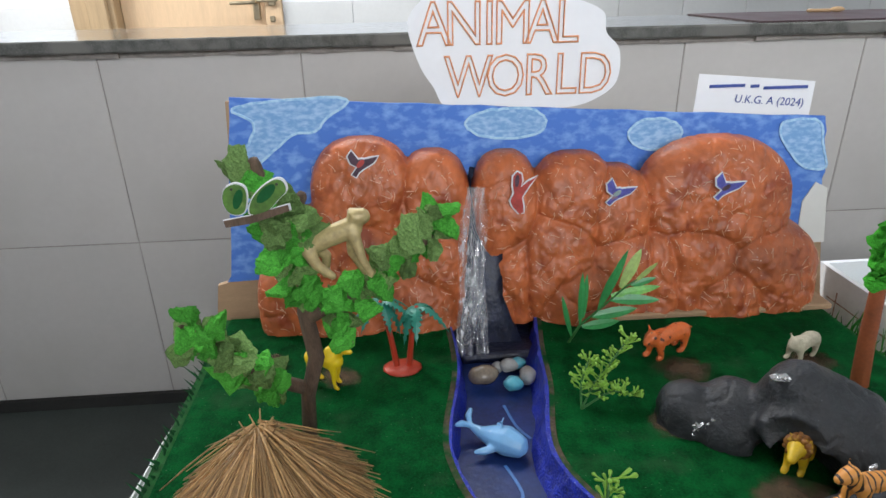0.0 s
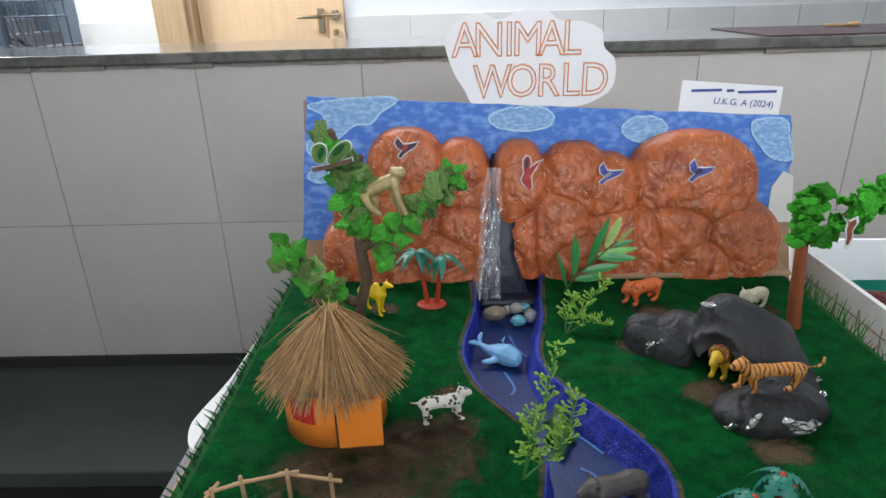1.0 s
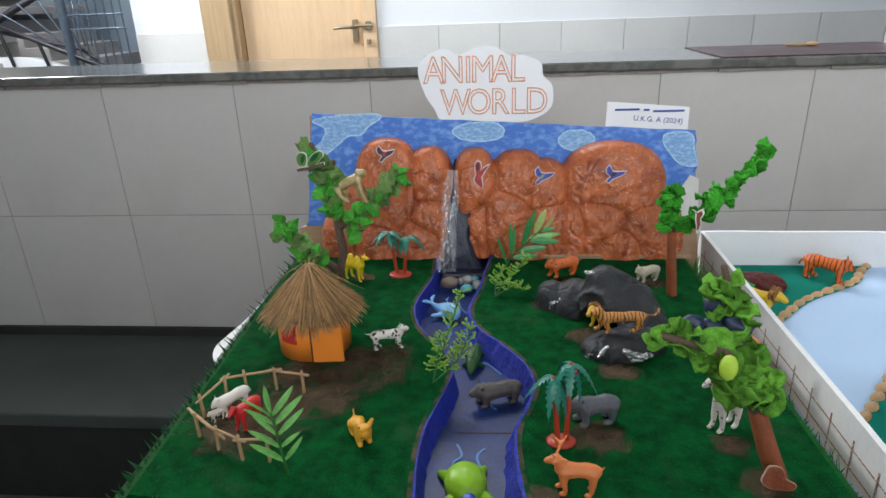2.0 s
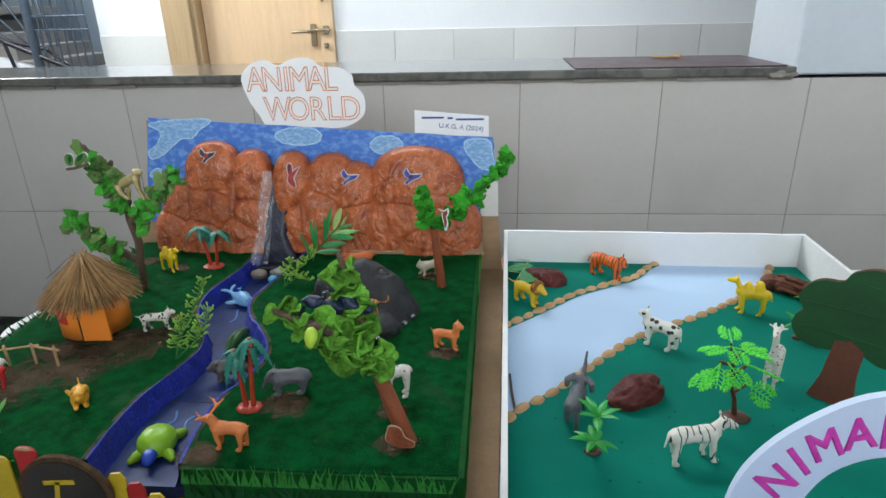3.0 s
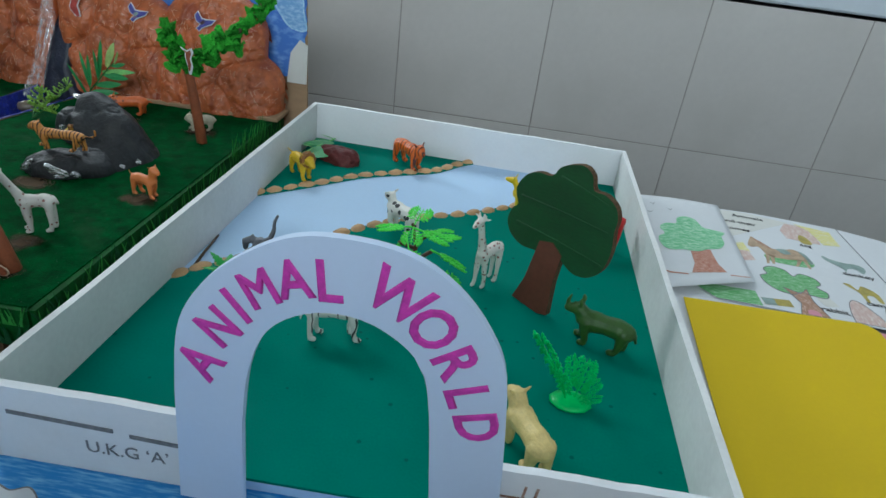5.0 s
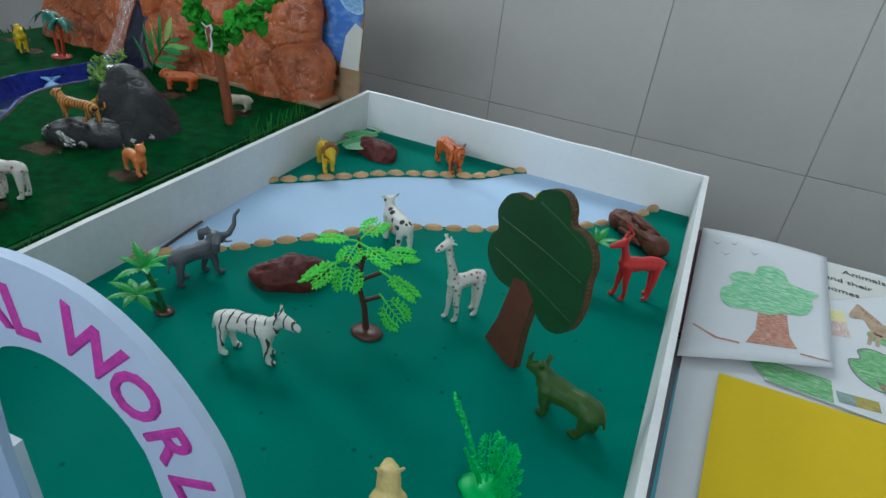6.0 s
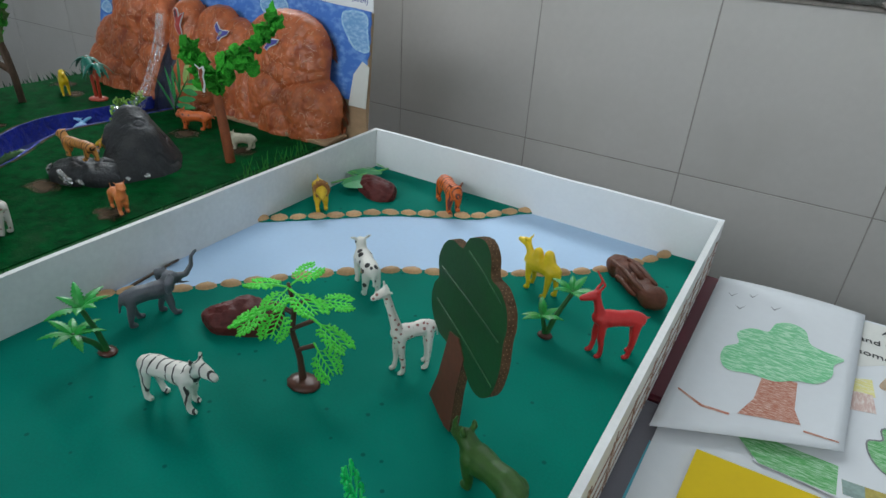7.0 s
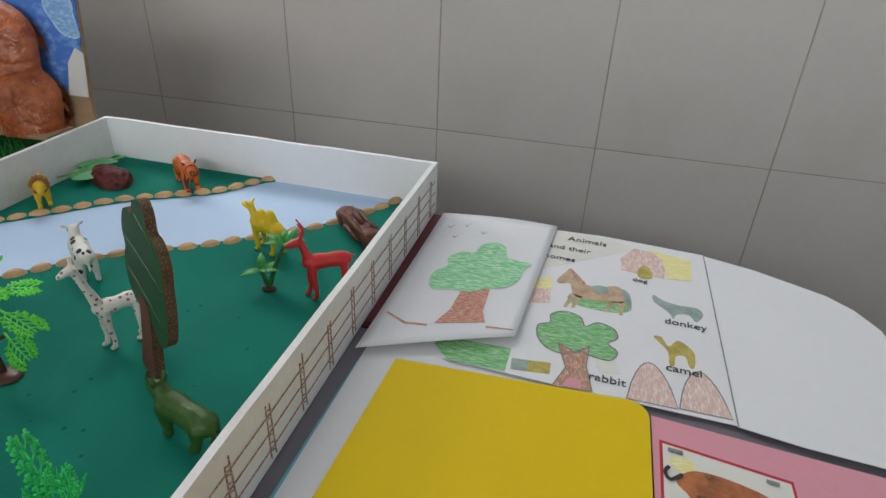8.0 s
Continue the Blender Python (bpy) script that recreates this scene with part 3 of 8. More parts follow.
def quadruped(L, h, r, leg, neck=(0.25, 0.3), neck_r=0.5, head=(0.35, 0.05), head_r=0.55, tail=(-0.3, -0.3), ears=True, step=0.12, belly=1.0, thigh=1.6):
    """Limbs of a four-legged figure that faces +x; lengths in units of the body's length L."""
    b, f = -L / 2, L / 2
    out = [[(b, 0, h, r * 0.88), (b * 0.55, 0, h + r * 0.10, r * 0.98 * belly), (0, 0, h + r * 0.05, r * 0.88 * belly), (f * 0.5, 0, h, r * 1.04 * belly), (f, 0, h + r * 0.12, r * 0.88)]]
    k = 0
    for x in (b * 0.9, f * 0.85):
        for s in (1, -1):
            dx = step * L * (1 if (k in (0, 3)) else -0.7)
            out.append([(x, s * r * 0.5, h, leg * thigh), (x + dx * 0.3 + (0.10 if x > 0 else -0.22) * leg, s * r * 0.62, h * 0.52, leg * 1.12), (x + dx * 0.5 - 0.3 * leg, s * r * 0.66, h * 0.28, leg * 0.82), (x + dx * 0.7, s * r * 0.66, leg * 0.8, leg * 0.85), (x + dx * 0.7 + leg * 1.0, s * r * 0.66, leg * 0.72, leg * 0.85)])
            k += 1
    n0 = Vector((f * 0.95, 0, h + r * 0.25))
    n1 = n0 + Vector((neck[0] * L, 0, neck[1] * L))
    out.append([(*n0, r * 0.75), (*n0.lerp(n1, 0.5), r * neck_r), (*n1, r * neck_r * 0.95)])
    h1 = n1 + Vector((head[0] * L, 0, -head[1] * L))
    out.append([(*n1, r * head_r), (*n1.lerp(h1, 0.45), r * head_r * 0.92), (*h1, r * head_r * 0.6)])
    if ears:
        for s in (1, -1):
            e = n1 + Vector((-0.02 * L, s * r * head_r * 0.7, r * head_r * 0.7))
            out.append([(*e, r * 0.16), (*(e + Vector((-0.03 * L, s * r * 0.35, r * 0.4))), r * 0.11)])
    t0 = Vector((b - r * 0.6, 0, h + r * 0.3))
    out.append([(*t0, r * 0.2), (*(t0 + Vector((tail[0] * L * 0.6, 0, tail[1] * L * 0.4))), r * 0.15), (*(t0 + Vector((tail[0] * L, 0, tail[1] * L))), r * 0.13)])
    return out, n1, h1

# ---- the place ----
TILE = 0.30
Z_MID = 0.64


def structure(name, bm, material, label="", smooth=False):
    return tagged(new(name, mesh_of(name, bm, material, smooth)), label, "", "", "structure")


structure("floor", box(bm_new(), -6.0, 3.4, -5.2, 5.2, -0.12, 0.0), "floor", "dark stone floor of the veranda")
# the gap in this ceiling is invented, to let the overhead lamp in
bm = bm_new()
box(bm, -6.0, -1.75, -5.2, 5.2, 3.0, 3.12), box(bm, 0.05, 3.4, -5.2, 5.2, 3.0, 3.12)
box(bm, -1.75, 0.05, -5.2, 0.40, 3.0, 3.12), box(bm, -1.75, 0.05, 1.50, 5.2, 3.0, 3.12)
structure("ceiling", bm, "ceiling", "plain painted ceiling with an added opening for light")
structure("wall_right", box(bm_new(), 2.6, 2.8, -5.0, 5.0, 0.0, 3.0), "plaster", "plain painted wall")
bm = bm_new()
box(bm, -4.3, -4.1, -5.0, 5.0, 0.0, 3.0)
structure("wall_left", bm, "plaster", "plain painted wall")
# unseen wall; its opening is invented to hold the front lamp
bm = bm_new()
box(bm, -4.3, 2.8, -4.8, -4.6, 0.0, 1.1), box(bm, -4.3, 2.8, -4.8, -4.6, 2.9, 3.0)
box(bm, -4.3, -1.4, -4.8, -4.6, 1.1, 2.9), box(bm, 1.9, 2.8, -4.8, -4.6, 1.1, 2.9)
structure("wall_back", bm, "plaster", "unseen painted wall with an added opening for light")

# unseen low wall, added so the tiles darken towards the bench
structure("shading_low_wall", box(bm_new(), -3.0, 2.6, -2.25, -2.10, 0.0, 1.37), "plaster", "unseen low wall added to shade the lower tiles")
# unseen pier, added to take light off the left tiles
structure("shading_pier", box(bm_new(), -1.95, -0.85, -2.26, -2.09, 0.0, 3.0, 0.004), "plaster", "unseen pier added to shade the left tiles")
# unseen end wall, added to keep light off the low left side
structure("shading_end_wall", box(bm_new(), -3.0, -2.85, -2.1, 0.0, 0.0, 1.1), "plaster", "unseen low end wall added to shade the left side")
# the parapet with its square tiles
bm = bm_new()
box(bm, -3.4, 2.6, -0.0012, 0.24, 0.0, 0.936)
parapet = structure("wall_parapet", bm, "grout", "low wall faced with square grey tiles")
bm = bm_new()
box(bm, 0.565, 2.6, 0.002, 0.262, 0.945, 3.0, 0.004)
structure("wall_column", bm, "plaster_blue", "bluish painted wall above the tiles")
bm = bm_new()
box(bm, -0.1489, 0.1489, -0.0025, 0.002, -0.1489, 0.1489, 0.0007)
tile_mesh = mesh_of("tile", bm, "tile")
for i in range(-11, 9):
    for k in (0, 1):
        placed("tile", tile_mesh, parapet, Matrix.Translation((i * TILE + 0.15, 0, Z_MID + 0.15 - k * TILE)))
# granite coping with a chipped end and the mortar below it
bm = bm_new()
box(bm, -3.4, 0.56, -0.022, 0.262, 0.9455, 0.964, 0.003, 2)
coping = structure("granite_ledge", bm, "granite", "polished dark granite ledge")
rng = random.Random(5)
bm = bm_new()
x = -3.4
while x < 0.56:
    w = rng.uniform(0.02, 0.09)
    box(bm, x, min(x + w, 0.56), -0.004 - rng.uniform(0, 0.007), 0.02, 0.937, 0.9455)
    x += w
structure("mortar_joint", bm, "mortar", "rough mortar below the ledge")
bm = bm_new()
for k in range(7):
    blob(bm, (0.545 + rng.uniform(-0.03, 0.02), -0.02, 0.945 + rng.uniform(-0.004, 0.008)), (0.012, 0.006, 0.006), 1, 0.4, k)
structure("ledge_chips", bm, "mortar", "chipped plaster at the end of the ledge")

# the low stone bench along the wall
bm = bm_new()
box(bm, -3.4, 2.6, -0.335, 0.004, 0.285, 0.318, 0.004, 2)
bench = structure("stone_bench", bm, "slab", "low grey-green stone bench along the wall")
# the shade under the slab is put into the base's near-black colour
part("bench_base", box(bm_new(), -3.4, 2.6, -0.24, 0.004, 0.0, 0.285), "slab_dark", bench)
part("skirting", box(bm_new(), -3.4, 2.6, -0.010, 0.005, 0.318, 0.3405), "slab_dark", bench)

# on the ledge: a maroon reflection laid on as a thin sheet, and a small object
bm = bm_new()
box(bm, 0.115, 0.545, -0.010, 0.255, 0.9642, 0.9662, 0.0005)
solid("maroon_board", bm, "maroon_dk", "maroon reflection in the granite ledge laid on as a thin sheet", "board")
# small cream object of unclear kind, given a handle and a rounded end
lid = thing("cream_object", (0.34, 0.19, 0.9662), "small cream object with a handle lying on the granite ledge", "spoon")
part("handle", tube(bm_new(), [(0.32, 0.192, 0.9697, 0.003), (0.36, 0.186, 0.9697, 0.003)], 8), "stick", lid, smooth=True)
bm = bm_new()
blob(bm, (0.372, 0.184, 0.9712), (0.014, 0.009, 0.005), 2)
part("bowl", bm, "stick", lid, smooth=True)

# ---- the passage behind the parapet ----
FY = 2.55
bm = bm_new()
box(bm, -2.55, -2.09, FY, FY + 0.15, 0.0, 3.0), box(bm, -1.035, 2.6, FY, FY + 0.15, 0.0, 3.0), box(bm, -2.09, -1.035, FY, FY + 0.15, 2.12, 3.0)
far_wall = structure("wall_far", bm, "plaster", "white painted passage wall with a tiled dado")
for a, b in ((-2.55, -2.09), (-1.03, 2.58)):
    n = max(1, round((b - a) / 0.36))
    w = (b - a) / n
    for i in range(n):
        for k in range(3):
            bm = bm_new()
            box(bm, a + i * w + 0.0015, a + (i + 1) * w - 0.0015, FY - 0.012, FY + 0.002, 0.957 - (k + 1) * 0.319 + 0.0015, 0.957 - k * 0.319 - 0.0015, 0.0015)
            part("dado_tile", bm, "dado", far_wall)
door = tagged(new("door_1"), "pale wooden door with a brass lever handle", "door", "", "structure")
door.matrix_basis = Matrix.Translation((-1.5, FY, 0))
part("leaf", box(bm_new(), -1.868, -1.128, FY + 0.02, FY + 0.06, 0.01, 2.05, 0.003), "door", door)
bm = bm_new()
box(bm, -2.09, -1.872, FY - 0.06, FY + 0.14, 0.0, 2.12, 0.004), box(bm, -2.0, -1.90, FY - 0.085, FY - 0.06, 0.0, 2.12, 0.006)
part("jamb", bm, "jamb", door, "brown wooden door frame post")
part("jamb", box(bm_new(), -1.124, -1.036, FY - 0.03, FY + 0.12, 0.0, 2.12, 0.004), "door", door)
part("lintel", box(bm_new(), -1.872, -1.124, FY - 0.03, FY + 0.12, 2.055, 2.12, 0.004), "jamb", door)
hd = part("door_handle", box(bm_new(), -1.19, -1.155, FY - 0.004, FY + 0.02, 0.87, 1.0, 0.004), "brass", door, "dull brass handle plate")
part("lever", tube(bm_new(), [(-1.172, FY - 0.01, 0.958, 0.011), (-1.172, FY - 0.05, 0.958, 0.010), (-1.22, FY - 0.052, 0.957, 0.009), (-1.29, FY - 0.05, 0.955, 0.008)], 8), "brass", hd, smooth=True)
part("bolt", tube(bm_new(), [(-1.15, FY - 0.045, 0.965, 0.008), (-1.06, FY - 0.045, 0.965, 0.008)], 8), "brass", hd, smooth=True)
bm = bm_new()
box(bm, -1.10, -1.065, FY - 0.05, FY - 0.03, 0.94, 0.99, 0.004), box(bm, -1.10, -1.075, FY - 0.05, FY - 0.03, 0.86, 0.89, 0.004)
part("staple", bm, "brass", hd)
part("pull_handle", tube(bm_new(), [(-1.095, FY - 0.03, 1.13, 0.008), (-1.095, FY - 0.06, 1.15, 0.008), (-1.095, FY - 0.06, 1.27, 0.008), (-1.095, FY - 0.03, 1.29, 0.008)], 8), "brass", door, smooth=True)

# the staircase beside the passage
structure("stairwell_wall", box(bm_new(), -4.1, -2.5, 4.1, 4.2, 0.0, 3.0), "stairwall", "blue-grey stairwell wall")
structure("stairwell_side", box(bm_new(), -2.56, -2.50, FY + 0.15, 4.1, 0.0, 3.0), "stairwall")
stairs = thing("staircase", (-3.4, 3.2, 0), "stone staircase with black iron railings", "staircase", kind="structure")
for i in range(9):
    part("step", box(bm_new(), -2.75 - i * 0.16, -2.60 - i * 0.16 + 0.02, FY + 0.10, FY + 0.9, 0.0, 0.55 + i * 0.085, 0.004), "stair", stairs)
for i in range(6):
    part("step", box(bm_new(), -4.1, -3.42, FY - 0.1 - i * 0.0, FY + 0.9, 0.60 + i * 0.165, 0.62 + i * 0.165 + 0.03, 0.004) if i < 4 else box(bm_new(), -3.9, -3.55, FY + 0.3, FY + 0.8, 1.26 + (i - 4) * 0.17, 1.42 + (i - 4) * 0.17, 0.004), "stair", stairs)
bm = bm_new()
prism(bm, [(-3.52, 0.70), (-3.0, 0.70), (-3.0, 0.775), (-3.22, 0.84), (-3.52, 0.85)], FY - 0.08, FY - 0.02, "y")
part("stringer", bm, "plaster", stairs, "white painted stair edge")
ry = FY - 0.1
part("handrail", tube(bm_new(), [(-2.66, ry, 0.74, 0.016), (-3.39, ry, 1.045, 0.016)], 8), "iron", stairs, "black iron handrail", True)
part("handrail", tube(bm_new(), [(-3.40, ry, 1.045, 0.022), (-2.90, ry + 0.35, 1.40, 0.022)], 8), "iron", stairs, "black iron handrail", True)
part("lower_rail", tube(bm_new(), [(-3.40, ry, 1.005, 0.012), (-2.93, ry + 0.1, 0.88, 0.012), (-2.66, ry, 0.74, 0.012)], 8), "iron", stairs, smooth=True)
for a, b in (((-3.37, 1.0), (-3.33, 0.80)), ((-3.13, 0.93), (-3.10, 0.78))):
    part("rail_post", tube(bm_new(), [(a[0], ry, a[1], 0.011), (b[0], ry, b[1], 0.011)], 8), "iron", stairs, smooth=True)
for i in range(6):
    part("baluster", tube(bm_new(), [(-3.32 + i * 0.08, ry + 0.05 * i, 1.10 + i * 0.055, 0.006), (-3.08 + i * 0.045, ry + 0.1, 0.90 + 0.0 * i, 0.006)], 6), "rod", stairs, smooth=True)
part("newel_post", tube(bm_new(), [(-2.93, ry, 0.6, 0.028), (-2.93, ry, 2.2, 0.028)], 10), "rod", stairs, "grey iron post", True)
for i in range(7):
    xr = -2.87 + i * 0.052
    part("baluster", tube(bm_new(), [(xr, ry, 0.62, 0.006), (xr, ry, 2.2, 0.006)], 6), "rod", stairs, smooth=True)
for zr in (1.08, 1.0):
    part("cross_bar", tube(bm_new(), [(-2.93, ry, zr, 0.006), (-2.55, ry, zr, 0.006)], 6), "rod", stairs, smooth=True)

# ---- the tables ----


def table(name, x0, x1, y0, y1, z, top, label):
    t = thing(name, ((x0 + x1) / 2, (y0 + y1) / 2, 0), label, "table", "tables")
    part("tabletop", box(bm_new(), x0, x1, y0, y1, z - 0.022, z, 0.004, 2), top, t)
    for lx in (x0 + 0.05, x1 - 0.05):
        for ly in (y0 + 0.04, y1 - 0.04):
            part("leg", box(bm_new(), lx - 0.014, lx + 0.014, ly - 0.014, ly + 0.014, 0.0, z - 0.022, 0.003), "steel", t)
    part("apron", box(bm_new(), x0 + 0.06, x1 - 0.06, y0 + 0.03, y0 + 0.05, z - 0.07, z - 0.022), "steel", t)
    return t


table("table", -0.665, 1.05, -1.42, -0.702, 0.700, "table_grey", "long table with a plain grey laminate top")
red = table("table", -0.645, 0.86, -0.698, -0.530, 0.700, "table_red", "narrow table with a maroon laminate top")
bpy.data.objects.remove([o for o in red.children if o.name.startswith("tabletop")][0])
bm = prism(bm_new(), [(-0.645, -0.425), (0.70, -0.478), (0.77, -0.497), (0.82, -0.527), (0.858, -0.575), (0.872, -0.63), (0.872, -0.698), (-0.645, -0.698)], 0.678, 0.700)
bmesh.ops.bevel(bm, geom=bm.edges[:], offset=0.003, segments=2, affect="EDGES")
part("tabletop", bm, "table_red", red)
# a maroon chair back beside the tables
ch = thing("chair", (-0.98, -1.02, 0), "dark maroon chair beside the table", "chair")
bm = bm_new()
box(bm, -1.13, -0.80, -1.30, -0.96, 0.36, 0.40, 0.01, 2)
part("seat", bm, "table_red", ch)
part("backrest", box(bm_new(), -1.16, -1.13, -1.30, -0.96, 0.52, 0.80, 0.01, 2), "table_red", ch)
for lx in (-1.145, -0.82):
    for ly in (-1.28, -0.98):
        part("leg", box(bm_new(), lx - 0.012, lx + 0.012, ly - 0.012, ly + 0.012, 0.0, 0.52 if lx < -1 else 0.36), "steel", ch)

# ---- the forest model ----
GZ, BED = 0.748, 0.724
D1 = thing("forest_model", (-0.35, -0.74, 0.700), "school model of a forest with painted hills, river and grass", "model")
bm = bm_new()
prism(bm, [(-0.662, -0.985), (-0.64, -0.43), (-0.0372, -0.428), (-0.0475, -0.990), (-0.30, -0.996), (-0.48, -0.994)], 0.7003, 0.7055)
part("base_sheet", bm, "card", D1, "brown corrugated cardboard base")
bm = bm_new()
for k in range(46):
    x = -0.60 + k * 0.0122 + rng.uniform(-0.002, 0.002)
    box(bm, x, x + rng.uniform(0.004, 0.0105), -0.991 - rng.uniform(0, 0.002), -0.986, 0.7055, 0.7140 + rng.uniform(-0.004, 0.001))
# darker cardboard here: the shade at the model's foot put into the colour
part("corrugation", bm, "card_dark", D1, "open corrugated cardboard edge")
bm = bm_new()
prism(bm, [(-0.17, -1.008), (-0.10, -1.002), (-0.09, -0.99), (-0.20, -0.99), (-0.26, -1.0)], 0.7006, 0.7030)
part("torn_sheet", bm, "paper_warm", D1, "torn white paper edge")

left_bank = [(-0.420, -0.505), (-0.418, -0.550), (-0.420, -0.590), (-0.432, -0.655), (-0.430, -0.690), (-0.418, -0.725), (-0.392, -0.765), (-0.379, -0.805), (-0.385, -0.845), (-0.397, -0.894), (-0.399, -0.940), (-0.396, -0.986)]
right_bank = [(-0.340, -0.505), (-0.349, -0.560), (-0.354, -0.610), (-0.366, -0.675), (-0.355, -0.718), (-0.332, -0.750), (-0.307, -0.790), (-0.299, -0.825), (-0.306, -0.860), (-0.318, -0.895), (-0.318, -0.94), (-0.312, -0.986)]
lb, rb = [p.to_2d() for p in curve([(*p, 0) for p in left_bank], 6)], [p.to_2d() for p in curve([(*p, 0) for p in right_bank], 6)]
bm = bm_new()
prism(bm, [(-0.620, -0.480), (-0.42, -0.480)] + [tuple(p) for p in lb] + [(-0.50, -0.988), (-0.616, -0.980)], BED - 0.017, GZ)
part("left_ground", bm, "grass", D1, "green flocked ground with worn brown patches")
bm = bm_new()
prism(bm, [(-0.34, -0.480), (-0.078, -0.480), (-0.080, -0.986), (-0.2, -0.989)] + [tuple(p) for p in rb[::-1]], BED - 0.017, GZ)
part("right_ground", bm, "grass", D1, "green flocked ground with worn brown patches")
bm = bm_new()
prism(bm, [(-0.45, -0.47), (-0.29, -0.47), (-0.29, -0.987), (-0.45, -0.987)], 0.7055, BED)
part("river_bed", bm, "bluebed", D1, "glossy dark blue painted river")


def ribbon(line, z0, z1, off, thick, rough, seed):
    """An uneven upright band along a bank."""
    g = random.Random(seed)
    bm = bm_new()
    rows = []
    for i, p in enumerate(line):
        d = (line[min(i + 1, len(line) - 1)] - line[max(i - 1, 0)]).normalized()
        nrm = Vector((-d.y, d.x)) * off
        a = p + nrm * (1 + g.uniform(-rough, rough))
        c = p - nrm * 0.2
        rows.append([bm.verts.new((*v, z)) for v, z in ((a + nrm * 1.2, z0), (a, (z0 + z1) / 2), (p + nrm * g.uniform(0.2, 0.6), z1 + g.uniform(0, 0.0012)), (c, z1 + 0.0005), (c, z0))])
    for a, b in zip(rows, rows[1:]):
        for k in range(4):
            bm.faces.new((a[k], a[k + 1], b[k + 1], b[k]))
    return bm


part("bank", ribbon(rb, BED - 0.001, GZ + 0.0005, -0.0045, 0, 0.4, 1), "bluebank", D1, "thick blue crayon river bank")
part("bank", ribbon(lb, BED - 0.001, GZ + 0.0005, 0.0028, 0, 0.4, 2), "bluebank", D1, "thick blue crayon river bank")
for line, way in ((rb, 0.0020), (lb, -0.0020)):
    rim = []
    for i, p in enumerate(line):
        d = (line[min(i + 1, len(line) - 1)] - line[max(i - 1, 0)]).normalized()
        rim.append(p + Vector((-d.y, d.x)) * way)
    part("earth_rim", stroke(rim, 0.0056, GZ + 0.0001, "z", 0.0006), "earth", D1, "rubbed brown earth along the bank")
for c in ([(-0.35, -0.79), (-0.34, -0.80), (-0.345, -0.82), (-0.335, -0.835)], [(-0.37, -0.885), (-0.365, -0.90), (-0.372, -0.91), (-0.362, -0.925)], [(-0.345, -0.89), (-0.352, -0.90), (-0.348, -0.915)],
          [(-0.395, -0.665), (-0.388, -0.69), (-0.392, -0.70)], [(-0.37, -0.735), (-0.36, -0.75), (-0.345, -0.755), (-0.33, -0.775)], [(-0.385, -0.60), (-0.38, -0.625), (-0.372, -0.64)]):
    part("ripple", stroke([p.to_2d() for p in curve([(*q, 0) for q in c], 4)], 0.0022, BED + 0.0003), "blueline", D1)
# a seam across the bed
part("seam", stroke([(-0.395, -0.868), (-0.36, -0.869), (-0.32, -0.868)], 0.001, BED + 0.0002), "sign_black", D1)
# painted sides
bm = bm_new()
box(bm, -0.3110, -0.079, -0.9905, -0.9845, 0.713, GZ - 0.001)
part("front_side", box(bm_new(), -0.620, -0.3990, -0.9895, -0.984, 0.713, GZ - 0.001), "green_paper", D1, "light green paper front edge")
part("front_side", bm, "green_side", D1, "green painted front edge")
part("right_side", box(bm_new(), -0.0805, -0.0745, -0.988, -0.478, 0.711, GZ - 0.001), "green_side", D1, "green painted side edge")
bm = bm_new()
box(bm, -0.626, -0.617, -0.985, -0.478, 0.708, GZ - 0.0015)
part("left_side", bm, "green_side", D1, "green painted side edge")
bm = prism(bm_new(), [(p.x, p.y) for p in curve([(-0.6268, -0.622, 0), (-0.629, -0.650, 0), (-0.632, -0.700, 0), (-0.640, -0.742, 0), (-0.642, -0.762, 0), (-0.636, -0.782, 0), (-0.6268, -0.792, 0)], 5)], 0.712, GZ - 0.0025)
bmesh.ops.bevel(bm, geom=[e for e in bm.edges if min(v.co.z for v in e.verts) > GZ - 0.003], offset=0.003, segments=2, affect="EDGES")
part("foam_strip", bm, "foam_old", D1, "white foam strip along the edge")


def fringe(name, a, b, z, count, tall, material, lean, seed, width=0.005, label="cut paper grass"):
    """A strip of paper cut into grass blades."""
    g = random.Random(seed)
    bm = bm_new()
    A, B = Vector(a), Vector(b)
    d = (B - A).normalized()
    out = Vector((d.y, -d.x))
    for i in range(count):
        p = A.lerp(B, (i + g.uniform(-0.3, 0.3)) / count)
        h = tall * g.uniform(0.5, 1.15)
        w = width * g.uniform(0.6, 1.2)
        tip = p + out * lean * h * g.uniform(0.4, 1.4) + d * g.uniform(-0.5, 0.5) * h
        mid = p.lerp(tip, 0.45)
        t = 0.0004
        v = [bm.verts.new(c) for c in ((*(p - d * w / 2), z), (*(p + d * w / 2), z), (*(mid + d * w * 0.35), z + h * 0.55), (*tip, z + h), (*(mid - d * w * 0.35), z + h * 0.55))]
        u = [bm.verts.new((*(x.co.to_2d() + out * t), x.co.z)) for x in v]
        bm.faces.new(v), bm.faces.new(u[::-1])
        for k in range(5):
            bm.faces.new((v[k], v[(k + 1) % 5], u[(k + 1) % 5], u[k]))
    return tagged(part(name, bm, material, D1, label), "", "", "", "stuff")


fringe("paper_grass", (-0.621, -0.50), (-0.619, -0.985), GZ - 0.006, 110, 0.014, "green_paper_d", 0.65, 3, 0.0034)
fringe("paper_grass", (-0.618, -0.990), (-0.41, -0.992), 0.7355, 60, 0.024, "green_paper", 0.12, 4)
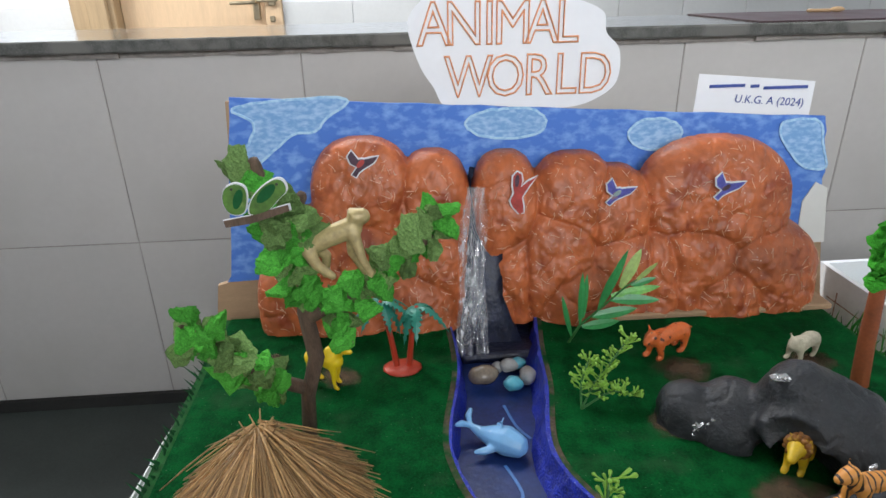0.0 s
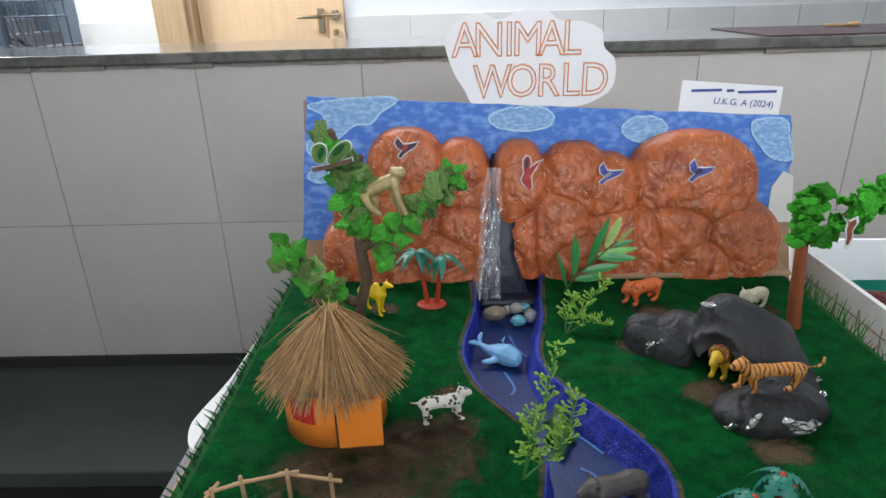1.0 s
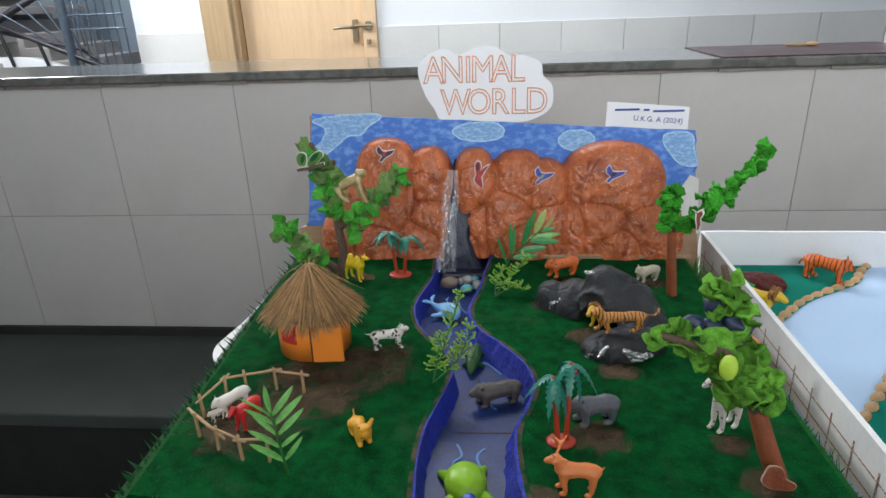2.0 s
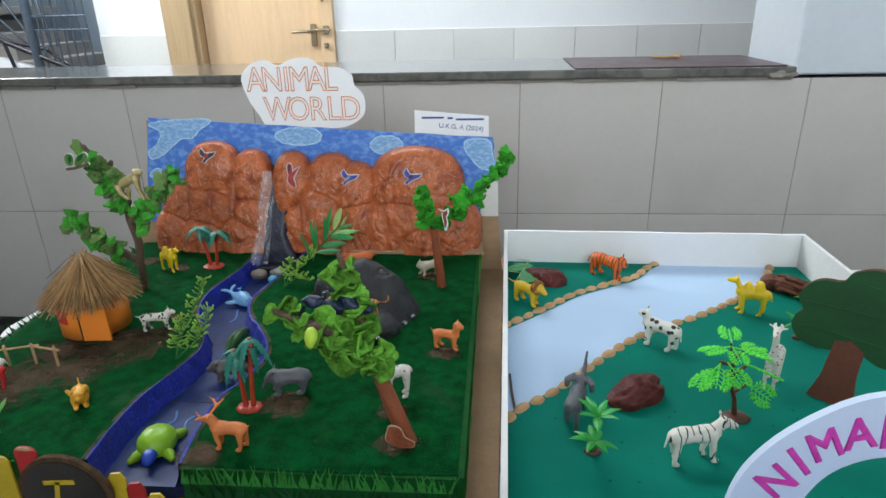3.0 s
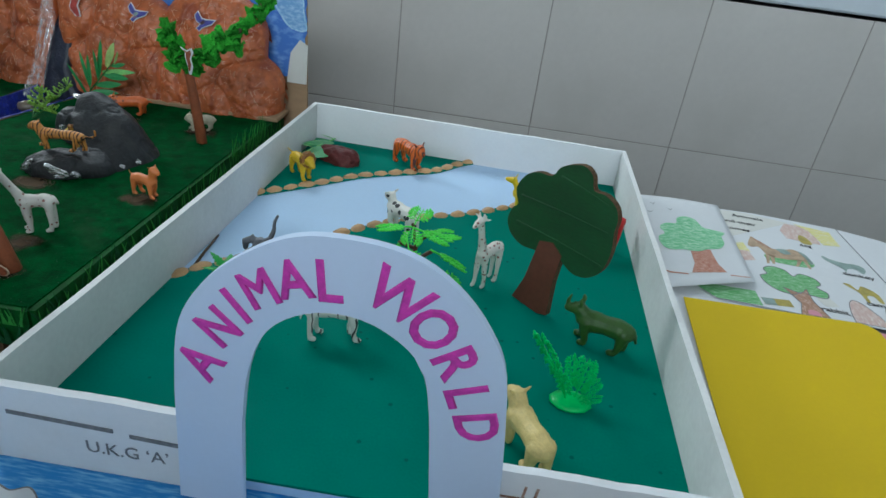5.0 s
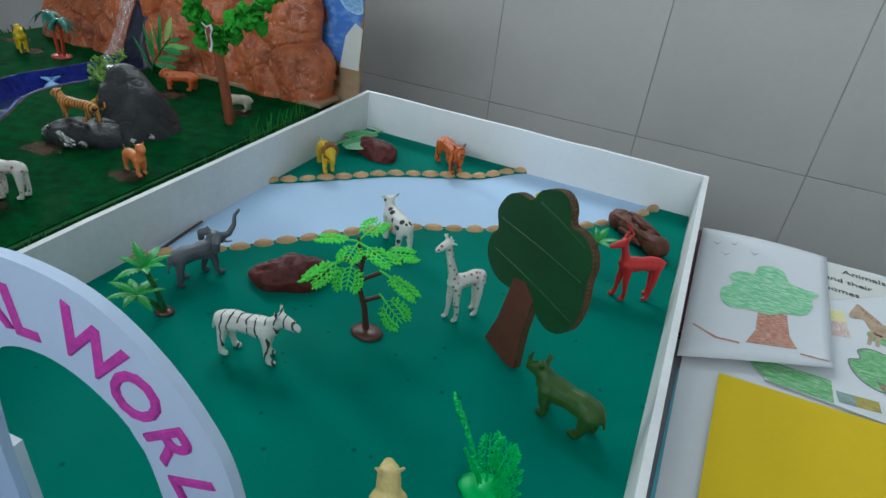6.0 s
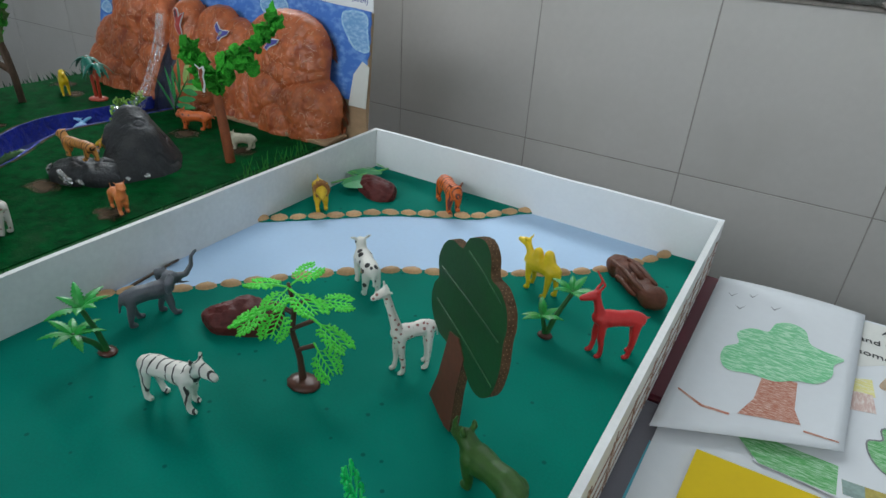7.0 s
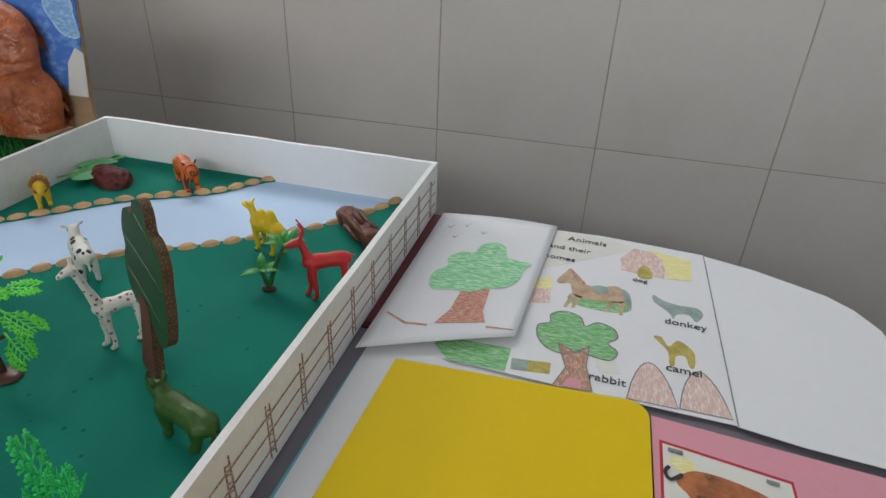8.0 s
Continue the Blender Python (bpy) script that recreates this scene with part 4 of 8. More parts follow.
fringe("paper_grass", (-0.31, -0.992), (-0.082, -0.991), 0.733, 95, 0.0200, "green_paper", 0.06, 5, 0.0028)
fringe("paper_grass", (-0.31, -0.991), (-0.082, -0.990), 0.730, 90, 0.0200, "green_paper_d", -0.10, 15, 0.0034)
fringe("paper_grass", (-0.31, -0.992), (-0.082, -0.991), 0.714, 80, 0.022, "green_paper_d", 0.1, 25)
fringe("paper_grass", (-0.0735, -0.985), (-0.0735, -0.49), 0.731, 120, 0.0200, "green_paper_d", 0.0, 6, 0.0030)
fringe("paper_grass", (-0.0745, -0.66), (-0.0745, -0.545), 0.735, 46, 0.032, "green_paper", 0.10, 26, 0.0022)
fringe("paper_grass", (-0.0735, -0.985), (-0.0735, -0.49), 0.729, 60, 0.0230, "green_paper", 0.08, 16, 0.0026)
for p, s in (((-0.470, -0.800), 0.046), ((-0.500, -0.845), 0.044), ((-0.445, -0.775), 0.024), ((-0.535, -0.815), 0.030), ((-0.575, -0.56), 0.02), ((-0.475, -0.79), 0.03), ((-0.50, -0.815), 0.022), ((-0.235, -0.735), 0.022), ((-0.243, -0.60), 0.02), ((-0.512, -0.582), 0.016), ((-0.445, -0.73), 0.012),
             ((-0.145, -0.905), 0.016), ((-0.135, -0.95), 0.018), ((-0.25, -0.90), 0.024), ((-0.30, -0.975), 0.02), ((-0.105, -0.80), 0.016), ((-0.14, -0.60), 0.018), ((-0.215, -0.80), 0.02), ((-0.275, -0.66), 0.018)):
    g = random.Random(int(p[0] * 1000))
    ring = [(p[0] + 1.5 * s * math.cos(a), p[1] + 1.25 * s * math.sin(a)) for a in [k * math.pi / 12 for k in range(24)]]
    part("mud_patch", prism(bm_new(), ring, GZ + 0.0002, GZ + 0.0005), "mud", D1).visible_shadow = False
bm = bm_new()
g = random.Random(8)
prism(bm, [(-0.556 + 0.070 * math.cos(a), -0.886 + 0.066 * math.sin(a)) for a in [k * math.pi / 16 for k in range(32)]], GZ + 0.0003, GZ + 0.0007)
part("pen_ground", bm, "mud", D1, "round brown earth patch of the pen").visible_shadow = False

# sky board and hills: the board leans back against the wall
YB = -0.432


def lean(z):
    return 0.20 * (0.935 - z)


def leaned(ob):
    for v in ob.data.vertices:
        v.co.y -= lean(v.co.z)
    return ob


bm = bm_new()
prism(bm, [(-0.640, 0.7055), (-0.632, 0.775), (-0.612, 0.78), (-0.608, 0.938), (-0.056, 0.906), (-0.048, 0.80), (-0.040, 0.7055)], YB + 0.001, YB + 0.007, "y")
leaned(part("back_board", bm, "card", D1, "brown cardboard backing"))
bm = bm_new()
g = random.Random(12)
edge = [(-0.622, 0.779)] + [(-0.618 + 0.014 * k / 8 + g.uniform(-0.001, 0.001), 0.785 + 0.157 * k / 8) for k in range(9)]
edge += [(-0.60 + 0.544 * k / 20, 0.9415 - 0.0335 * k / 20 + g.uniform(-0.0006, 0.0006)) for k in range(21)]
edge += [(-0.0535 + 0.004 * k / 14 + g.uniform(-0.0025, 0.0025), 0.903 - 0.105 * k / 14) for k in range(15)]
prism(bm, edge, YB - 0.0016, YB + 0.0008, "y")
sky_sheet = leaned(part("sky_sheet", bm, "skypaper", D1, "sky drawn in blue crayon on paper"))
bm = bm_new()
prism(bm, [(-0.075, 0.79), (-0.0465, 0.79), (-0.0480, 0.842), (-0.060, 0.848), (-0.072, 0.83)], YB - 0.0026, YB - 0.0015, "y")
leaned(part("bare_paper", bm, "paper_warm", sky_sheet, "uncoloured paper corner"))


def cloud(pts, seed):
    g = random.Random(seed)
    line = [p for p in curve([(x, z, 0) for x, z in pts], 5, True)]
    line = [(p.x + g.uniform(-0.0006, 0.0006), p.y + g.uniform(-0.0006, 0.0006)) for p in line]
    c = prism(bm_new(), line, YB - 0.0024, YB - 0.0016, "y")
    leaned(part("cloud", c, "skycloud", sky_sheet, "pale blue crayon cloud"))
    leaned(part("cloud_outline", stroke(line + line[:1], 0.0022, YB - 0.0030, "y", 0.0006), "cloudline", sky_sheet))


cloud([(-0.397, 0.913), (-0.385, 0.922), (-0.362, 0.925), (-0.335, 0.924), (-0.323, 0.913), (-0.332, 0.902), (-0.36, 0.899), (-0.385, 0.903)], 1)
cloud([(-0.246, 0.899), (-0.237, 0.909), (-0.222, 0.912), (-0.204, 0.909), (-0.195, 0.898), (-0.204, 0.887), (-0.219, 0.884), (-0.238, 0.888)], 2)
cloud([(-0.602, 0.932), (-0.565, 0.938), (-0.502, 0.938), (-0.52, 0.922), (-0.532, 0.911), (-0.552, 0.908), (-0.582, 0.886), (-0.602, 0.878), (-0.606, 0.89), (-0.59, 0.903), (-0.585, 0.92)], 3)
cloud([(-0.607, 0.852), (-0.600, 0.862), (-0.588, 0.862), (-0.581, 0.852), (-0.592, 0.846)], 4)
cloud([(-0.1, 0.897), (-0.092, 0.906), (-0.062, 0.904), (-0.056, 0.88), (-0.052, 0.862), (-0.072, 0.862), (-0.088, 0.876)], 5)

# papier-mache hills: rounded swells pressed against the board
swells = [(-0.491, 0.862, 0.043, 0.054, 0.052), (-0.540, 0.812, 0.034, 0.044, 0.050), (-0.498, 0.812, 0.042, 0.050, 0.060), (-0.429, 0.854, 0.031, 0.049, 0.056), (-0.430, 0.800, 0.031, 0.052, 0.062),
          (-0.556, 0.775, 0.032, 0.040, 0.062), (-0.510, 0.766, 0.044, 0.042, 0.072), (-0.446, 0.764, 0.040, 0.044, 0.072), (-0.470, 0.835, 0.040, 0.050, 0.044), (-0.365, 0.855, 0.028, 0.045, 0.060), (-0.359, 0.800, 0.024, 0.050, 0.056), (-0.370, 0.766, 0.018, 0.034, 0.054),
          (-0.303, 0.848, 0.038, 0.049, 0.060), (-0.318, 0.805, 0.040, 0.050, 0.072), (-0.270, 0.838, 0.037, 0.046, 0.060), (-0.262, 0.790, 0.040, 0.046, 0.072), (-0.222, 0.786, 0.036, 0.046, 0.070), (-0.296, 0.768, 0.048, 0.042, 0.080),
          (-0.215, 0.835, 0.030, 0.030, 0.036), (-0.172, 0.846, 0.069, 0.060, 0.064), (-0.190, 0.792, 0.050, 0.050, 0.074), (-0.125, 0.782, 0.050, 0.046, 0.080), (-0.160, 0.764, 0.050, 0.036, 0.082)]
nx, nz = 380, 116
X0, X1, ZL, ZH = -0.606, -0.050, 0.744, 0.922
gx, gz = np.linspace(X0, X1, nx), np.linspace(ZL, ZH, nz)
XX, ZZ = np.meshgrid(gx, gz, indexing="ij")
depth, under = np.zeros_like(XX), np.zeros_like(XX)
ZE = ZL + (ZZ - ZL) / 0.96
for cx, cz, rx, rz, dp in swells:
    ex, ez = np.abs((XX - cx) / (rx * 1.06)) ** 2.3, np.abs((ZE - cz) / np.where(ZE < cz, rz * 1.6, rz)) ** 2.3
    swell = dp * np.clip(1 - ex - ez, 0, 1) ** 0.42
    under = np.maximum(under, np.minimum(depth, swell))
    depth = np.maximum(depth, swell)
seam = np.where(under > 0.004, np.exp(-(depth - under) / 0.0022), 0.0)
depth = np.where(depth > 0, 0.022 + 0.42 * depth - 0.0042 * seam, 0.0)


bm = bm_new()
grid = {}
for i in range(nx):
    for j in range(nz):
        d = depth[i, j]
        if d <= 0 and not (depth[max(i - 1, 0):i + 2, max(j - 1, 0):j + 2] > 0).any():
            continue
        p = Vector((gx[i], 0, gz[j]))
        q = Vector((p.x * 1.3, 0, p.z))
        wr = 0.0030 * noise.noise(p * 34) - 0.0016 * max(0.0, 0.10 - abs(noise.noise(q * 30 + Vector((5, 1, 7))))) / 0.10 + 0.0018 * noise.noise(q * 70 + Vector((3, 0, 1))) - 0.0010 * max(0.0, 0.12 - abs(noise.noise(q * 95 + Vector((1, 4, 2))))) / 0.12 + 0.0008 * noise.noise(q * 190 + Vector((9, 2, 4)))
        grid[i, j] = bm.verts.new((gx[i], YB - 0.0018 - max(0.016, d + wr), gz[j]))
for i in range(nx - 1):
    for j in range(nz - 1):
        ks = [(i, j), (i + 1, j), (i + 1, j + 1), (i, j + 1)]
        if all(k in grid for k in ks) and max(depth[k] for k in ks) > 0:
            bm.faces.new([grid[k] for k in ks])
relief = {k: v.co.y - lean(v.co.z) for k, v in grid.items()}
for _ in range(4):
    ring = {v: [e.other_vert(v).co.copy() for e in v.link_edges if e.is_boundary] for v in bm.verts if any(e.is_boundary for e in v.link_edges)}
    for v, near in ring.items():
        if len(near) == 2:
            v.co = v.co * 0.4 + (near[0] + near[1]) * 0.3
rim_edges = [e for e in bm.edges if e.is_boundary]
inward = {}
for v in {v for e in rim_edges for v in e.verts}:
    inner = [e.other_vert(v).co for e in v.link_edges if not e.is_boundary]
    way = sum(inner, Vector()) / len(inner) - v.co if inner else Vector()
    way.y = 0
    inward[v] = v.co.copy(), way.normalized() if way.length > 1e-7 else Vector((0, 0, -1))
for back, shrink in ((0.012, 0.004), (0.0, 0.016)):
    ext = bmesh.ops.extrude_edge_only(bm, edges=rim_edges)["geom"]
    fresh = [q for q in ext if isinstance(q, bmesh.types.BMVert)]
    pair = {}
    for v in fresh:
        near = [e.other_vert(v) for e in v.link_edges if e.other_vert(v) in inward]
        start, way = inward[near[0]]
        pair[v] = start, way
    for v, (start, way) in pair.items():
        v.co = Vector((start.x, YB - 0.0018 - back, start.z)) + way * shrink
    inward.update(pair)
    rim_edges = [q for q in ext if isinstance(q, bmesh.types.BMEdge) and q.is_boundary]
hills = leaned(part("hill_range", bm, "rockorange", D1, "orange painted papier-mache hills", True))
g = random.Random(33)
bm = bm_new()


def on_hill(x, z):
    i, j = (x - X0) / (X1 - X0) * (nx - 1), (z - ZL) / (ZH - ZL) * (nz - 1)
    v = relief.get((round(i), round(j)))
    return None if v is None else Vector((x, v - 0.0005, z))


count = 0
while count < 620:
    x, z, a, ln = g.uniform(X0, X1), g.uniform(ZL, ZH), g.uniform(0, math.pi), g.uniform(0.003, 0.009)
    bend = g.uniform(-0.5, 0.5)
    line = [on_hill(x + ln * s * math.cos(a + bend * s), z + ln * s * math.sin(a + bend * s)) for s in (0, 0.33, 0.66, 1)]
    if None in line or any(abs(p.y - q.y) > 0.006 for p, q in zip(line, line[1:])) or line[0].y > YB - 0.012 - lean(z):
        continue
    tube(bm, [(*p, 0.00024) for p in line], 3, False)
    count += 1
tagged(part("fibre_layer", bm, "fibre", hills, "loose pale fibres on the painted hills"), "", "", "", "stuff")
part("hill_foot", box(bm_new(), -0.29, -0.068, -0.522, -0.475, GZ, 0.7535, 0.001), "card", D1, "brown paper foot of the hills")
# the waterfall: dark backing and a crumpled clear film
bm = bm_new()
levels = [[bm.verts.new(v) for v in ((x0, YB - 0.0018, z), (x0, YB - d, z), (x1, YB - d, z), (x1, YB - 0.0018, z))] for z, x0, x1, d in ((0.726, -0.411, -0.352, 0.050), (0.748, -0.409, -0.362, 0.052), (0.775, -0.405, -0.372, 0.050), (0.80, -0.403, -0.370, 0.044), (0.84, -0.398, -0.376, 0.030), (0.862, -0.397, -0.381, 0.016), (0.874, -0.395, -0.386, 0.006))]
for a, b in zip(levels, levels[1:]):
    for k in range(4):
        bm.faces.new((a[k], a[(k + 1) % 4], b[(k + 1) % 4], b[k]))
bm.faces.new(levels[0]), bm.faces.new(levels[-1])
bmesh.ops.subdivide_edges(bm, edges=bm.edges[:], cuts=3, use_grid_fill=True)
for v in bm.verts:
    v.co += Vector([0.0022 * noise.noise(v.co * 90 + Vector((k * 7, 0, 0))) for k in range(3)])
leaned(part("fall_backing", bm, "darkfall", D1, "dark blue painted gap behind the waterfall", True))
bm = bm_new()
box(bm, -0.412, -0.342, -0.542, -0.460, BED, BED + 0.010, 0.004, 2)
part("fall_pool", bm, "darkfall", D1)
for s in range(7):
    g = random.Random(40 + s)
    bm = bm_new()
    rows, N, K = [], 60, 7
    fold = [g.uniform(-0.0016, 0.0016) for _ in range(K)]
    lead, wave = -1 + 2 * s / 6, g.uniform(0, 6)
    for i in range(N + 1):
        f = i / N
        z = 0.872 - (0.128 + 0.006 * g.random() * (i == N)) * f
        y = -0.498 - 0.054 * f**1.6 - 0.0012 * (s % 3)
        xc = -0.395 - 0.009 * f + lead * (0.0062 + 0.0052 * f) + 0.0013 * math.sin(7 * f + wave)
        w = 0.0030 * (1 + 0.35 * math.sin(11 * f + wave * 2))
        twist = 0.7 * math.sin(5 * f + wave)
        rows.append([bm.verts.new((xc + w * (2 * k / (K - 1) - 1) * math.cos(twist), y + fold[k] + w * (2 * k / (K - 1) - 1) * math.sin(twist), z)) for k in range(K)])
        fold = [q * 0.86 + g.uniform(-0.0007, 0.0007) for q in fold]
    for a, b in zip(rows, rows[1:]):
        for k in range(K - 1):
            bm.faces.new((a[k], a[k + 1], b[k + 1], b[k]))
    w = part("water_film", bm, "film", D1, "crumpled clear plastic film as a waterfall", True)
    w.visible_shadow = False

# printed paper birds stuck on the hills


def hill_face(x, z):
    """The foremost place of the hill under a bird."""
    return min(p.y for p in (on_hill(x + a, z + b) for a in (-0.008, 0, 0.008) for b in (-0.008, 0, 0.008)) if p) - 0.0012


SOARING = [(-0.82, 1.29), (-1.18, 0.73), (-0.96, 0.07), (-0.33, -0.31), (-0.89, -1.04), (-0.51, -1.27), (-0.22, -0.82), (0.22, -0.49), (1.22, 0.07), (1.67, 0.67), (0.89, 0.51), (0.33, 0.40), (0.07, 0.44), (-0.22, 0.40)]
DIVING = [(-0.18, 2.22), (-0.56, 1.78), (-0.56, 0.89), (-0.44, 0.11), (-0.78, -0.67), (-0.56, -1.22), (0.11, -2.0), (0.56, -1.89), (0.49, -1.11), (0.33, -0.33), (1.0, 0.78), (1.73, 1.71), (0.89, 1.22), (0.18, 0.67), (0.33, 1.33), (0.22, 2.0)]


def bird(x, z, turn, size, pts, wings, mark, mark_at, label):
    """A bird cut from printed paper with a white margin; a second colour lies on part of it."""
    y = hill_face(x, z)
    ca, sa = math.cos(turn), math.sin(turn)
    line = [Vector((x + size * (px * ca - pz * sa), z + size * (px * sa + pz * ca))) for px, pz in pts]
    wide = []
    for k, p in enumerate(line):
        d = (line[(k + 1) % len(line)] - p).normalized() + (p - line[k - 1]).normalized()
        out = Vector((d.y, -d.x))
        wide.append(p - out.normalized() * 0.0013 if out.length > 0.2 else p + (p - Vector((x, z))).normalized() * 0.0015)
    area = sum(p.x * q.y - q.x * p.y for p, q in zip(line, line[1:] + line[:1]))
    if area > 0:
        wide = [p * 2 - q for p, q in zip(line, wide)]
    t = thing("paper_bird", (x, y, z), label, "paper bird", "paper birds on the hills")
    part("backing", prism(bm_new(), wide, y, y + 0.0012, "y"), "paper", t)
    part("print", prism(bm_new(), line, y - 0.0005, y, "y"), wings, t)
    mx, mz, ra, rb, tilt = mark_at
    oval = [(mx + ra * math.cos(a) * math.cos(tilt) - rb * math.sin(a) * math.sin(tilt), mz + ra * math.cos(a) * math.sin(tilt) + rb * math.sin(a) * math.cos(tilt)) for a in [k * math.pi / 6 for k in range(12)]]
    part("body", prism(bm_new(), [(x + size * (px * ca - pz * sa), z + size * (px * sa + pz * ca)) for px, pz in oval], y - 0.0009, y - 0.0005, "y"), mark, t)


bird(-0.490, 0.893, 0.0, 0.0088, SOARING, "bird_dark", "bird_red", (-0.02, 0.02, 0.50, 0.26, 0.75), "dark winged red paper bird glued on the hill")
bird(-0.358, 0.864, 0.0, 0.0088, DIVING, "bird_red", "bird_dark", (-0.18, 1.35, 0.62, 0.22, 1.5), "red paper bird with white edge on the hill")
bird(-0.271, 0.861, -0.12, 0.0092, SOARING, "bird_blue", "grey_print", (-0.05, -0.02, 0.42, 0.22, 0.75), "violet-blue paper bird glued on the hill")
bird(-0.176, 0.863, -0.12, 0.0094, SOARING, "bird_blue", "bird_dark", (-0.05, -0.02, 0.42, 0.22, 0.75), "violet-blue paper bird with a dark body on the hill")

# the title cloud and a name card behind the board
g = random.Random(3)
cl = [(-0.437, 0.966), (-0.445, 1.0), (-0.428, 1.020), (-0.405, 1.026), (-0.385, 1.018), (-0.362, 1.027), (-0.335, 1.027), (-0.318, 1.016), (-0.293, 1.014), (-0.272, 1.004), (-0.268, 0.987), (-0.255, 0.972), (-0.255, 0.945), (-0.272, 0.930), (-0.30, 0.922), (-0.36, 0.922), (-0.41, 0.925), (-0.424, 0.944)]
sign = thing("title_sign", (-0.35, YB + 0.008, 0.92), "white paper cloud with orange outlined letters above the board", "sign")
bm = bm_new()
prism(bm, [(p.x, p.y) for p in curve([(x, z, 0) for x, z in cl], 6, True)], YB + 0.0078, YB + 0.0090, "y")
part("sheet", bm, "sign_paper", sign)
for word, x, z, s, gap in (("ANIMAL", -0.3655, 0.9955, 0.046, 0.0236), ("WORLD", -0.333, 0.9505, 0.046, 0.0268)):
    n = len(word)
    xs = {"ANIMAL": [-0.4225, -0.396, -0.3735, -0.353, -0.3265, -0.3045], "WORLD": [-0.392, -0.3585, -0.329, -0.3035, -0.2765]}[word]
    for k, chx in zip(word, xs):
        ob = part("letter", text_mesh("letter", k, s * 1.12, "orange_ink", outline=0.00080), None, sign, local=True)
        ob.matrix_basis = Matrix.Translation((chx + 0.35, -0.0012, z + 0.022 * 0 - 0.92)) @ pose(0, 0, 0, 90, 0, 0) @ Matrix.Diagonal((0.86 if k != "W" else 0.8, 1, 1, 1))
card = thing("name_card", (-0.12, YB + 0.008, 0.91), "white paper card with illegible blue writing", "card")
bm = bm_new()
prism(bm, [(-0.178, 0.905), (-0.177, 0.9485), (-0.063, 0.9385), (-0.0625, 0.9)], YB + 0.0078, YB + 0.0088, "y")
part("sheet", bm, "sign_paper", card)
for x0, x1, z0, hh in ((-0.166, -0.132, 0.9355, 0.006), (-0.126, -0.118, 0.9345, 0.006), (-0.113, -0.070, 0.9325, 0.006)):
    part("writing", box(bm_new(), x0, x1, YB + 0.0066, YB + 0.0078, z0, z0 + hh * 0.45), "blue_ink", card)

line2 = part("writing", text_mesh("writing", "U.K.G. A (2024)", 0.0105, "blue_ink", thick=0.0001), None, card, local=True)
line2.matrix_basis = Matrix.Translation((0.015, -0.0006, 0.0115)) @ Matrix.Rotation(radians(5), 4, "Y") @ pose(0, 0, 0, 90, 0, 0)

# ---- things on the forest model ----
# the thatched hut
hut = thing("hut", (-0.528, -0.758, GZ), "small hut with straw roof and orange foam wall", "hut")
HX, HY = -0.530, -0.755


def wall_arc(a0, a1, r, z0, z1, t, n=18):
    bm = bm_new()
    ring = [[bm.verts.new((HX + rr * math.cos(radians(a0 + (a1 - a0) * i / n)), HY + rr * math.sin(radians(a0 + (a1 - a0) * i / n)), z)) for rr, z in ((r, z0), (r, z1), (r - t, z1), (r - t, z0))] for i in range(n + 1)]
    for a, b in zip(ring, ring[1:]):
        for k in range(4):
            bm.faces.new((a[k], b[k], b[(k + 1) % 4], a[(k + 1) % 4]))
    bm.faces.new(ring[0]), bm.faces.new(ring[-1][::-1])
    return bm


part("wall", wall_arc(-58, 290, 0.038, GZ, GZ + 0.044, 0.0022, 40), "orange_foam", hut, "curved orange foam wall", True)
bm = bm_new()
prism(bm, [(-0.522, -0.7935), (-0.491, -0.7905), (-0.4912, -0.788), (-0.522, -0.791)], GZ, GZ + 0.040)
part("door_flap", bm, "orange_foam", hut, "open orange foam door flap")
# shade inside the door's slit, put in as a black strip
part("door_slit_dark", box(bm_new(), -0.5232, -0.5222, -0.7945, -0.790, GZ + 0.001, GZ + 0.042), "sign_black", hut)
part("window", wall_arc(228, 258, 0.0388, GZ + 0.020, GZ + 0.040, 0.001, 6), "red_foam", hut, "red foam window")
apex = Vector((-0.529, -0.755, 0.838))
# plain dark brown cone that closes the gaps under the straws
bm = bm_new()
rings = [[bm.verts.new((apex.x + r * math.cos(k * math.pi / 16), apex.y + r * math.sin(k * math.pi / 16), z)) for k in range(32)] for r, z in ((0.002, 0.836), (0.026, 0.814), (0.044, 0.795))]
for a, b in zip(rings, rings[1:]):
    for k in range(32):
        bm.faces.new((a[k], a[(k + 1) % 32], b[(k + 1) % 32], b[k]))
roof = part("roof", bm, "under_straw", hut, "dark brown cone covered with dry straw")
straws = []
for v in range(7):
    g = random.Random(60 + v)
    bm = bm_new()
    r = g.uniform(0.00032, 0.00055)
    tube(bm, [(0, 0, 0, r), (0.03, g.uniform(-0.001, 0.001), g.uniform(-0.001, 0.0012), r * 0.95), (0.062, g.uniform(-0.0015, 0.0015), g.uniform(-0.001, 0.001), r * 0.9), (0.092, g.uniform(-0.003, 0.003), g.uniform(-0.002, 0.001), r * 0.55)], 5, False)
    straws.append(mesh_of("straw", bm, "straw", True))
g = random.Random(61)
for k in range(150):
    a = k * 2.39996 + g.uniform(-0.05, 0.05)
    steep = g.uniform(39, 48) - (4 if k % 3 == 0 else 0)
    start = apex + Vector((math.cos(a), math.sin(a), 0)) * g.uniform(0.0, 0.006) + Vector((0, 0, g.uniform(-0.003, 0.005)))
    placed("straw", straws[k % 7], roof, Matrix.Translation(start) @ Matrix.Rotation(a + g.uniform(-0.12, 0.12), 4, "Z") @ Matrix.Rotation(radians(steep), 4, "Y") @ Matrix.Diagonal((g.uniform(0.54, 0.72), 1, 1, 1)))


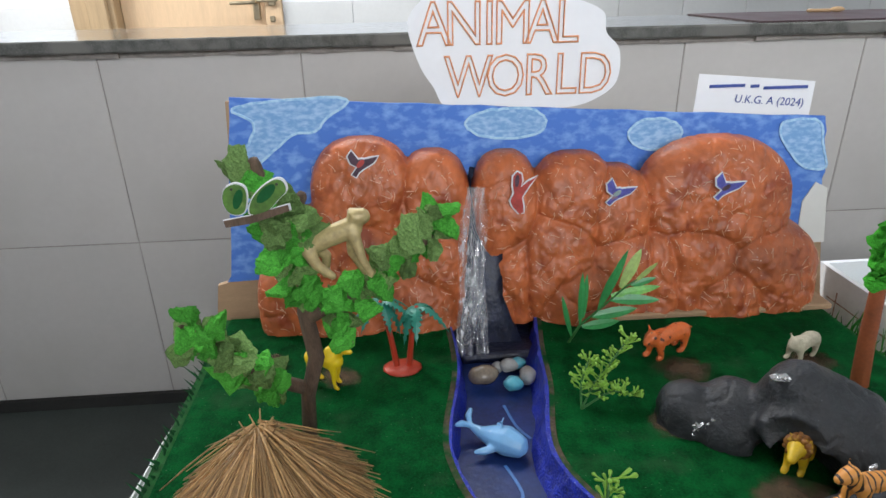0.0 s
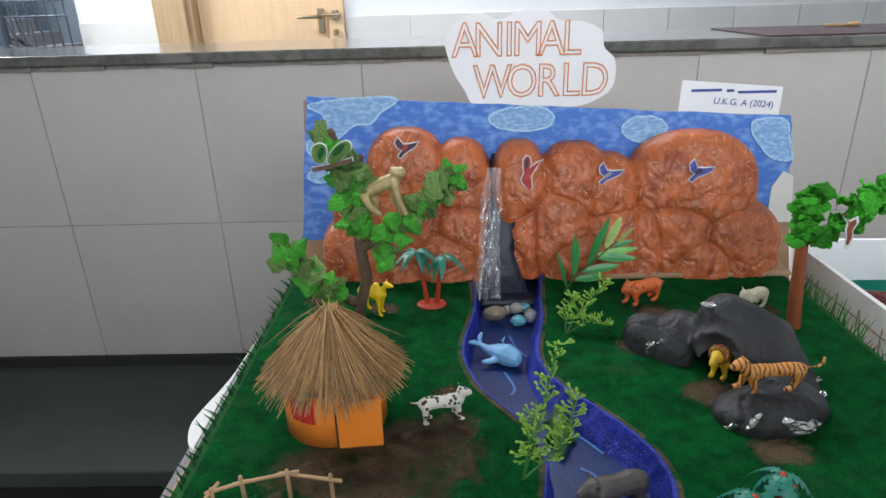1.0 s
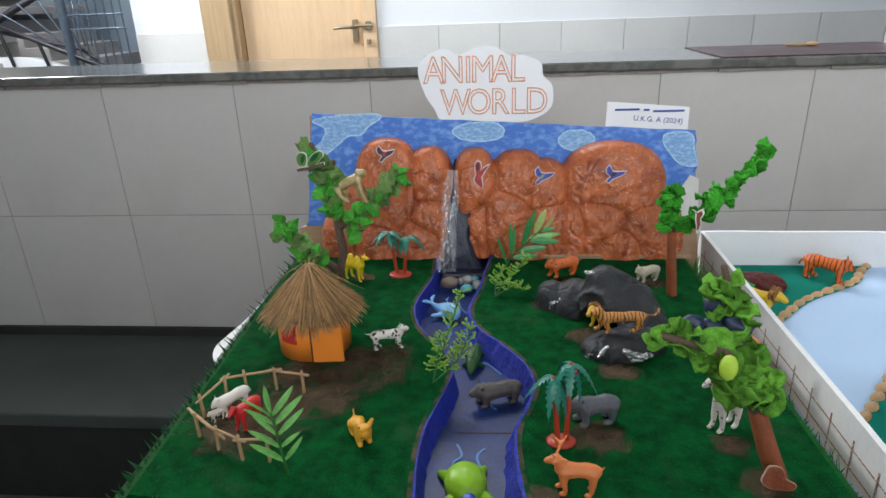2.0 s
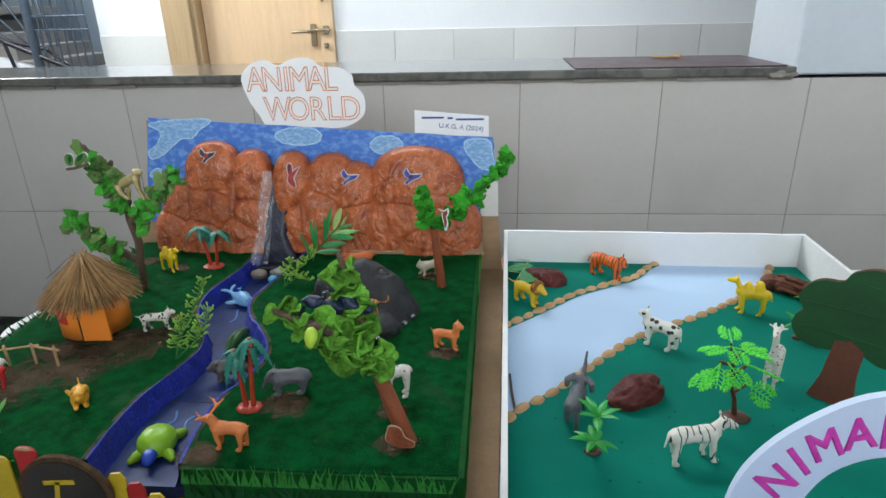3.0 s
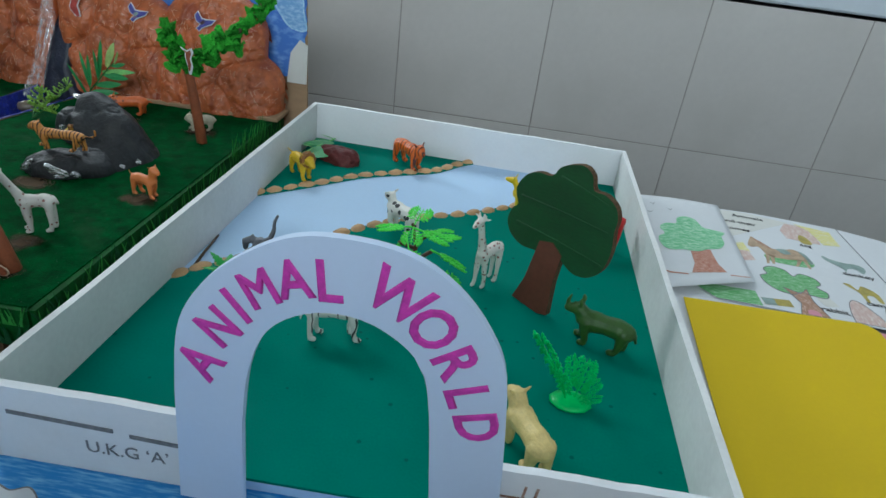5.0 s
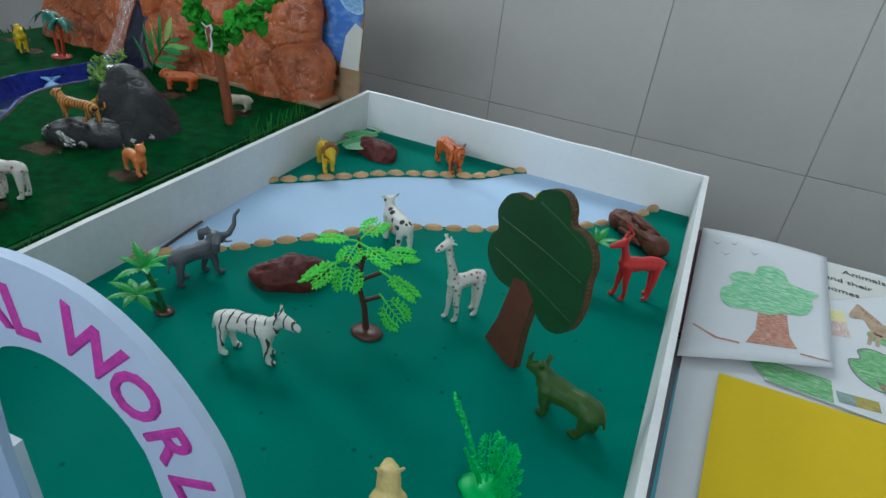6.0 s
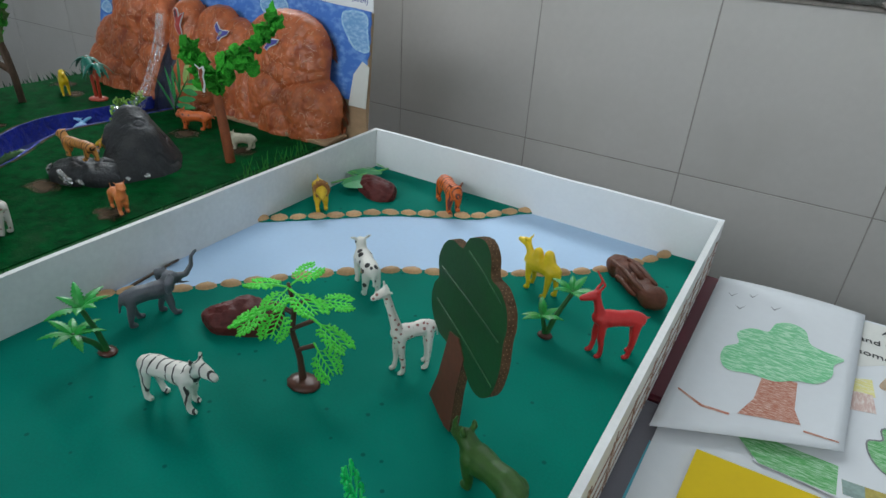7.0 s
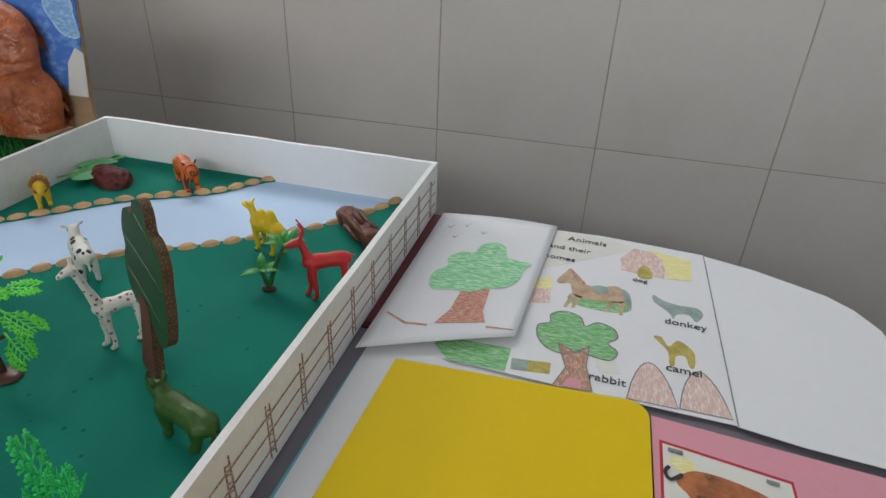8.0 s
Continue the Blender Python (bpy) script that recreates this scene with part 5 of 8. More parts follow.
g = random.Random(62)
bm = bm_new()
for k in range(2800):
    a = k * 2.39996 + g.uniform(-0.1, 0.1)
    steep = radians(g.uniform(41, 47))
    r0, ln, r = g.uniform(0.0, 0.016), g.uniform(0.044, 0.060), g.uniform(0.00028, 0.0005)
    out, side = Vector((math.cos(a), math.sin(a), 0)), Vector((-math.sin(a), math.cos(a), 0))
    way = out * math.cos(steep) - Vector((0, 0, math.sin(steep))) + side * g.uniform(-0.06, 0.06)
    p0 = apex + out * r0 - Vector((0, 0, r0 * 0.95 - 0.0035 * g.random()))
    sag = Vector((0, 0, -g.uniform(0.0005, 0.0030)))
    tube(bm, [(*p0, r), (*(p0 + way * ln * 0.5 + sag), r), (*(p0 + way * ln), r * 0.6)], 4, False)
for k in range(26):
    a, up = g.uniform(0, 6.28), g.uniform(0.3, 1.5)
    way = Vector((math.cos(a) * math.cos(up), math.sin(a) * math.cos(up), math.sin(up)))
    p0 = apex + Vector((g.uniform(-0.004, 0.004), g.uniform(-0.004, 0.004), -0.006))
    tube(bm, [(*p0, 0.0005), (*(p0 + way * g.uniform(0.008, 0.017)), 0.0003)], 4, False)
tagged(part("thatch", bm, "straw_bulk", roof, "dense layer of thin straw"), "", "", "", "stuff")


# sponge trees
def clump_meshes(material, seed, flat=0.6):
    """Torn chunks of sponge: flat sides, sharp uneven corners, a crumbly skin."""
    out = []
    for v in range(7):
        g = random.Random(seed + v)
        bm = bm_new()
        cloud_pts = [Vector((g.uniform(-0.62, 0.62), g.uniform(-0.62, 0.62) * flat, g.uniform(-0.62, 0.62))) for _ in range(11)]
        for p in cloud_pts:
            bm.verts.new(p)
        hull = bmesh.ops.convex_hull(bm, input=bm.verts[:])
        bmesh.ops.delete(bm, geom=list({q for q in hull["geom_interior"] + hull["geom_unused"] if isinstance(q, bmesh.types.BMVert)}), context="VERTS")
        bmesh.ops.subdivide_edges(bm, edges=bm.edges[:], cuts=5, use_grid_fill=True)
        for vt in bm.verts:
            vt.co += Vector([0.06 * noise.noise(vt.co * 5.5 + Vector((seed + v, k * 5, 0))) + g.uniform(-0.042, 0.042) for k in range(3)])
        out.append(mesh_of("foam_leaf", bm, material))
    return out


def cloth_meshes(material, seed, name, puff=0.30):
    """Torn pieces of soft cloth: uneven outline, deep folds, a little thickness."""
    out = []
    for v in range(9):
        g = random.Random(seed + v)
        bm = bm_new()
        n, rings = 14, 4
        lobes = [g.uniform(0.62, 1.12) for _ in range(n)]
        lobes = [(lobes[k - 1] + 2 * lobes[k] + lobes[(k + 1) % n]) / 4 for k in range(n)]
        fold, way = g.uniform(-0.7, 0.7), g.uniform(0, 6.28)
        mid = bm.verts.new((0, 0, 0))
        rows = [[bm.verts.new((0.62 * lobes[k] * r / rings * math.cos(6.283 * k / n), 0.5 * lobes[k] * r / rings * math.sin(6.283 * k / n), 0)) for k in range(n)] for r in range(1, rings + 1)]
        for k in range(n):
            bm.faces.new((mid, rows[0][k], rows[0][(k + 1) % n]))
            for p, q in zip(rows, rows[1:]):
                bm.faces.new((p[k], q[k], q[(k + 1) % n], p[(k + 1) % n]))
        for vt in bm.verts:
            t = vt.co.x * math.cos(way) + vt.co.y * math.sin(way)
            vt.co.z = fold * t * t + puff * noise.noise(vt.co * 3.2 + Vector((seed, v * 3, 1))) + 0.06 * noise.noise(vt.co * 11 + Vector((v, 2, seed)))
        ext = bmesh.ops.extrude_face_region(bm, geom=bm.faces[:])
        for q in [e for e in ext["geom"] if isinstance(e, bmesh.types.BMVert)]:
            q.co.z -= 0.07
        out.append(mesh_of(name, bm, material, True))
    return out


SP = clump_meshes("sponge", 70, 0.85) + clump_meshes("sponge_b", 80, 0.8)
PAD = clump_meshes("pad", 84, 0.5) + cloth_meshes("pad", 184, "foam_leaf", 0.4)
FELT = cloth_meshes("felt", 90, "felt_leaf", 0.34)


def leafy(tree, line, count, size, meshes, seed, spread=0.010):
    g = random.Random(seed)
    pts = curve([Vector(p) for p in line], 10)
    for i in range(count):
        p = pts[min(len(pts) - 1, int((i + g.random()) / count * len(pts)))]
        q = p + Vector([max(-1.6, min(1.6, g.gauss(0, 1))) * spread for _ in range(3)])
        s = size * g.uniform(0.7, 1.3)
        placed("foam_leaf", meshes[g.randrange(len(meshes))], tree, Matrix.Translation(q) @ Euler([g.uniform(-0.9, 0.9), g.uniform(-0.9, 0.9), g.uniform(0, 6.28)]).to_matrix().to_4x4() @ Matrix.Scale(s, 4))


def limb(tree, pts, material, name="branch", sides=9):
    bm = bm_new()
    tube(bm, pts, sides)
    for v in bm.verts:
        v.co += Vector([0.0007 * noise.noise(v.co * 260 + Vector((k * 9, 0, 0))) for k in range(3)])
    return part(name, bm, material, tree, smooth=True)


t1 = thing("sponge_tree", (-0.527, -0.655, GZ), "twig tree with green sponge leaves beside the hut", "tree", "sponge trees")
limb(t1, [(-0.527, -0.652, GZ - 0.002, 0.0050), (-0.524, -0.655, 0.785, 0.0048), (-0.514, -0.664, 0.820, 0.0052), (-0.517, -0.668, 0.855, 0.0047), (-0.514, -0.672, 0.880, 0.0042)], "bark", "trunk")
limb(t1, [(-0.514, -0.668, 0.876, 0.005), (-0.524, -0.685, 0.905, 0.004), (-0.521, -0.698, 0.930, 0.0035), (-0.523, -0.714, 0.957, 0.003)], "bark")
limb(t1, [(-0.514, -0.668, 0.852, 0.005), (-0.488, -0.675, 0.868, 0.0042), (-0.460, -0.682, 0.890, 0.0034), (-0.443, -0.688, 0.906, 0.002)], "bark")
limb(t1, [(-0.524, -0.656, 0.792, 0.005), (-0.545, -0.675, 0.815, 0.0042), (-0.562, -0.690, 0.843, 0.0035), (-0.576, -0.700, 0.866, 0.002)], "bark")
limb(t1, [(-0.516, -0.69, 0.918, 0.0036), (-0.507, -0.695, 0.934, 0.0032)], "bark")
leafy(t1, [(-0.513, -0.686, 0.878), (-0.517, -0.692, 0.900), (-0.521, -0.702, 0.922), (-0.527, -0.711, 0.950)], 40, 0.0135, SP, 1, 0.0046)
leafy(t1, [(-0.500, -0.676, 0.862), (-0.475, -0.68, 0.880), (-0.452, -0.685, 0.897), (-0.435, -0.69, 0.921)], 40, 0.0135, SP, 2, 0.0046)
leafy(t1, [(-0.538, -0.668, 0.806), (-0.552, -0.68, 0.824), (-0.562, -0.689, 0.844), (-0.576, -0.700, 0.867)], 44, 0.0135, SP, 3, 0.0046)
leafy(t1, [(-0.500, -0.676, 0.856), (-0.495, -0.678, 0.846)], 7, 0.0130, SP, 4, 0.004)
leafy(t1, [(-0.508, -0.690, 0.915), (-0.500, -0.688, 0.905)], 5, 0.0125, SP, 5, 0.0035)

pr = thing("paper_parrots", (-0.523, -0.728, 0.936), "pair of green paper parrots on a twig cut-out", "paper bird")
def grown(pts, k):
    cx, cz = sum(p[0] for p in pts) / len(pts), sum(p[1] for p in pts) / len(pts)
    return [(cx + (x - cx) * k, cz + (z - cz) * k) for x, z in pts]


def parrot_outline(pts):
    return [(p.x * 0.84 - 0.5235, p.y * 0.84 + 0.9395) for p in curve([(x, z, 0) for x, z in pts], 4, True)]


birds2 = [parrot_outline([(-0.0085, 0.002), (-0.0112, 0.008), (-0.0098, 0.0145), (-0.0045, 0.0172), (0.0002, 0.0150), (0.0006, 0.009), (-0.002, 0.002)]), parrot_outline([(0.0012, 0.002), (0.0034, 0.009), (0.009, 0.015), (0.0160, 0.0188), (0.0200, 0.0172), (0.0206, 0.0125), (0.0165, 0.0085), (0.0115, 0.0035), (0.006, 0.001)])]
perch = [(-0.5340, 0.9378), (-0.523, 0.9395), (-0.5060, 0.9440), (-0.5056, 0.9412), (-0.5225, 0.9362), (-0.5335, 0.9348)]
bm = bm_new()
for k, o in enumerate((birds2[0], birds2[1], perch)):
    prism(bm, grown(o, 1.09 if k < 2 else 1.04), -0.7360 + 0.0001 * k, -0.7346, "y")
part("cutout", bm, "paper", pr)
for o in birds2:
    part("parrot", prism(bm_new(), o, -0.7368, -0.7361, "y"), "parrot", pr)
for x, z, a, k in ((-0.5265, 0.9475, 1.2, 1.0), (-0.5145, 0.9495, 0.75, 1.2)):
    wing_line = [(x + k * (0.0046 * math.cos(q) * math.cos(a) - 0.0019 * math.sin(q) * math.sin(a)), z + k * (0.0046 * math.cos(q) * math.sin(a) + 0.0019 * math.sin(q) * math.cos(a))) for q in [j * math.pi / 8 for j in range(16)]]
    part("wing", prism(bm_new(), wing_line, -0.7371, -0.7367, "y"), "green_paper_d", pr, "dark green wing")
for x, z in ((-0.5285, 0.9520), (-0.5095, 0.9535)):
    part("eye", prism(bm_new(), [(x + 0.0006 * math.cos(q), z + 0.0006 * math.sin(q)) for q in [j * math.pi / 4 for j in range(8)]], -0.7372, -0.7367, "y"), "sign_black", pr, "black eye")
part("perch", prism(bm_new(), perch, -0.7369, -0.7360, "y"), "bark", pr)

figure("toy_monkey", [[(-0.018, 0, 0.022, 0.0058), (-0.006, 0, 0.028, 0.0068), (0.010, 0, 0.034, 0.007)], [(0.010, 0, 0.034, 0.0045), (0.013, 0, 0.042, 0.0065), (0.0165, 0, 0.041, 0.0055)],
                      [(0.009, 0.004, 0.031, 0.0042), (0.008, 0.006, 0.015, 0.0032), (0.016, 0.006, 0.0, 0.0026), (0.021, 0.006, 0.0, 0.0022)], [(0.011, -0.004, 0.031, 0.0042), (0.015, -0.006, 0.015, 0.003), (0.020, -0.006, 0.004, 0.0024)],
                      [(-0.017, 0.004, 0.022, 0.005), (-0.008, 0.006, 0.013, 0.0035), (-0.010, 0.006, 0.0, 0.0026)], [(-0.018, -0.004, 0.022, 0.005), (-0.013, -0.006, 0.012, 0.0035), (-0.004, -0.006, 0.004, 0.0026)],
                      [(-0.022, 0, 0.023, 0.0024), (-0.030, 0, 0.021, 0.0018)]], "t_gold", "golden plastic toy monkey climbing in the sponge tree", (-0.492, -0.690, 0.886), 0, 0.84, 0.0008)

t2 = thing("sponge_tree", (-0.121, -0.640, GZ), "leaning tree with orange clay trunk and green foam leaves", "tree", "sponge trees")
limb(t2, [(-0.122, -0.632, GZ - 0.001, 0.0062), (-0.126, -0.632, 0.785, 0.0058), (-0.131, -0.634, 0.835, 0.0050)], "trunk_or", "trunk")
limb(t2, [(-0.131, -0.635, 0.833, 0.004), (-0.137, -0.645, 0.855, 0.0032), (-0.145, -0.652, 0.880, 0.0026)], "bark")
limb(t2, [(-0.130, -0.634, 0.833, 0.004), (-0.104, -0.640, 0.858, 0.0035), (-0.070, -0.637, 0.885, 0.003), (-0.036, -0.630, 0.924, 0.0025)], "bark")
leafy(t2, [(-0.134, -0.640, 0.846), (-0.139, -0.647, 0.866), (-0.147, -0.655, 0.886)], 38, 0.0135, PAD, 11, 0.0055)
leafy(t2, [(-0.108, -0.648, 0.856), (-0.090, -0.643, 0.872), (-0.076, -0.638, 0.880)], 42, 0.0145, PAD, 12, 0.0056)
leafy(t2, [(-0.070, -0.637, 0.886), (-0.052, -0.633, 0.904), (-0.036, -0.630, 0.925)], 32, 0.0140, PAD, 13, 0.0040)
leafy(t2, [(-0.126, -0.640, 0.838), (-0.116, -0.642, 0.842)], 7, 0.0135, PAD, 14, 0.004)
cut = thing("paper_monkey", (-0.110, -0.664, 0.845), "small red and white paper cut-out hanging in the tree", "paper cutout")
oc = [(-0.012, 0.022), (-0.004, 0.018), (0.004, 0.022), (0.006, 0.016), (0.002, 0.008), (0.004, -0.002), (0.001, -0.012), (-0.002, -0.012), (-0.003, -0.002), (-0.006, 0.008), (-0.006, 0.016)]
part("cutout", prism(bm_new(), [(-0.112 + 0.8 * x, 0.850 + 0.85 * z) for x, z in oc], -0.6655, -0.6645, "y"), "paper", cut)
part("print", prism(bm_new(), [(-0.1125 + x * 0.5, 0.852 + z * 0.66) for x, z in oc], -0.6662, -0.6655, "y"), "red_cut", cut)

t3 = thing("felt_tree", (-0.126, -0.946, GZ), "leaning twig tree with felt leaves and orange clay trunk", "tree", "sponge trees")
limb(t3, [(-0.125, -0.946, GZ - 0.001, 0.0078), (-0.136, -0.942, 0.775, 0.0072), (-0.147, -0.939, 0.806, 0.0062)], "trunk_or", "trunk")
limb(t3, [(-0.147, -0.939, 0.804, 0.0045), (-0.163, -0.945, 0.832, 0.004), (-0.180, -0.962, 0.862, 0.0036), (-0.188, -0.973, 0.874, 0.003)], "bark")
limb(t3, [(-0.150, -0.940, 0.812, 0.0042), (-0.160, -0.93, 0.848, 0.0035), (-0.170, -0.925, 0.885, 0.003), (-0.178, -0.922, 0.912, 0.0025)], "bark")
limb(t3, [(-0.185, -0.967, 0.870, 0.0032), (-0.208, -0.962, 0.875, 0.0028), (-0.230, -0.955, 0.878, 0.0024)], "bark")
leafy(t3, [(-0.160, -0.932, 0.846), (-0.168, -0.928, 0.872), (-0.178, -0.920, 0.900)], 30, 0.0205, FELT, 21, 0.0062)
leafy(t3, [(-0.152, -0.942, 0.822), (-0.165, -0.947, 0.838), (-0.182, -0.960, 0.858)], 44, 0.0210, FELT, 22, 0.0074)
leafy(t3, [(-0.206, -0.961, 0.870), (-0.218, -0.957, 0.874), (-0.227, -0.954, 0.872)], 14, 0.0180, FELT, 23, 0.0048)
leafy(t3, [(-0.144, -0.946, 0.818), (-0.150, -0.94, 0.832)], 9, 0.0190, FELT, 24, 0.0050)
bm = bm_new()
for c, r in (((-0.212, -0.942, 0.871), 0.007), ((-0.200, -0.937, 0.877), 0.007), ((-0.186, -0.932, 0.870), 0.0085), ((-0.170, -0.928, 0.872), 0.008), ((-0.158, -0.925, 0.865), 0.006)):
    blob(bm, c, (r * 1.1, r * 0.8, r * 0.8), 3, 0.3, r * 900 + c[0] * 40)
blob(bm, (-0.176, -0.922, 0.880), (0.012, 0.006, 0.012), 2, 0.2, 3)
for v in bm.verts:
    v.co += Vector([0.0030 * noise.noise(v.co * 120 + Vector((k * 5, 0, 3))) for k in range(3)])
solid("clay_bird", bm, "dark_blue_clay", "dark blue clay bird resting on the felt tree", "clay bird", smooth=True)
bm = bm_new()
blob(bm, (-0.189, -0.980, 0.868), (0.0058, 0.0058, 0.0095), 2)
solid("clay_fruit", bm, "lime_clay", "lime green clay fruit hanging in the tree", "clay fruit", smooth=True)
def smooth_line(pts, steps=4):
    return [(p.x, p.y) for p in curve([(x, y, 0) for x, y in pts], steps, True)]


sq = thing("paper_squirrel", (-0.132, -0.952, GZ), "small brown paper squirrel cut-out on the trunk", "paper cutout")
sq_line = smooth_line([(-0.143, 0.756), (-0.135, 0.7500), (-0.1205, 0.7490), (-0.1182, 0.7545), (-0.1258, 0.7595), (-0.1300, 0.7690), (-0.1390, 0.7712), (-0.1420, 0.7650)])
part("cutout", prism(bm_new(), sq_line, -0.9565, -0.9555, "y"), "horse_print", sq)
part("print", prism(bm_new(), grown(sq_line, 0.92), -0.9572, -0.9565, "y"), "red_cut", sq)


# small plastic palms
def palm_frond(n, length, width, droop, material, notch=0.42):
    bm = bm_new()
    rows = []
    for i in range(n + 1):
        f = i / n
        c = Vector((length * f, 0, length * (0.35 * f - droop * f * f)))
        w = width * math.sin(math.pi * min(1, 0.12 + f * 0.88)) * (1 if i % 2 == 0 else notch)
        rows.append([bm.verts.new(c + Vector((0, s * w, -0.25 * w * abs(s)))) for s in (-1, 0, 1)])
    for a, b in zip(rows, rows[1:]):
        for k in range(2):
            bm.faces.new((a[k], a[k + 1], b[k + 1], b[k]))
    ext = bmesh.ops.extrude_face_region(bm, geom=bm.faces[:])
    for v in [e for e in ext["geom"] if isinstance(e, bmesh.types.BMVert)]:
        v.co.z -= 0.0007
    return mesh_of("frond", bm, material)


def plastic_palm(place, trunks, base_r, fronds, length, width, droop, leaf, stem, base, label, seed, category="toy palm", dots=None, lift=0.0, notch=0.42):
    g = random.Random(seed)
    t = thing("toy_palm", place, label, category, "toy palms")
    x, y, z = place
    bm = bm_new()
    blob(bm, (x, y, z + 0.0012), (base_r, base_r * 0.8, 0.0028), 2)
    part("base", bm, base, t, smooth=True)
    mesh = palm_frond(16, length, width, droop, leaf, notch)
    for (dx, dy, bx, by, h) in trunks:
        part("trunk", tube(bm_new(), [(x + bx, y + by, z, 0.0026), (x + bx + dx * 0.4, y + by + dy * 0.4, z + h * 0.5, 0.0022), (x + bx + dx, y + by + dy, z + h, 0.0018)], 8), stem, t, smooth=True)
        for k in range(fronds):
            a = 6.283 * k / fronds + g.uniform(-0.3, 0.3)
            placed("frond", mesh, t, Matrix.Translation((x + bx + dx, y + by + dy, z + h)) @ Matrix.Rotation(a, 4, "Z") @ Matrix.Rotation(g.uniform(-0.2, 0.35) - lift * g.uniform(0.3, 1.3), 4, "Y") @ Matrix.Scale(g.uniform(0.85, 1.1), 4))
        if dots:
            for k in range(3):
                bm = bm_new()
                blob(bm, (x + bx + dx + g.uniform(-0.006, 0.006), y + by + dy - 0.004, z + h - 0.004 - 0.004 * k), (0.0028, 0.0028, 0.003), 1)
                part("fruit", bm, dots, t, smooth=True)
    return t


plastic_palm((-0.463, -0.576, GZ), [(-0.010, 0.002, -0.004, 0, 0.060), (0.008, -0.002, 0.005, 0, 0.056)], 0.016, 9, 0.023, 0.0050, 1.15, "teal_pl", "red_pl", "red_pl", "toy palm with two red trunks and teal leaves", 31)
plastic_palm((-0.282, -0.908, GZ), [(0.002, 0.008, 0.004, 0, 0.070), (-0.005, 0.004, -0.003, 0, 0.060)], 0.013, 9, 0.0195, 0.0046, 1.75, "teal_pl", "red_pl", "red_pl", "toy palm with red trunks, teal leaves and red fruit", 32, dots="s_red")


# plastic sprays
def blade(length, width, curl, material):
    bm = bm_new()
    rows = []
    for i in range(9):
        f = i / 8
        w = width * (math.sin(math.pi * (0.06 + 0.94 * f)) ** 0.7) * (1 if f < 1 else 0.05)
        rows.append([bm.verts.new((length * f, s * w, -curl * length * f * f + (0.15 * w if s == 0 else 0))) for s in (-1, 0, 1)])
    for a, b in zip(rows, rows[1:]):
        for k in range(2):
            bm.faces.new((a[k], a[k + 1], b[k + 1], b[k]))
    ext = bmesh.ops.extrude_face_region(bm, geom=bm.faces[:])
    for v in [e for e in ext["geom"] if isinstance(e, bmesh.types.BMVert)]:
        v.co.z -= 0.0005
    return mesh_of("leaflet", bm, material)


LEAF_A, LEAF_C = blade(0.032, 0.0027, 0.15, "leaf_pl"), blade(0.034, 0.0026, 0.12, "leaf_pl")


def spray(name, stems, label, leaves, seed, scale=1.0, gap=5):
    g = random.Random(seed)
    t = thing(name, stems[0][0], label, "plastic plant", "plastic plants")
    for st in stems:
        pts = curve([Vector(p) for p in st], 8)
        part("stem", tube(bm_new(), [(*p, 0.0011) for p in pts[::3]] + [(*pts[-1], 0.0007)], 6), "stem_green", t, smooth=True)
        for i in range(5, len(pts), gap):
            d = (pts[min(i + 1, len(pts) - 1)] - pts[i - 1]).normalized()
            for s in (1, -1):
                side = Vector((d.z, 0.25 * s, -d.x)).normalized() * s
                aim = (d * 0.75 + side * 0.7 + Vector((0, g.uniform(-0.3, 0.1), 0))).normalized()
                q = aim.to_track_quat("X", "Y").to_matrix().to_4x4()
                placed("leaflet", leaves[g.randrange(len(leaves))], t, Matrix.Translation(pts[i]) @ q @ Matrix.Rotation(g.uniform(-0.5, 0.5), 4, "X") @ Matrix.Scale(scale * g.uniform(0.75, 1.1), 4))
        q = d.to_track_quat("X", "Y").to_matrix().to_4x4()
        placed("leaflet", leaves[0], t, Matrix.Translation(pts[-1]) @ q @ Matrix.Scale(scale * 0.9, 4))
    return t


fern = thing("plastic_fern", (-0.322, -0.549, GZ), "green and pale yellow plastic leaf spray in front of the hills", "plastic plant", "plastic plants")


def fern_at(u, v, y=0.0):
    return Vector((-0.322 + u, -0.552 + y - 0.12 * v, GZ + v))


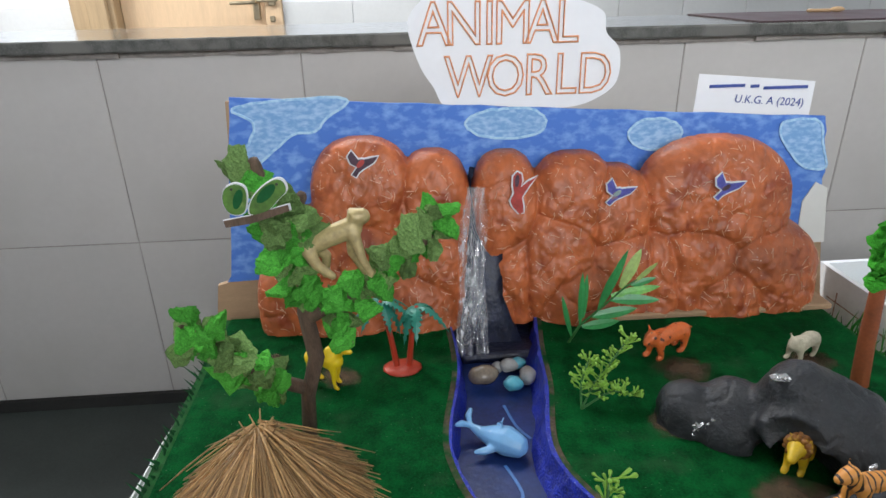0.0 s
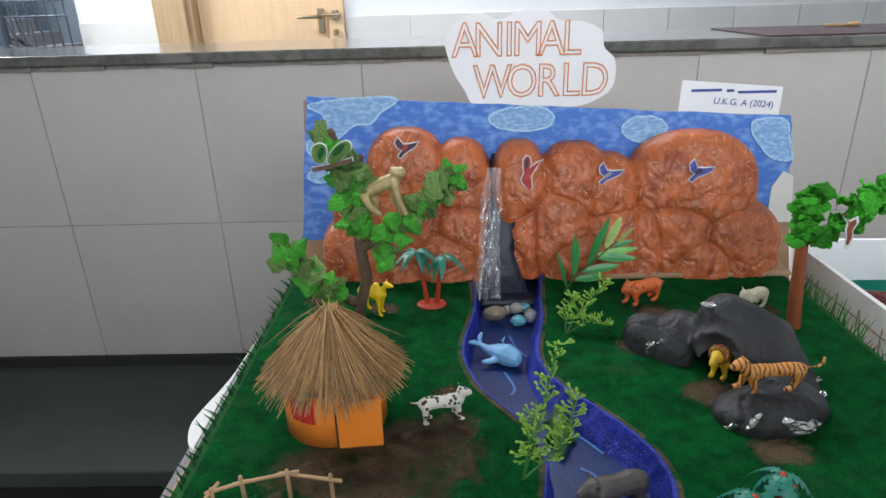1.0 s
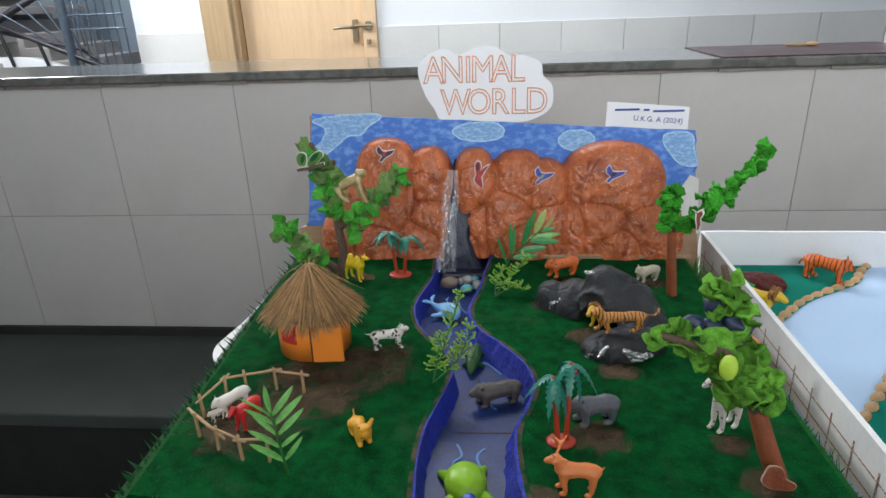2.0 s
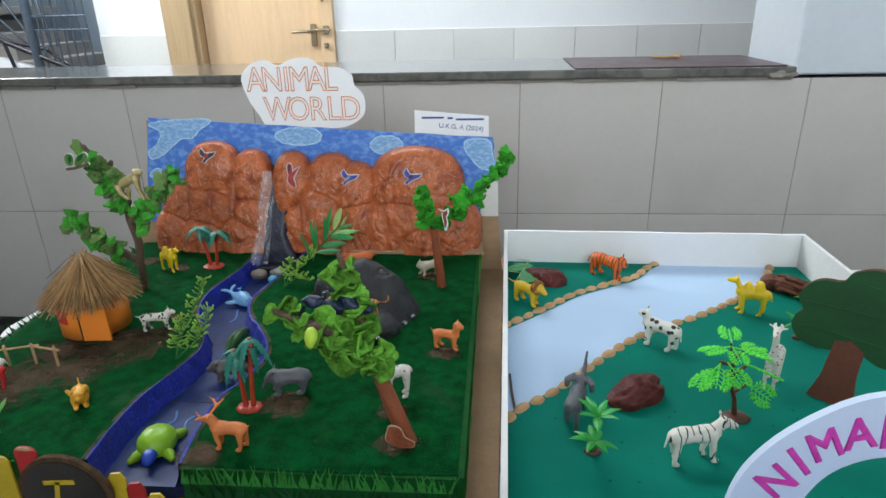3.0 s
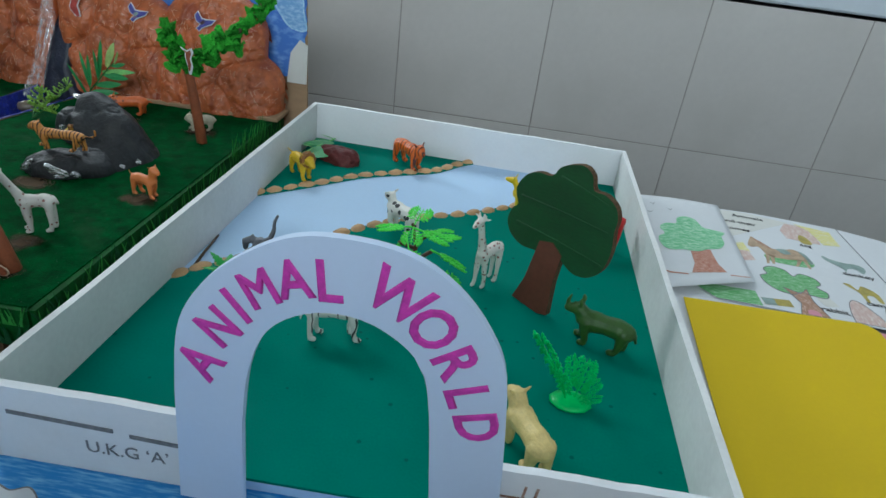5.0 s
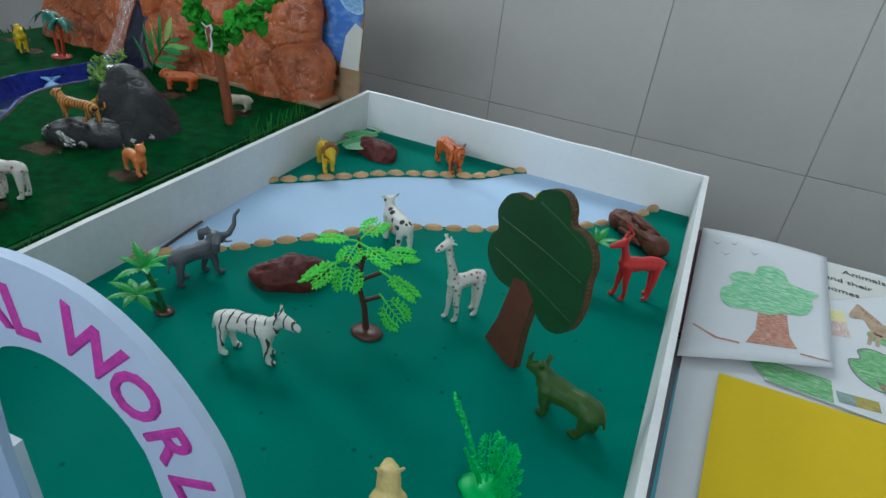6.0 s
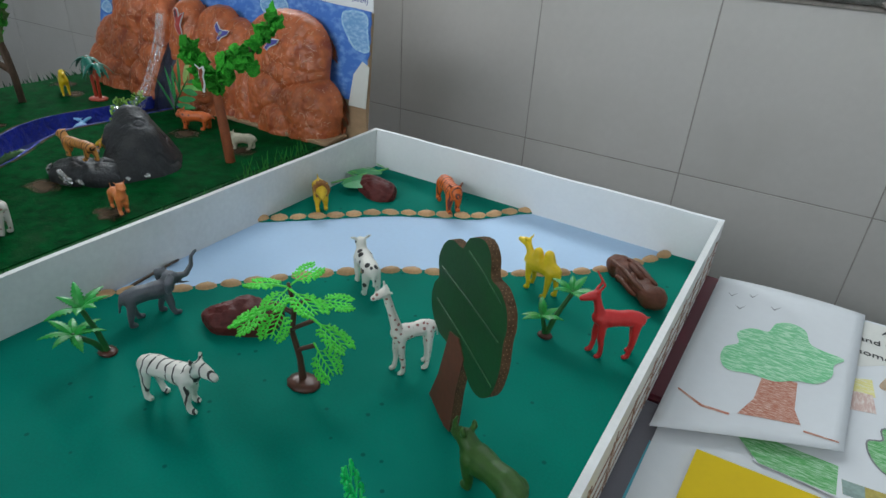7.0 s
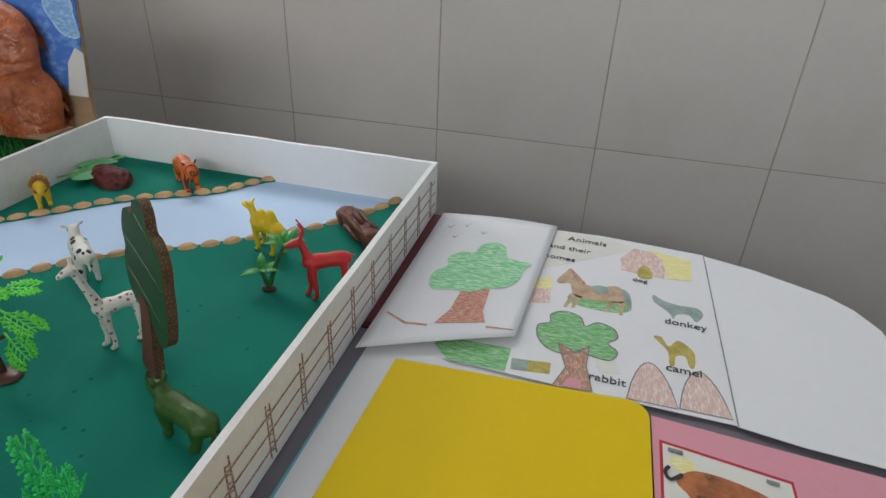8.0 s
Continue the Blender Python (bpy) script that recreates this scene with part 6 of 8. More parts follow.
part("stem", tube(bm_new(), [(*fern_at(u, v), r) for u, v, r in ((0, 0, 0.0012), (0.008, 0.018, 0.0012), (0.022, 0.032, 0.0011), (0.031, 0.042, 0.0010), (0.041, 0.053, 0.0009), (0.050, 0.060, 0.0007))], 6), "stem_green", fern, smooth=True)
for k, (u0, v0, u1, v1, hw, tone) in enumerate(((0.002, 0.006, -0.012, 0.053, 0.0022, "leaf_dk"), (0.008, 0.019, 0.005, 0.070, 0.0026, "leaf_dk"), (0.010, 0.025, 0.011, 0.065, 0.0024, "leaf_dk"), (0.022, 0.033, 0.030, 0.077, 0.0026, "leaf_dk"),
                                                (0.024, 0.037, 0.039, 0.089, 0.0034, "leaf_dk"), (0.038, 0.053, 0.052, 0.086, 0.0048, "leaf_pale"), (0.049, 0.058, 0.063, 0.078, 0.0020, "leaf_pale"), (0.046, 0.055, 0.066, 0.061, 0.0028, "leaf_dk"),
                                                (0.031, 0.046, 0.074, 0.050, 0.0038, "leaf_pl"), (0.031, 0.042, 0.070, 0.042, 0.0044, "leaf_dk"), (0.017, 0.026, 0.055, 0.032, 0.0046, "leaf_dk"), (0.010, 0.016, 0.044, 0.017, 0.0042, "leaf_dk"))):
    p0, p1 = fern_at(u0, v0), fern_at(u1, v1, 0.004 * (k % 3 - 1))
    ln = (p1 - p0).length
    d, out = (p1 - p0).normalized(), Vector((0.1 * (k % 3 - 1), -1, 0.35)).normalized()
    side = out.cross(d).normalized()
    turn = Matrix((d, side, d.cross(side))).transposed().to_4x4()
    placed("leaflet", blade(ln, hw, -0.06 + 0.05 * (k % 3), tone), fern, Matrix.Translation(p0) @ turn)
spray("plastic_frond", [[(-0.498, -0.955, GZ), (-0.499, -0.958, 0.775), (-0.499, -0.962, 0.800), (-0.500, -0.964, 0.815)]], "tall pale green plastic frond at the front edge", [LEAF_A, LEAF_C], 42, 0.95, 4)


def yellow_twig(stems, label, seed):
    """A plastic twig with little yellow-green buds in whorls."""
    g = random.Random(seed)
    t = thing("plastic_twig", stems[0][0], label, "plastic plant", "plastic plants")
    bm = bm_new()
    tube(bm, [(0, 0, 0, 0.0005), (0.010, 0, 0.001, 0.0006), (0.013, 0, 0.002, 0.0016)], 5)
    tube(bm, [(0.004, 0, 0, 0.0004), (0.010, 0.004, 0.002, 0.0013)], 5)
    bud = mesh_of("bud", bm, "yg_pl", True)
    for st in stems:
        pts = curve([Vector(p) for p in st], 8)
        part("stem", tube(bm_new(), [(*p, 0.0008) for p in pts[::3]] + [(*pts[-1], 0.0006)], 6), "stem_green", t, smooth=True)
        for i in range(5, len(pts)):
            for k in range(2):
                a = g.uniform(0, 6.28)
                aim = Vector((math.cos(a), math.sin(a), g.uniform(0.1, 0.9))).normalized()
                placed("bud", bud, t, Matrix.Translation(pts[i]) @ aim.to_track_quat("X", "Z").to_matrix().to_4x4() @ Matrix.Scale(g.uniform(0.5, 0.95), 4))
    return t


yellow_twig([[(-0.336, -0.640, GZ), (-0.325, -0.632, 0.765), (-0.312, -0.622, 0.772), (-0.298, -0.618, 0.790)], [(-0.336, -0.640, GZ), (-0.315, -0.640, 0.762), (-0.300, -0.640, 0.757)], [(-0.336, -0.64, GZ), (-0.335, -0.632, 0.765), (-0.328, -0.625, 0.780)]], "yellow-green plastic twig beside the river", 51)
yellow_twig([[(-0.396, -0.826, GZ), (-0.388, -0.818, 0.775), (-0.378, -0.800, 0.800), (-0.370, -0.785, 0.825)], [(-0.396, -0.826, GZ), (-0.376, -0.820, 0.765), (-0.366, -0.815, 0.780), (-0.360, -0.805, 0.795)], [(-0.396, -0.826, GZ), (-0.392, -0.82, 0.77), (-0.388, -0.81, 0.79)]], "tall yellow-green plastic twig on the river bank", 52)

# stones at the foot of the waterfall
for c, r, m_, lab in (((-0.3975, -0.573, BED + 0.011), (0.0125, 0.009, 0.0085), "peb_brown", "shiny brown pebble below the waterfall"), ((-0.374, -0.558, BED + 0.009), (0.008, 0.006, 0.006), "peb_grey", "smooth grey pebble below the waterfall"),
                      ((-0.374, -0.581, BED + 0.007), (0.008, 0.007, 0.006), "peb_blue", "turquoise pebble below the waterfall"), ((-0.3605, -0.573, BED + 0.008), (0.007, 0.009, 0.007), "peb_grey", "smooth grey pebble below the waterfall"),
                      ((-0.365, -0.553, BED + 0.007), (0.007, 0.006, 0.005), "peb_blue", "turquoise pebble below the waterfall"), ((-0.3835, -0.556, BED + 0.006), (0.005, 0.005, 0.005), "peb_grey", "small grey pebble below the waterfall")):
    bm = bm_new()
    blob(bm, c, r, 3, 0.18, r[0] * 900)
    solid("pebble", bm, m_, lab, "pebble", "pebbles", smooth=True)


# the clay cave and the rock in front of it
def clay(name, lumps, material, label, draped=(), voxel=0.0028, rough=0.16):
    """Pressed clay: lumps run together, over a skin drawn tight round the draped ones."""
    bm = bm_new()
    if draped:
        skin = bm_new()
        for c, r in draped:
            blob(skin, c, r, 3)
        hull = bmesh.ops.convex_hull(skin, input=skin.verts[:])
        bmesh.ops.delete(skin, geom=list({e for e in hull["geom_interior"] + hull["geom_unused"] if isinstance(e, bmesh.types.BMVert)}), context="VERTS")
        tight = bpy.data.meshes.new("skin")
        skin.to_mesh(tight)
        skin.free()
        bm.from_mesh(tight)
        bpy.data.meshes.remove(tight)
    for c, r in lumps:
        blob(bm, c, r, 3, rough, c[0] * 50)
    ob = solid(name, bm, material, label, "clay rock", smooth=True)
    rm = ob.modifiers.new("joined", "REMESH")
    rm.mode, rm.voxel_size, rm.use_smooth_shade = "VOXEL", voxel, True
    sm = ob.modifiers.new("soft", "SMOOTH")
    sm.iterations = 3
    return ob


cave = clay("clay_cave", [((-0.240, -0.668, 0.748), (0.030, 0.030, 0.036)), ((-0.268, -0.657, 0.746), (0.021, 0.024, 0.034)), ((-0.218, -0.706, 0.774), (0.028, 0.024, 0.019))],
            "clayrock", "dark grey clay cave with a hollow front",
            [((-0.214, -0.690, 0.791), (0.021, 0.020, 0.021)), ((-0.206, -0.680, 0.746), (0.040, 0.034, 0.020)), ((-0.176, -0.702, 0.744), (0.035, 0.036, 0.018)), ((-0.180, -0.738, 0.744), (0.028, 0.020, 0.016)), ((-0.188, -0.700, 0.776), (0.026, 0.024, 0.022))], rough=0.08)
cut_bm = bm_new()
blob(cut_bm, (-0.250, -0.734, 0.782), (0.032, 0.030, 0.024), 3)
blob(cut_bm, (-0.224, -0.720, 0.748), (0.024, 0.036, 0.027), 3)
cutter = mesh_of("cave_hollow", cut_bm, "clayrock", True)
cob = new("cave_hollow", cutter)
bo = cave.modifiers.new("hollow", "BOOLEAN")
bo.operation, bo.object, bo.solver = "DIFFERENCE", cob, "EXACT"
bo.use_self = True
rm2 = cave.modifiers.new("skin", "REMESH")
rm2.mode, rm2.voxel_size = "VOXEL", 0.0016
sm2 = cave.modifiers.new("worn", "SMOOTH")
sm2.iterations = 4
dg = bpy.context.evaluated_depsgraph_get()
hollowed = bpy.data.meshes.new_from_object(cave.evaluated_get(dg))
cave.modifiers.clear()
cave.data = hollowed
bpy.data.objects.remove(cob)


def weathered(me, deep=0.0017):
    """Pressed clay: shallow finger dents, creases and cracks."""
    normals = [v.normal.copy() for v in me.vertices]
    for v, nv in zip(me.vertices, normals):
        p = v.co.copy()
        crack = max(0.0, 0.05 - abs(noise.noise(p * 30 + Vector((2, 8, 5))))) / 0.05
        fine = noise.noise(p * 260) * 0.35 + noise.noise(Vector((p.x * 120, p.y * 120, p.z * 45))) * 0.9
        v.co = p + nv * (deep * fine - 1.5 * deep * crack + 1.3 * deep * noise.noise(p * 42))
    for p in me.polygons:
        p.use_smooth = True


weathered(cave.data, 0.0009)
rock = clay("clay_rock", [((-0.212, -0.765, 0.750), (0.034, 0.026, 0.020)), ((-0.190, -0.754, 0.750), (0.030, 0.026, 0.020))], "clayrock", "low dark grey clay rock under the toy tiger", voxel=0.0018)
rock_mesh = bpy.data.meshes.new_from_object(rock.evaluated_get(bpy.context.evaluated_depsgraph_get()))
rock.modifiers.clear()
rock.data = rock_mesh
weathered(rock.data)
for owner, c, r, tilt in ((cave, (-0.224, -0.693, 0.8035), (0.013, 0.0030, 0.0022), 0.15), (cave, (-0.262, -0.680, 0.760), (0.0035, 0.002, 0.006), 0.5), (cave, (-0.270, -0.678, 0.757), (0.003, 0.002, 0.005), 0.3),
                          (cave, (-0.160, -0.714, 0.757), (0.004, 0.003, 0.004), 0.0), (rock, (-0.202, -0.7870, 0.757), (0.014, 0.0025, 0.006), 0.1), (rock, (-0.229, -0.785, 0.759), (0.003, 0.0022, 0.007), 0.5), (rock, (-0.240, -0.779, 0.752), (0.006, 0.002, 0.003), -0.5),
                          (rock, (-0.183, -0.780, 0.753), (0.006, 0.002, 0.003), 0.2), (rock, (-0.1685, -0.766, 0.753), (0.003, 0.002, 0.004), 0.0), (cave, (-0.196, -0.754, 0.764), (0.004, 0.0025, 0.005), 0.4), (cave, (-0.203, -0.744, 0.774), (0.003, 0.002, 0.005), 0.3),
                          (cave, (-0.1575, -0.743, 0.752), (0.004, 0.002, 0.002), 0.1), (cave, (-0.1500, -0.724, 0.752), (0.003, 0.002, 0.002), 0.1)):
    bm = bm_new()
    blob(bm, c, r, 3, 0.5, c[0] * 90, Matrix.Rotation(tilt, 4, "Y"))
    for v in bm.verts:
        v.co += Vector([0.0022 * noise.noise(v.co * 380 + Vector((k * 5, 1, 2))) for k in range(3)])
    part("tape_strip", bm, "tapefoil", owner, "crinkled shiny clear tape")


# ---- the pen ----
pen = thing("stick_fence", (-0.56, -0.87, GZ), "small pen fence of peeled sticks", "fence")
posts = [(-0.517, -0.846), (-0.545, -0.842), (-0.572, -0.847), (-0.588, -0.857), (-0.597, -0.886), (-0.590, -0.912), (-0.566, -0.928), (-0.541, -0.939), (-0.518, -0.940)]
g = random.Random(9)
for px, py in posts:
    part("post", tube(bm_new(), [(px, py, GZ - 0.002, 0.0016), (px + g.uniform(-0.001, 0.001), py, GZ + 0.024, 0.0015)], 6), "stick", pen, smooth=True)
for (a, b) in zip(posts, posts[1:]):
    if (a, b) == (posts[4], posts[5]):
        continue
    A, B = Vector((*a, GZ + 0.021)), Vector((*b, GZ + 0.021))
    d = (B - A) * 0.22
    off = Vector((g.uniform(-0.001, 0.001), g.uniform(-0.001, 0.001), g.uniform(-0.002, 0.003)))
    part("rail", tube(bm_new(), [(*(A - d + off), 0.0013), (*(B + d * 0.8 - off), 0.0012)], 6), "stick", pen, smooth=True)
part("rail", tube(bm_new(), [(-0.600, -0.903, GZ + 0.022, 0.0013), (-0.556, -0.934, GZ + 0.017, 0.0013)], 6), "stick", pen, smooth=True)

# painted sticks and a round board at the front edge
YS = -1.017
for x, top, m_, lab in ((-0.483, 0.779, "s_red", "red"), (-0.462, 0.776, "s_blue", "violet-blue"), (-0.443, 0.777, "s_yellow", "yellow"), (-0.417, 0.787, "s_red", "red"), (-0.508, 0.764, "s_green", "green"), (-0.534, 0.755, "s_yellow", "yellow")):
    st = thing("craft_stick", (x, YS, 0.700), f"flat {lab} craft stick standing at the model's edge", "craft stick", "craft sticks")
    hw = 0.0092
    pts = [(x - hw, 0.7008)] + [(x + hw * math.copysign(abs(math.cos(a)) ** 0.7, math.cos(a)), top - hw * 0.75 + hw * 0.75 * math.sin(a)) for a in [math.pi - q * math.pi / 10 for q in range(11)]] + [(x + hw, 0.7008)]
    part("stick", prism(bm_new(), pts, YS - 0.0009, YS + 0.0009, "y"), m_, st)
    part("bare_tip", prism(bm_new(), [(x - hw * 0.8, top - 0.0022), (x - hw * 0.4, top - 0.0002), (x + hw * 0.4, top), (x + hw * 0.8, top - 0.0022), (x + hw * 0.3, top - 0.0032), (x - hw * 0.3, top - 0.003)], YS - 0.0014, YS - 0.0008, "y"), "stick", st, "bare wooden tip")
gate = thing("round_signboard", (-0.388, YS, 0.700), "round black board with brown rim and yellow strokes", "signboard")
cx, cz, rr = -0.388, 0.7455, 0.034
rim_line = [(cx + rr * 1.12 * math.cos(a) * (1 + 0.02 * math.sin(5 * a)), max(0.7006, cz + rr * 1.12 * math.sin(a))) for a in [q * math.pi / 20 for q in range(40)]]
part("rim", prism(bm_new(), rim_line, YS - 0.0065, YS - 0.0025, "y"), "card_dark", gate)
part("face", prism(bm_new(), [(cx + rr * math.cos(a), max(0.7008, cz + rr * math.sin(a))) for a in [q * math.pi / 20 for q in range(40)]], YS - 0.0080, YS - 0.0065, "y"), "sign_black", gate)
for ln in ([(cx - 0.014, cz + 0.014), (cx + 0.012, cz + 0.016)], [(cx - 0.002, cz + 0.016), (cx - 0.008, cz - 0.010)], [(cx - 0.022, cz - 0.004), (cx - 0.006, cz - 0.012)]):
    part("stroke", stroke(ln, 0.004, YS - 0.0087, "y", 0.0007), "s_yellow", gate)
for x, top, m_ in ((-0.3470, 0.7650, "s_yellow"), (-0.3330, 0.7560, "s_red"), (-0.3180, 0.7460, "s_yellow")):
    st = thing("craft_stick", (x, YS, 0.700), "short painted craft stick beside the river mouth", "craft stick", "craft sticks")
    part("stick", prism(bm_new(), [(x - 0.0075, 0.701), (x - 0.0075, top - 0.006), (x - 0.004, top - 0.001), (x + 0.004, top), (x + 0.0075, top - 0.006), (x + 0.0075, 0.701)], YS - 0.0009, YS + 0.0009, "y"), m_, st)

# ---- toys of the forest model ----
def camel(material, label, place, turn, size):
    L, n1, h1 = quadruped(0.024, 0.024, 0.0072, 0.0022, neck=(0.30, 0.48), neck_r=0.42, head=(0.32, 0.02), head_r=0.5, tail=(-0.1, -0.35), thigh=1.7)
    L += [[(-0.006, 0, 0.028, 0.006), (-0.005, 0, 0.036, 0.0042)], [(0.006, 0, 0.028, 0.0058), (0.006, 0, 0.034, 0.004)]]
    return figure("toy_camel", L, material, label, place, turn, size)


camel("t_yellow", "yellow plastic toy camel beside the tree", (-0.522, -0.590, GZ), -26, 0.92)
L, n1, h1 = quadruped(0.034, 0.021, 0.0070, 0.0026, neck=(0.10, 0.20), neck_r=0.62, head=(0.24, 0.06), head_r=0.72, tail=(-0.25, 0.05))
figure("toy_dog", L, "t_spot_fine", "white toy dog with black spots near the hut", (-0.450, -0.763, GZ), 12, 0.78)
L, n1, h1 = quadruped(0.034, 0.018, 0.0080, 0.0030, neck=(0.10, 0.06), neck_r=0.75, head=(0.18, 0.10), head_r=0.8, tail=(-0.2, -0.1))
figure("toy_leopard", L, "t_orange_d", "orange spotted toy leopard near the hills", (-0.247, -0.576, GZ), 205, 0.95)
def lion(label, place, turn, size):
    """A walking lion with a ring of brown mane round its face."""
    L, n1, h1 = quadruped(0.026, 0.018, 0.0062, 0.0026, neck=(0.14, 0.16), neck_r=0.9, head=(0.28, 0.05), head_r=0.98, tail=(-0.5, 0.05))
    L.append([(h1.x, 0, h1.z - 0.001, 0.0036), (h1.x + 0.003, 0, h1.z - 0.002, 0.0030)])
    ob = figure("toy_lion", L, "t_lion", label, place, turn, size)
    bm = bm_new()
    g = random.Random(17)
    for k in range(26):
        a = k * 2 * math.pi / 13
        back = 0.0 if k < 13 else -0.004
        c = Vector((n1.x + 0.001 + back, 0.0058 * math.sin(a), n1.z + 0.0002 + 0.0060 * math.cos(a))) * size
        blob(bm, c, (0.0024 * size, 0.0025 * size, 0.0025 * size), 2, 0.5, k)
    part("mane", bm, "t_mane", ob, "shaggy brown mane", True, True)
    return ob


lion("yellow toy lion with brown mane before the cave", (-0.216, -0.706, GZ), 222, 1.0)
L, n1, h1 = quadruped(0.042, 0.0172, 0.0058, 0.0027, neck=(0.12, 0.14), neck_r=0.86, head=(0.16, 0.05), head_r=0.92, tail=(-0.26, -0.02), step=0.2)
L.append([(-0.0335, 0, 0.0185, 0.0013), (-0.038, 0, 0.021, 0.0013), (-0.038, 0, 0.026, 0.0014)])
figure("toy_tiger", L, "t_tiger", "striped toy tiger standing on the clay rock", (-0.208, -0.760, 0.7690), 184, 0.96)
L, n1, h1 = quadruped(0.022, 0.0175, 0.0056, 0.0024, neck=(0.14, 0.50), neck_r=0.78, head=(0.22, 0.05), head_r=0.88, tail=(-0.18, 0.2))
figure("toy_pup", L, "t_orange", "orange toy dog on the grass", (-0.104, -0.790, GZ), -14, 0.98)
L, n1, h1 = quadruped(0.021, 0.030, 0.0066, 0.0027, neck=(0.62, 1.12), neck_r=0.54, head=(0.36, 0.14), head_r=0.56, tail=(-0.12, -0.25), step=0.1)
L += [[(n1.x, 0.002, n1.z + 0.002, 0.0008), (n1.x, 0.0025, n1.z + 0.006, 0.0009)], [(n1.x, -0.002, n1.z + 0.002, 0.0008), (n1.x, -0.0025, n1.z + 0.006, 0.0009)]]
figure("toy_giraffe", L, "t_giraffe", "cream toy giraffe with faint spots under the felt tree", (-0.144, -0.884, GZ), 206, 0.95)
L, n1, h1 = quadruped(0.028, 0.016, 0.0078, 0.0026, neck=(0.10, 0.10), neck_r=0.7, head=(0.15, 0.10), head_r=0.7, tail=(-0.1, -0.1))
figure("toy_lamb", L, "t_wool", "beige woolly toy sheep behind the leaning tree", (-0.142, -0.592, GZ), 205, 0.85)
L, n1, h1 = quadruped(0.030, 0.026, 0.0078, 0.0030, neck=(0.18, 0.32), neck_r=0.7, head=(0.30, 0.08), head_r=0.62, tail=(-0.12, 0.12), step=0.1)
for s in (1, -1):
    L += [[(n1.x, s * 0.003, n1.z + 0.004, 0.0014), (n1.x - 0.004, s * 0.010, n1.z + 0.009, 0.0022), (n1.x + 0.004, s * 0.018, n1.z + 0.011, 0.0016)], [(n1.x - 0.004, s * 0.010, n1.z + 0.009, 0.0016), (n1.x - 0.009, s * 0.017, n1.z + 0.013, 0.0012)], [(n1.x, s * 0.014, n1.z + 0.010, 0.0013), (n1.x + 0.005, s * 0.014, n1.z + 0.017, 0.001)]]
figure("toy_moose", L, "t_orange", "orange toy moose with broad antlers", (-0.276, -0.964, GZ), 176, 0.80)
L, n1, h1 = quadruped(0.032, 0.020, 0.0100, 0.0038, neck=(0.08, 0.06), neck_r=0.75, head=(0.22, 0.14), head_r=0.75, tail=(-0.1, -0.2), step=0.08)
L += [[(h1.x, 0, h1.z, 0.0026), (h1.x + 0.006, 0, h1.z - 0.010, 0.002), (h1.x + 0.004, 0, h1.z - 0.015, 0.0015)], [(n1.x - 0.002, 0.007, n1.z, 0.004), (n1.x - 0.004, 0.010, n1.z - 0.004, 0.003)], [(n1.x - 0.002, -0.007, n1.z, 0.004), (n1.x - 0.004, -0.010, n1.z - 0.004, 0.003)]]
figure("toy_elephant", L, "t_grey", "small grey toy elephant beside the river", (-0.250, -0.880, GZ), 192, 0.86)
L, n1, h1 = quadruped(0.034, 0.014, 0.0088, 0.0034, neck=(0.08, 0.02), neck_r=0.85, head=(0.22, 0.06), head_r=0.72, tail=(-0.06, -0.1), step=0.06)
figure("toy_hippo", L, "t_greyb", "grey-brown toy hippo standing in the river", (-0.333, -0.822, BED), 198, 1.0)
bm = bm_new()
cr = [[(-0.026, 0, 0.006, 0.003), (-0.012, 0, 0.009, 0.008), (0.006, 0, 0.010, 0.0095), (0.020, 0, 0.009, 0.007), (0.032, 0, 0.007, 0.0042)]] + [[(x, s * 0.006, 0.007, 0.003), (x + 0.003, s * 0.012, 0.002, 0.0024)] for x in (-0.008, 0.014) for s in (1, -1)] + [[(x, 0, 0.016, 0.002), (x - 0.002, 0, 0.0195, 0.001)] for x in (-0.010, -0.004, 0.002, 0.008)]
figure("toy_crocodile", cr, "t_dkgreen", "deep green toy crocodile in the river", (-0.359, -0.756, BED), 84, 0.9)
wh = [[(-0.024, 0, 0.012, 0.0024), (-0.014, 0, 0.009, 0.0052), (-0.002, 0, 0.0095, 0.0100), (0.010, 0, 0.0105, 0.0125), (0.019, 0, 0.0095, 0.0105)], [(-0.024, 0, 0.012, 0.0024), (-0.029, 0.006, 0.016, 0.0030), (-0.030, 0.012, 0.018, 0.0020)], [(-0.024, 0, 0.012, 0.0024), (-0.029, -0.006, 0.016, 0.0030), (-0.030, -0.012, 0.018, 0.0020)],
      [(0.004, 0.009, 0.007, 0.0034), (-0.002, 0.016, 0.006, 0.0034), (-0.007, 0.020, 0.006, 0.0022)], [(0.004, -0.009, 0.007, 0.0034), (-0.002, -0.016, 0.006, 0.0034), (-0.007, -0.020, 0.006, 0.0022)], [(0.006, 0, 0.021, 0.0012), (0.005, 0, 0.0275, 0.0010)], [(0.006, 0, 0.0265, 0.0010), (0.005, 0.004, 0.029, 0.0009)], [(0.006, 0, 0.0265, 0.0010), (0.005, -0.004, 0.029, 0.0009)]]
figure("toy_whale", wh, "t_blue", "sky blue toy whale lying in the river", (-0.399, -0.646, BED + 0.001), -36, 0.86)
turtle = thing("toy_turtle", pose(-0.360, -0.940, BED, 0, 0, -80) @ Matrix.Scale(0.88, 4), "lime green toy turtle with a blue head", "toy turtle", "toy animals")
bm = bm_new()
blob(bm, (0, 0, 0.010), (0.0215, 0.0195, 0.0150), 4)
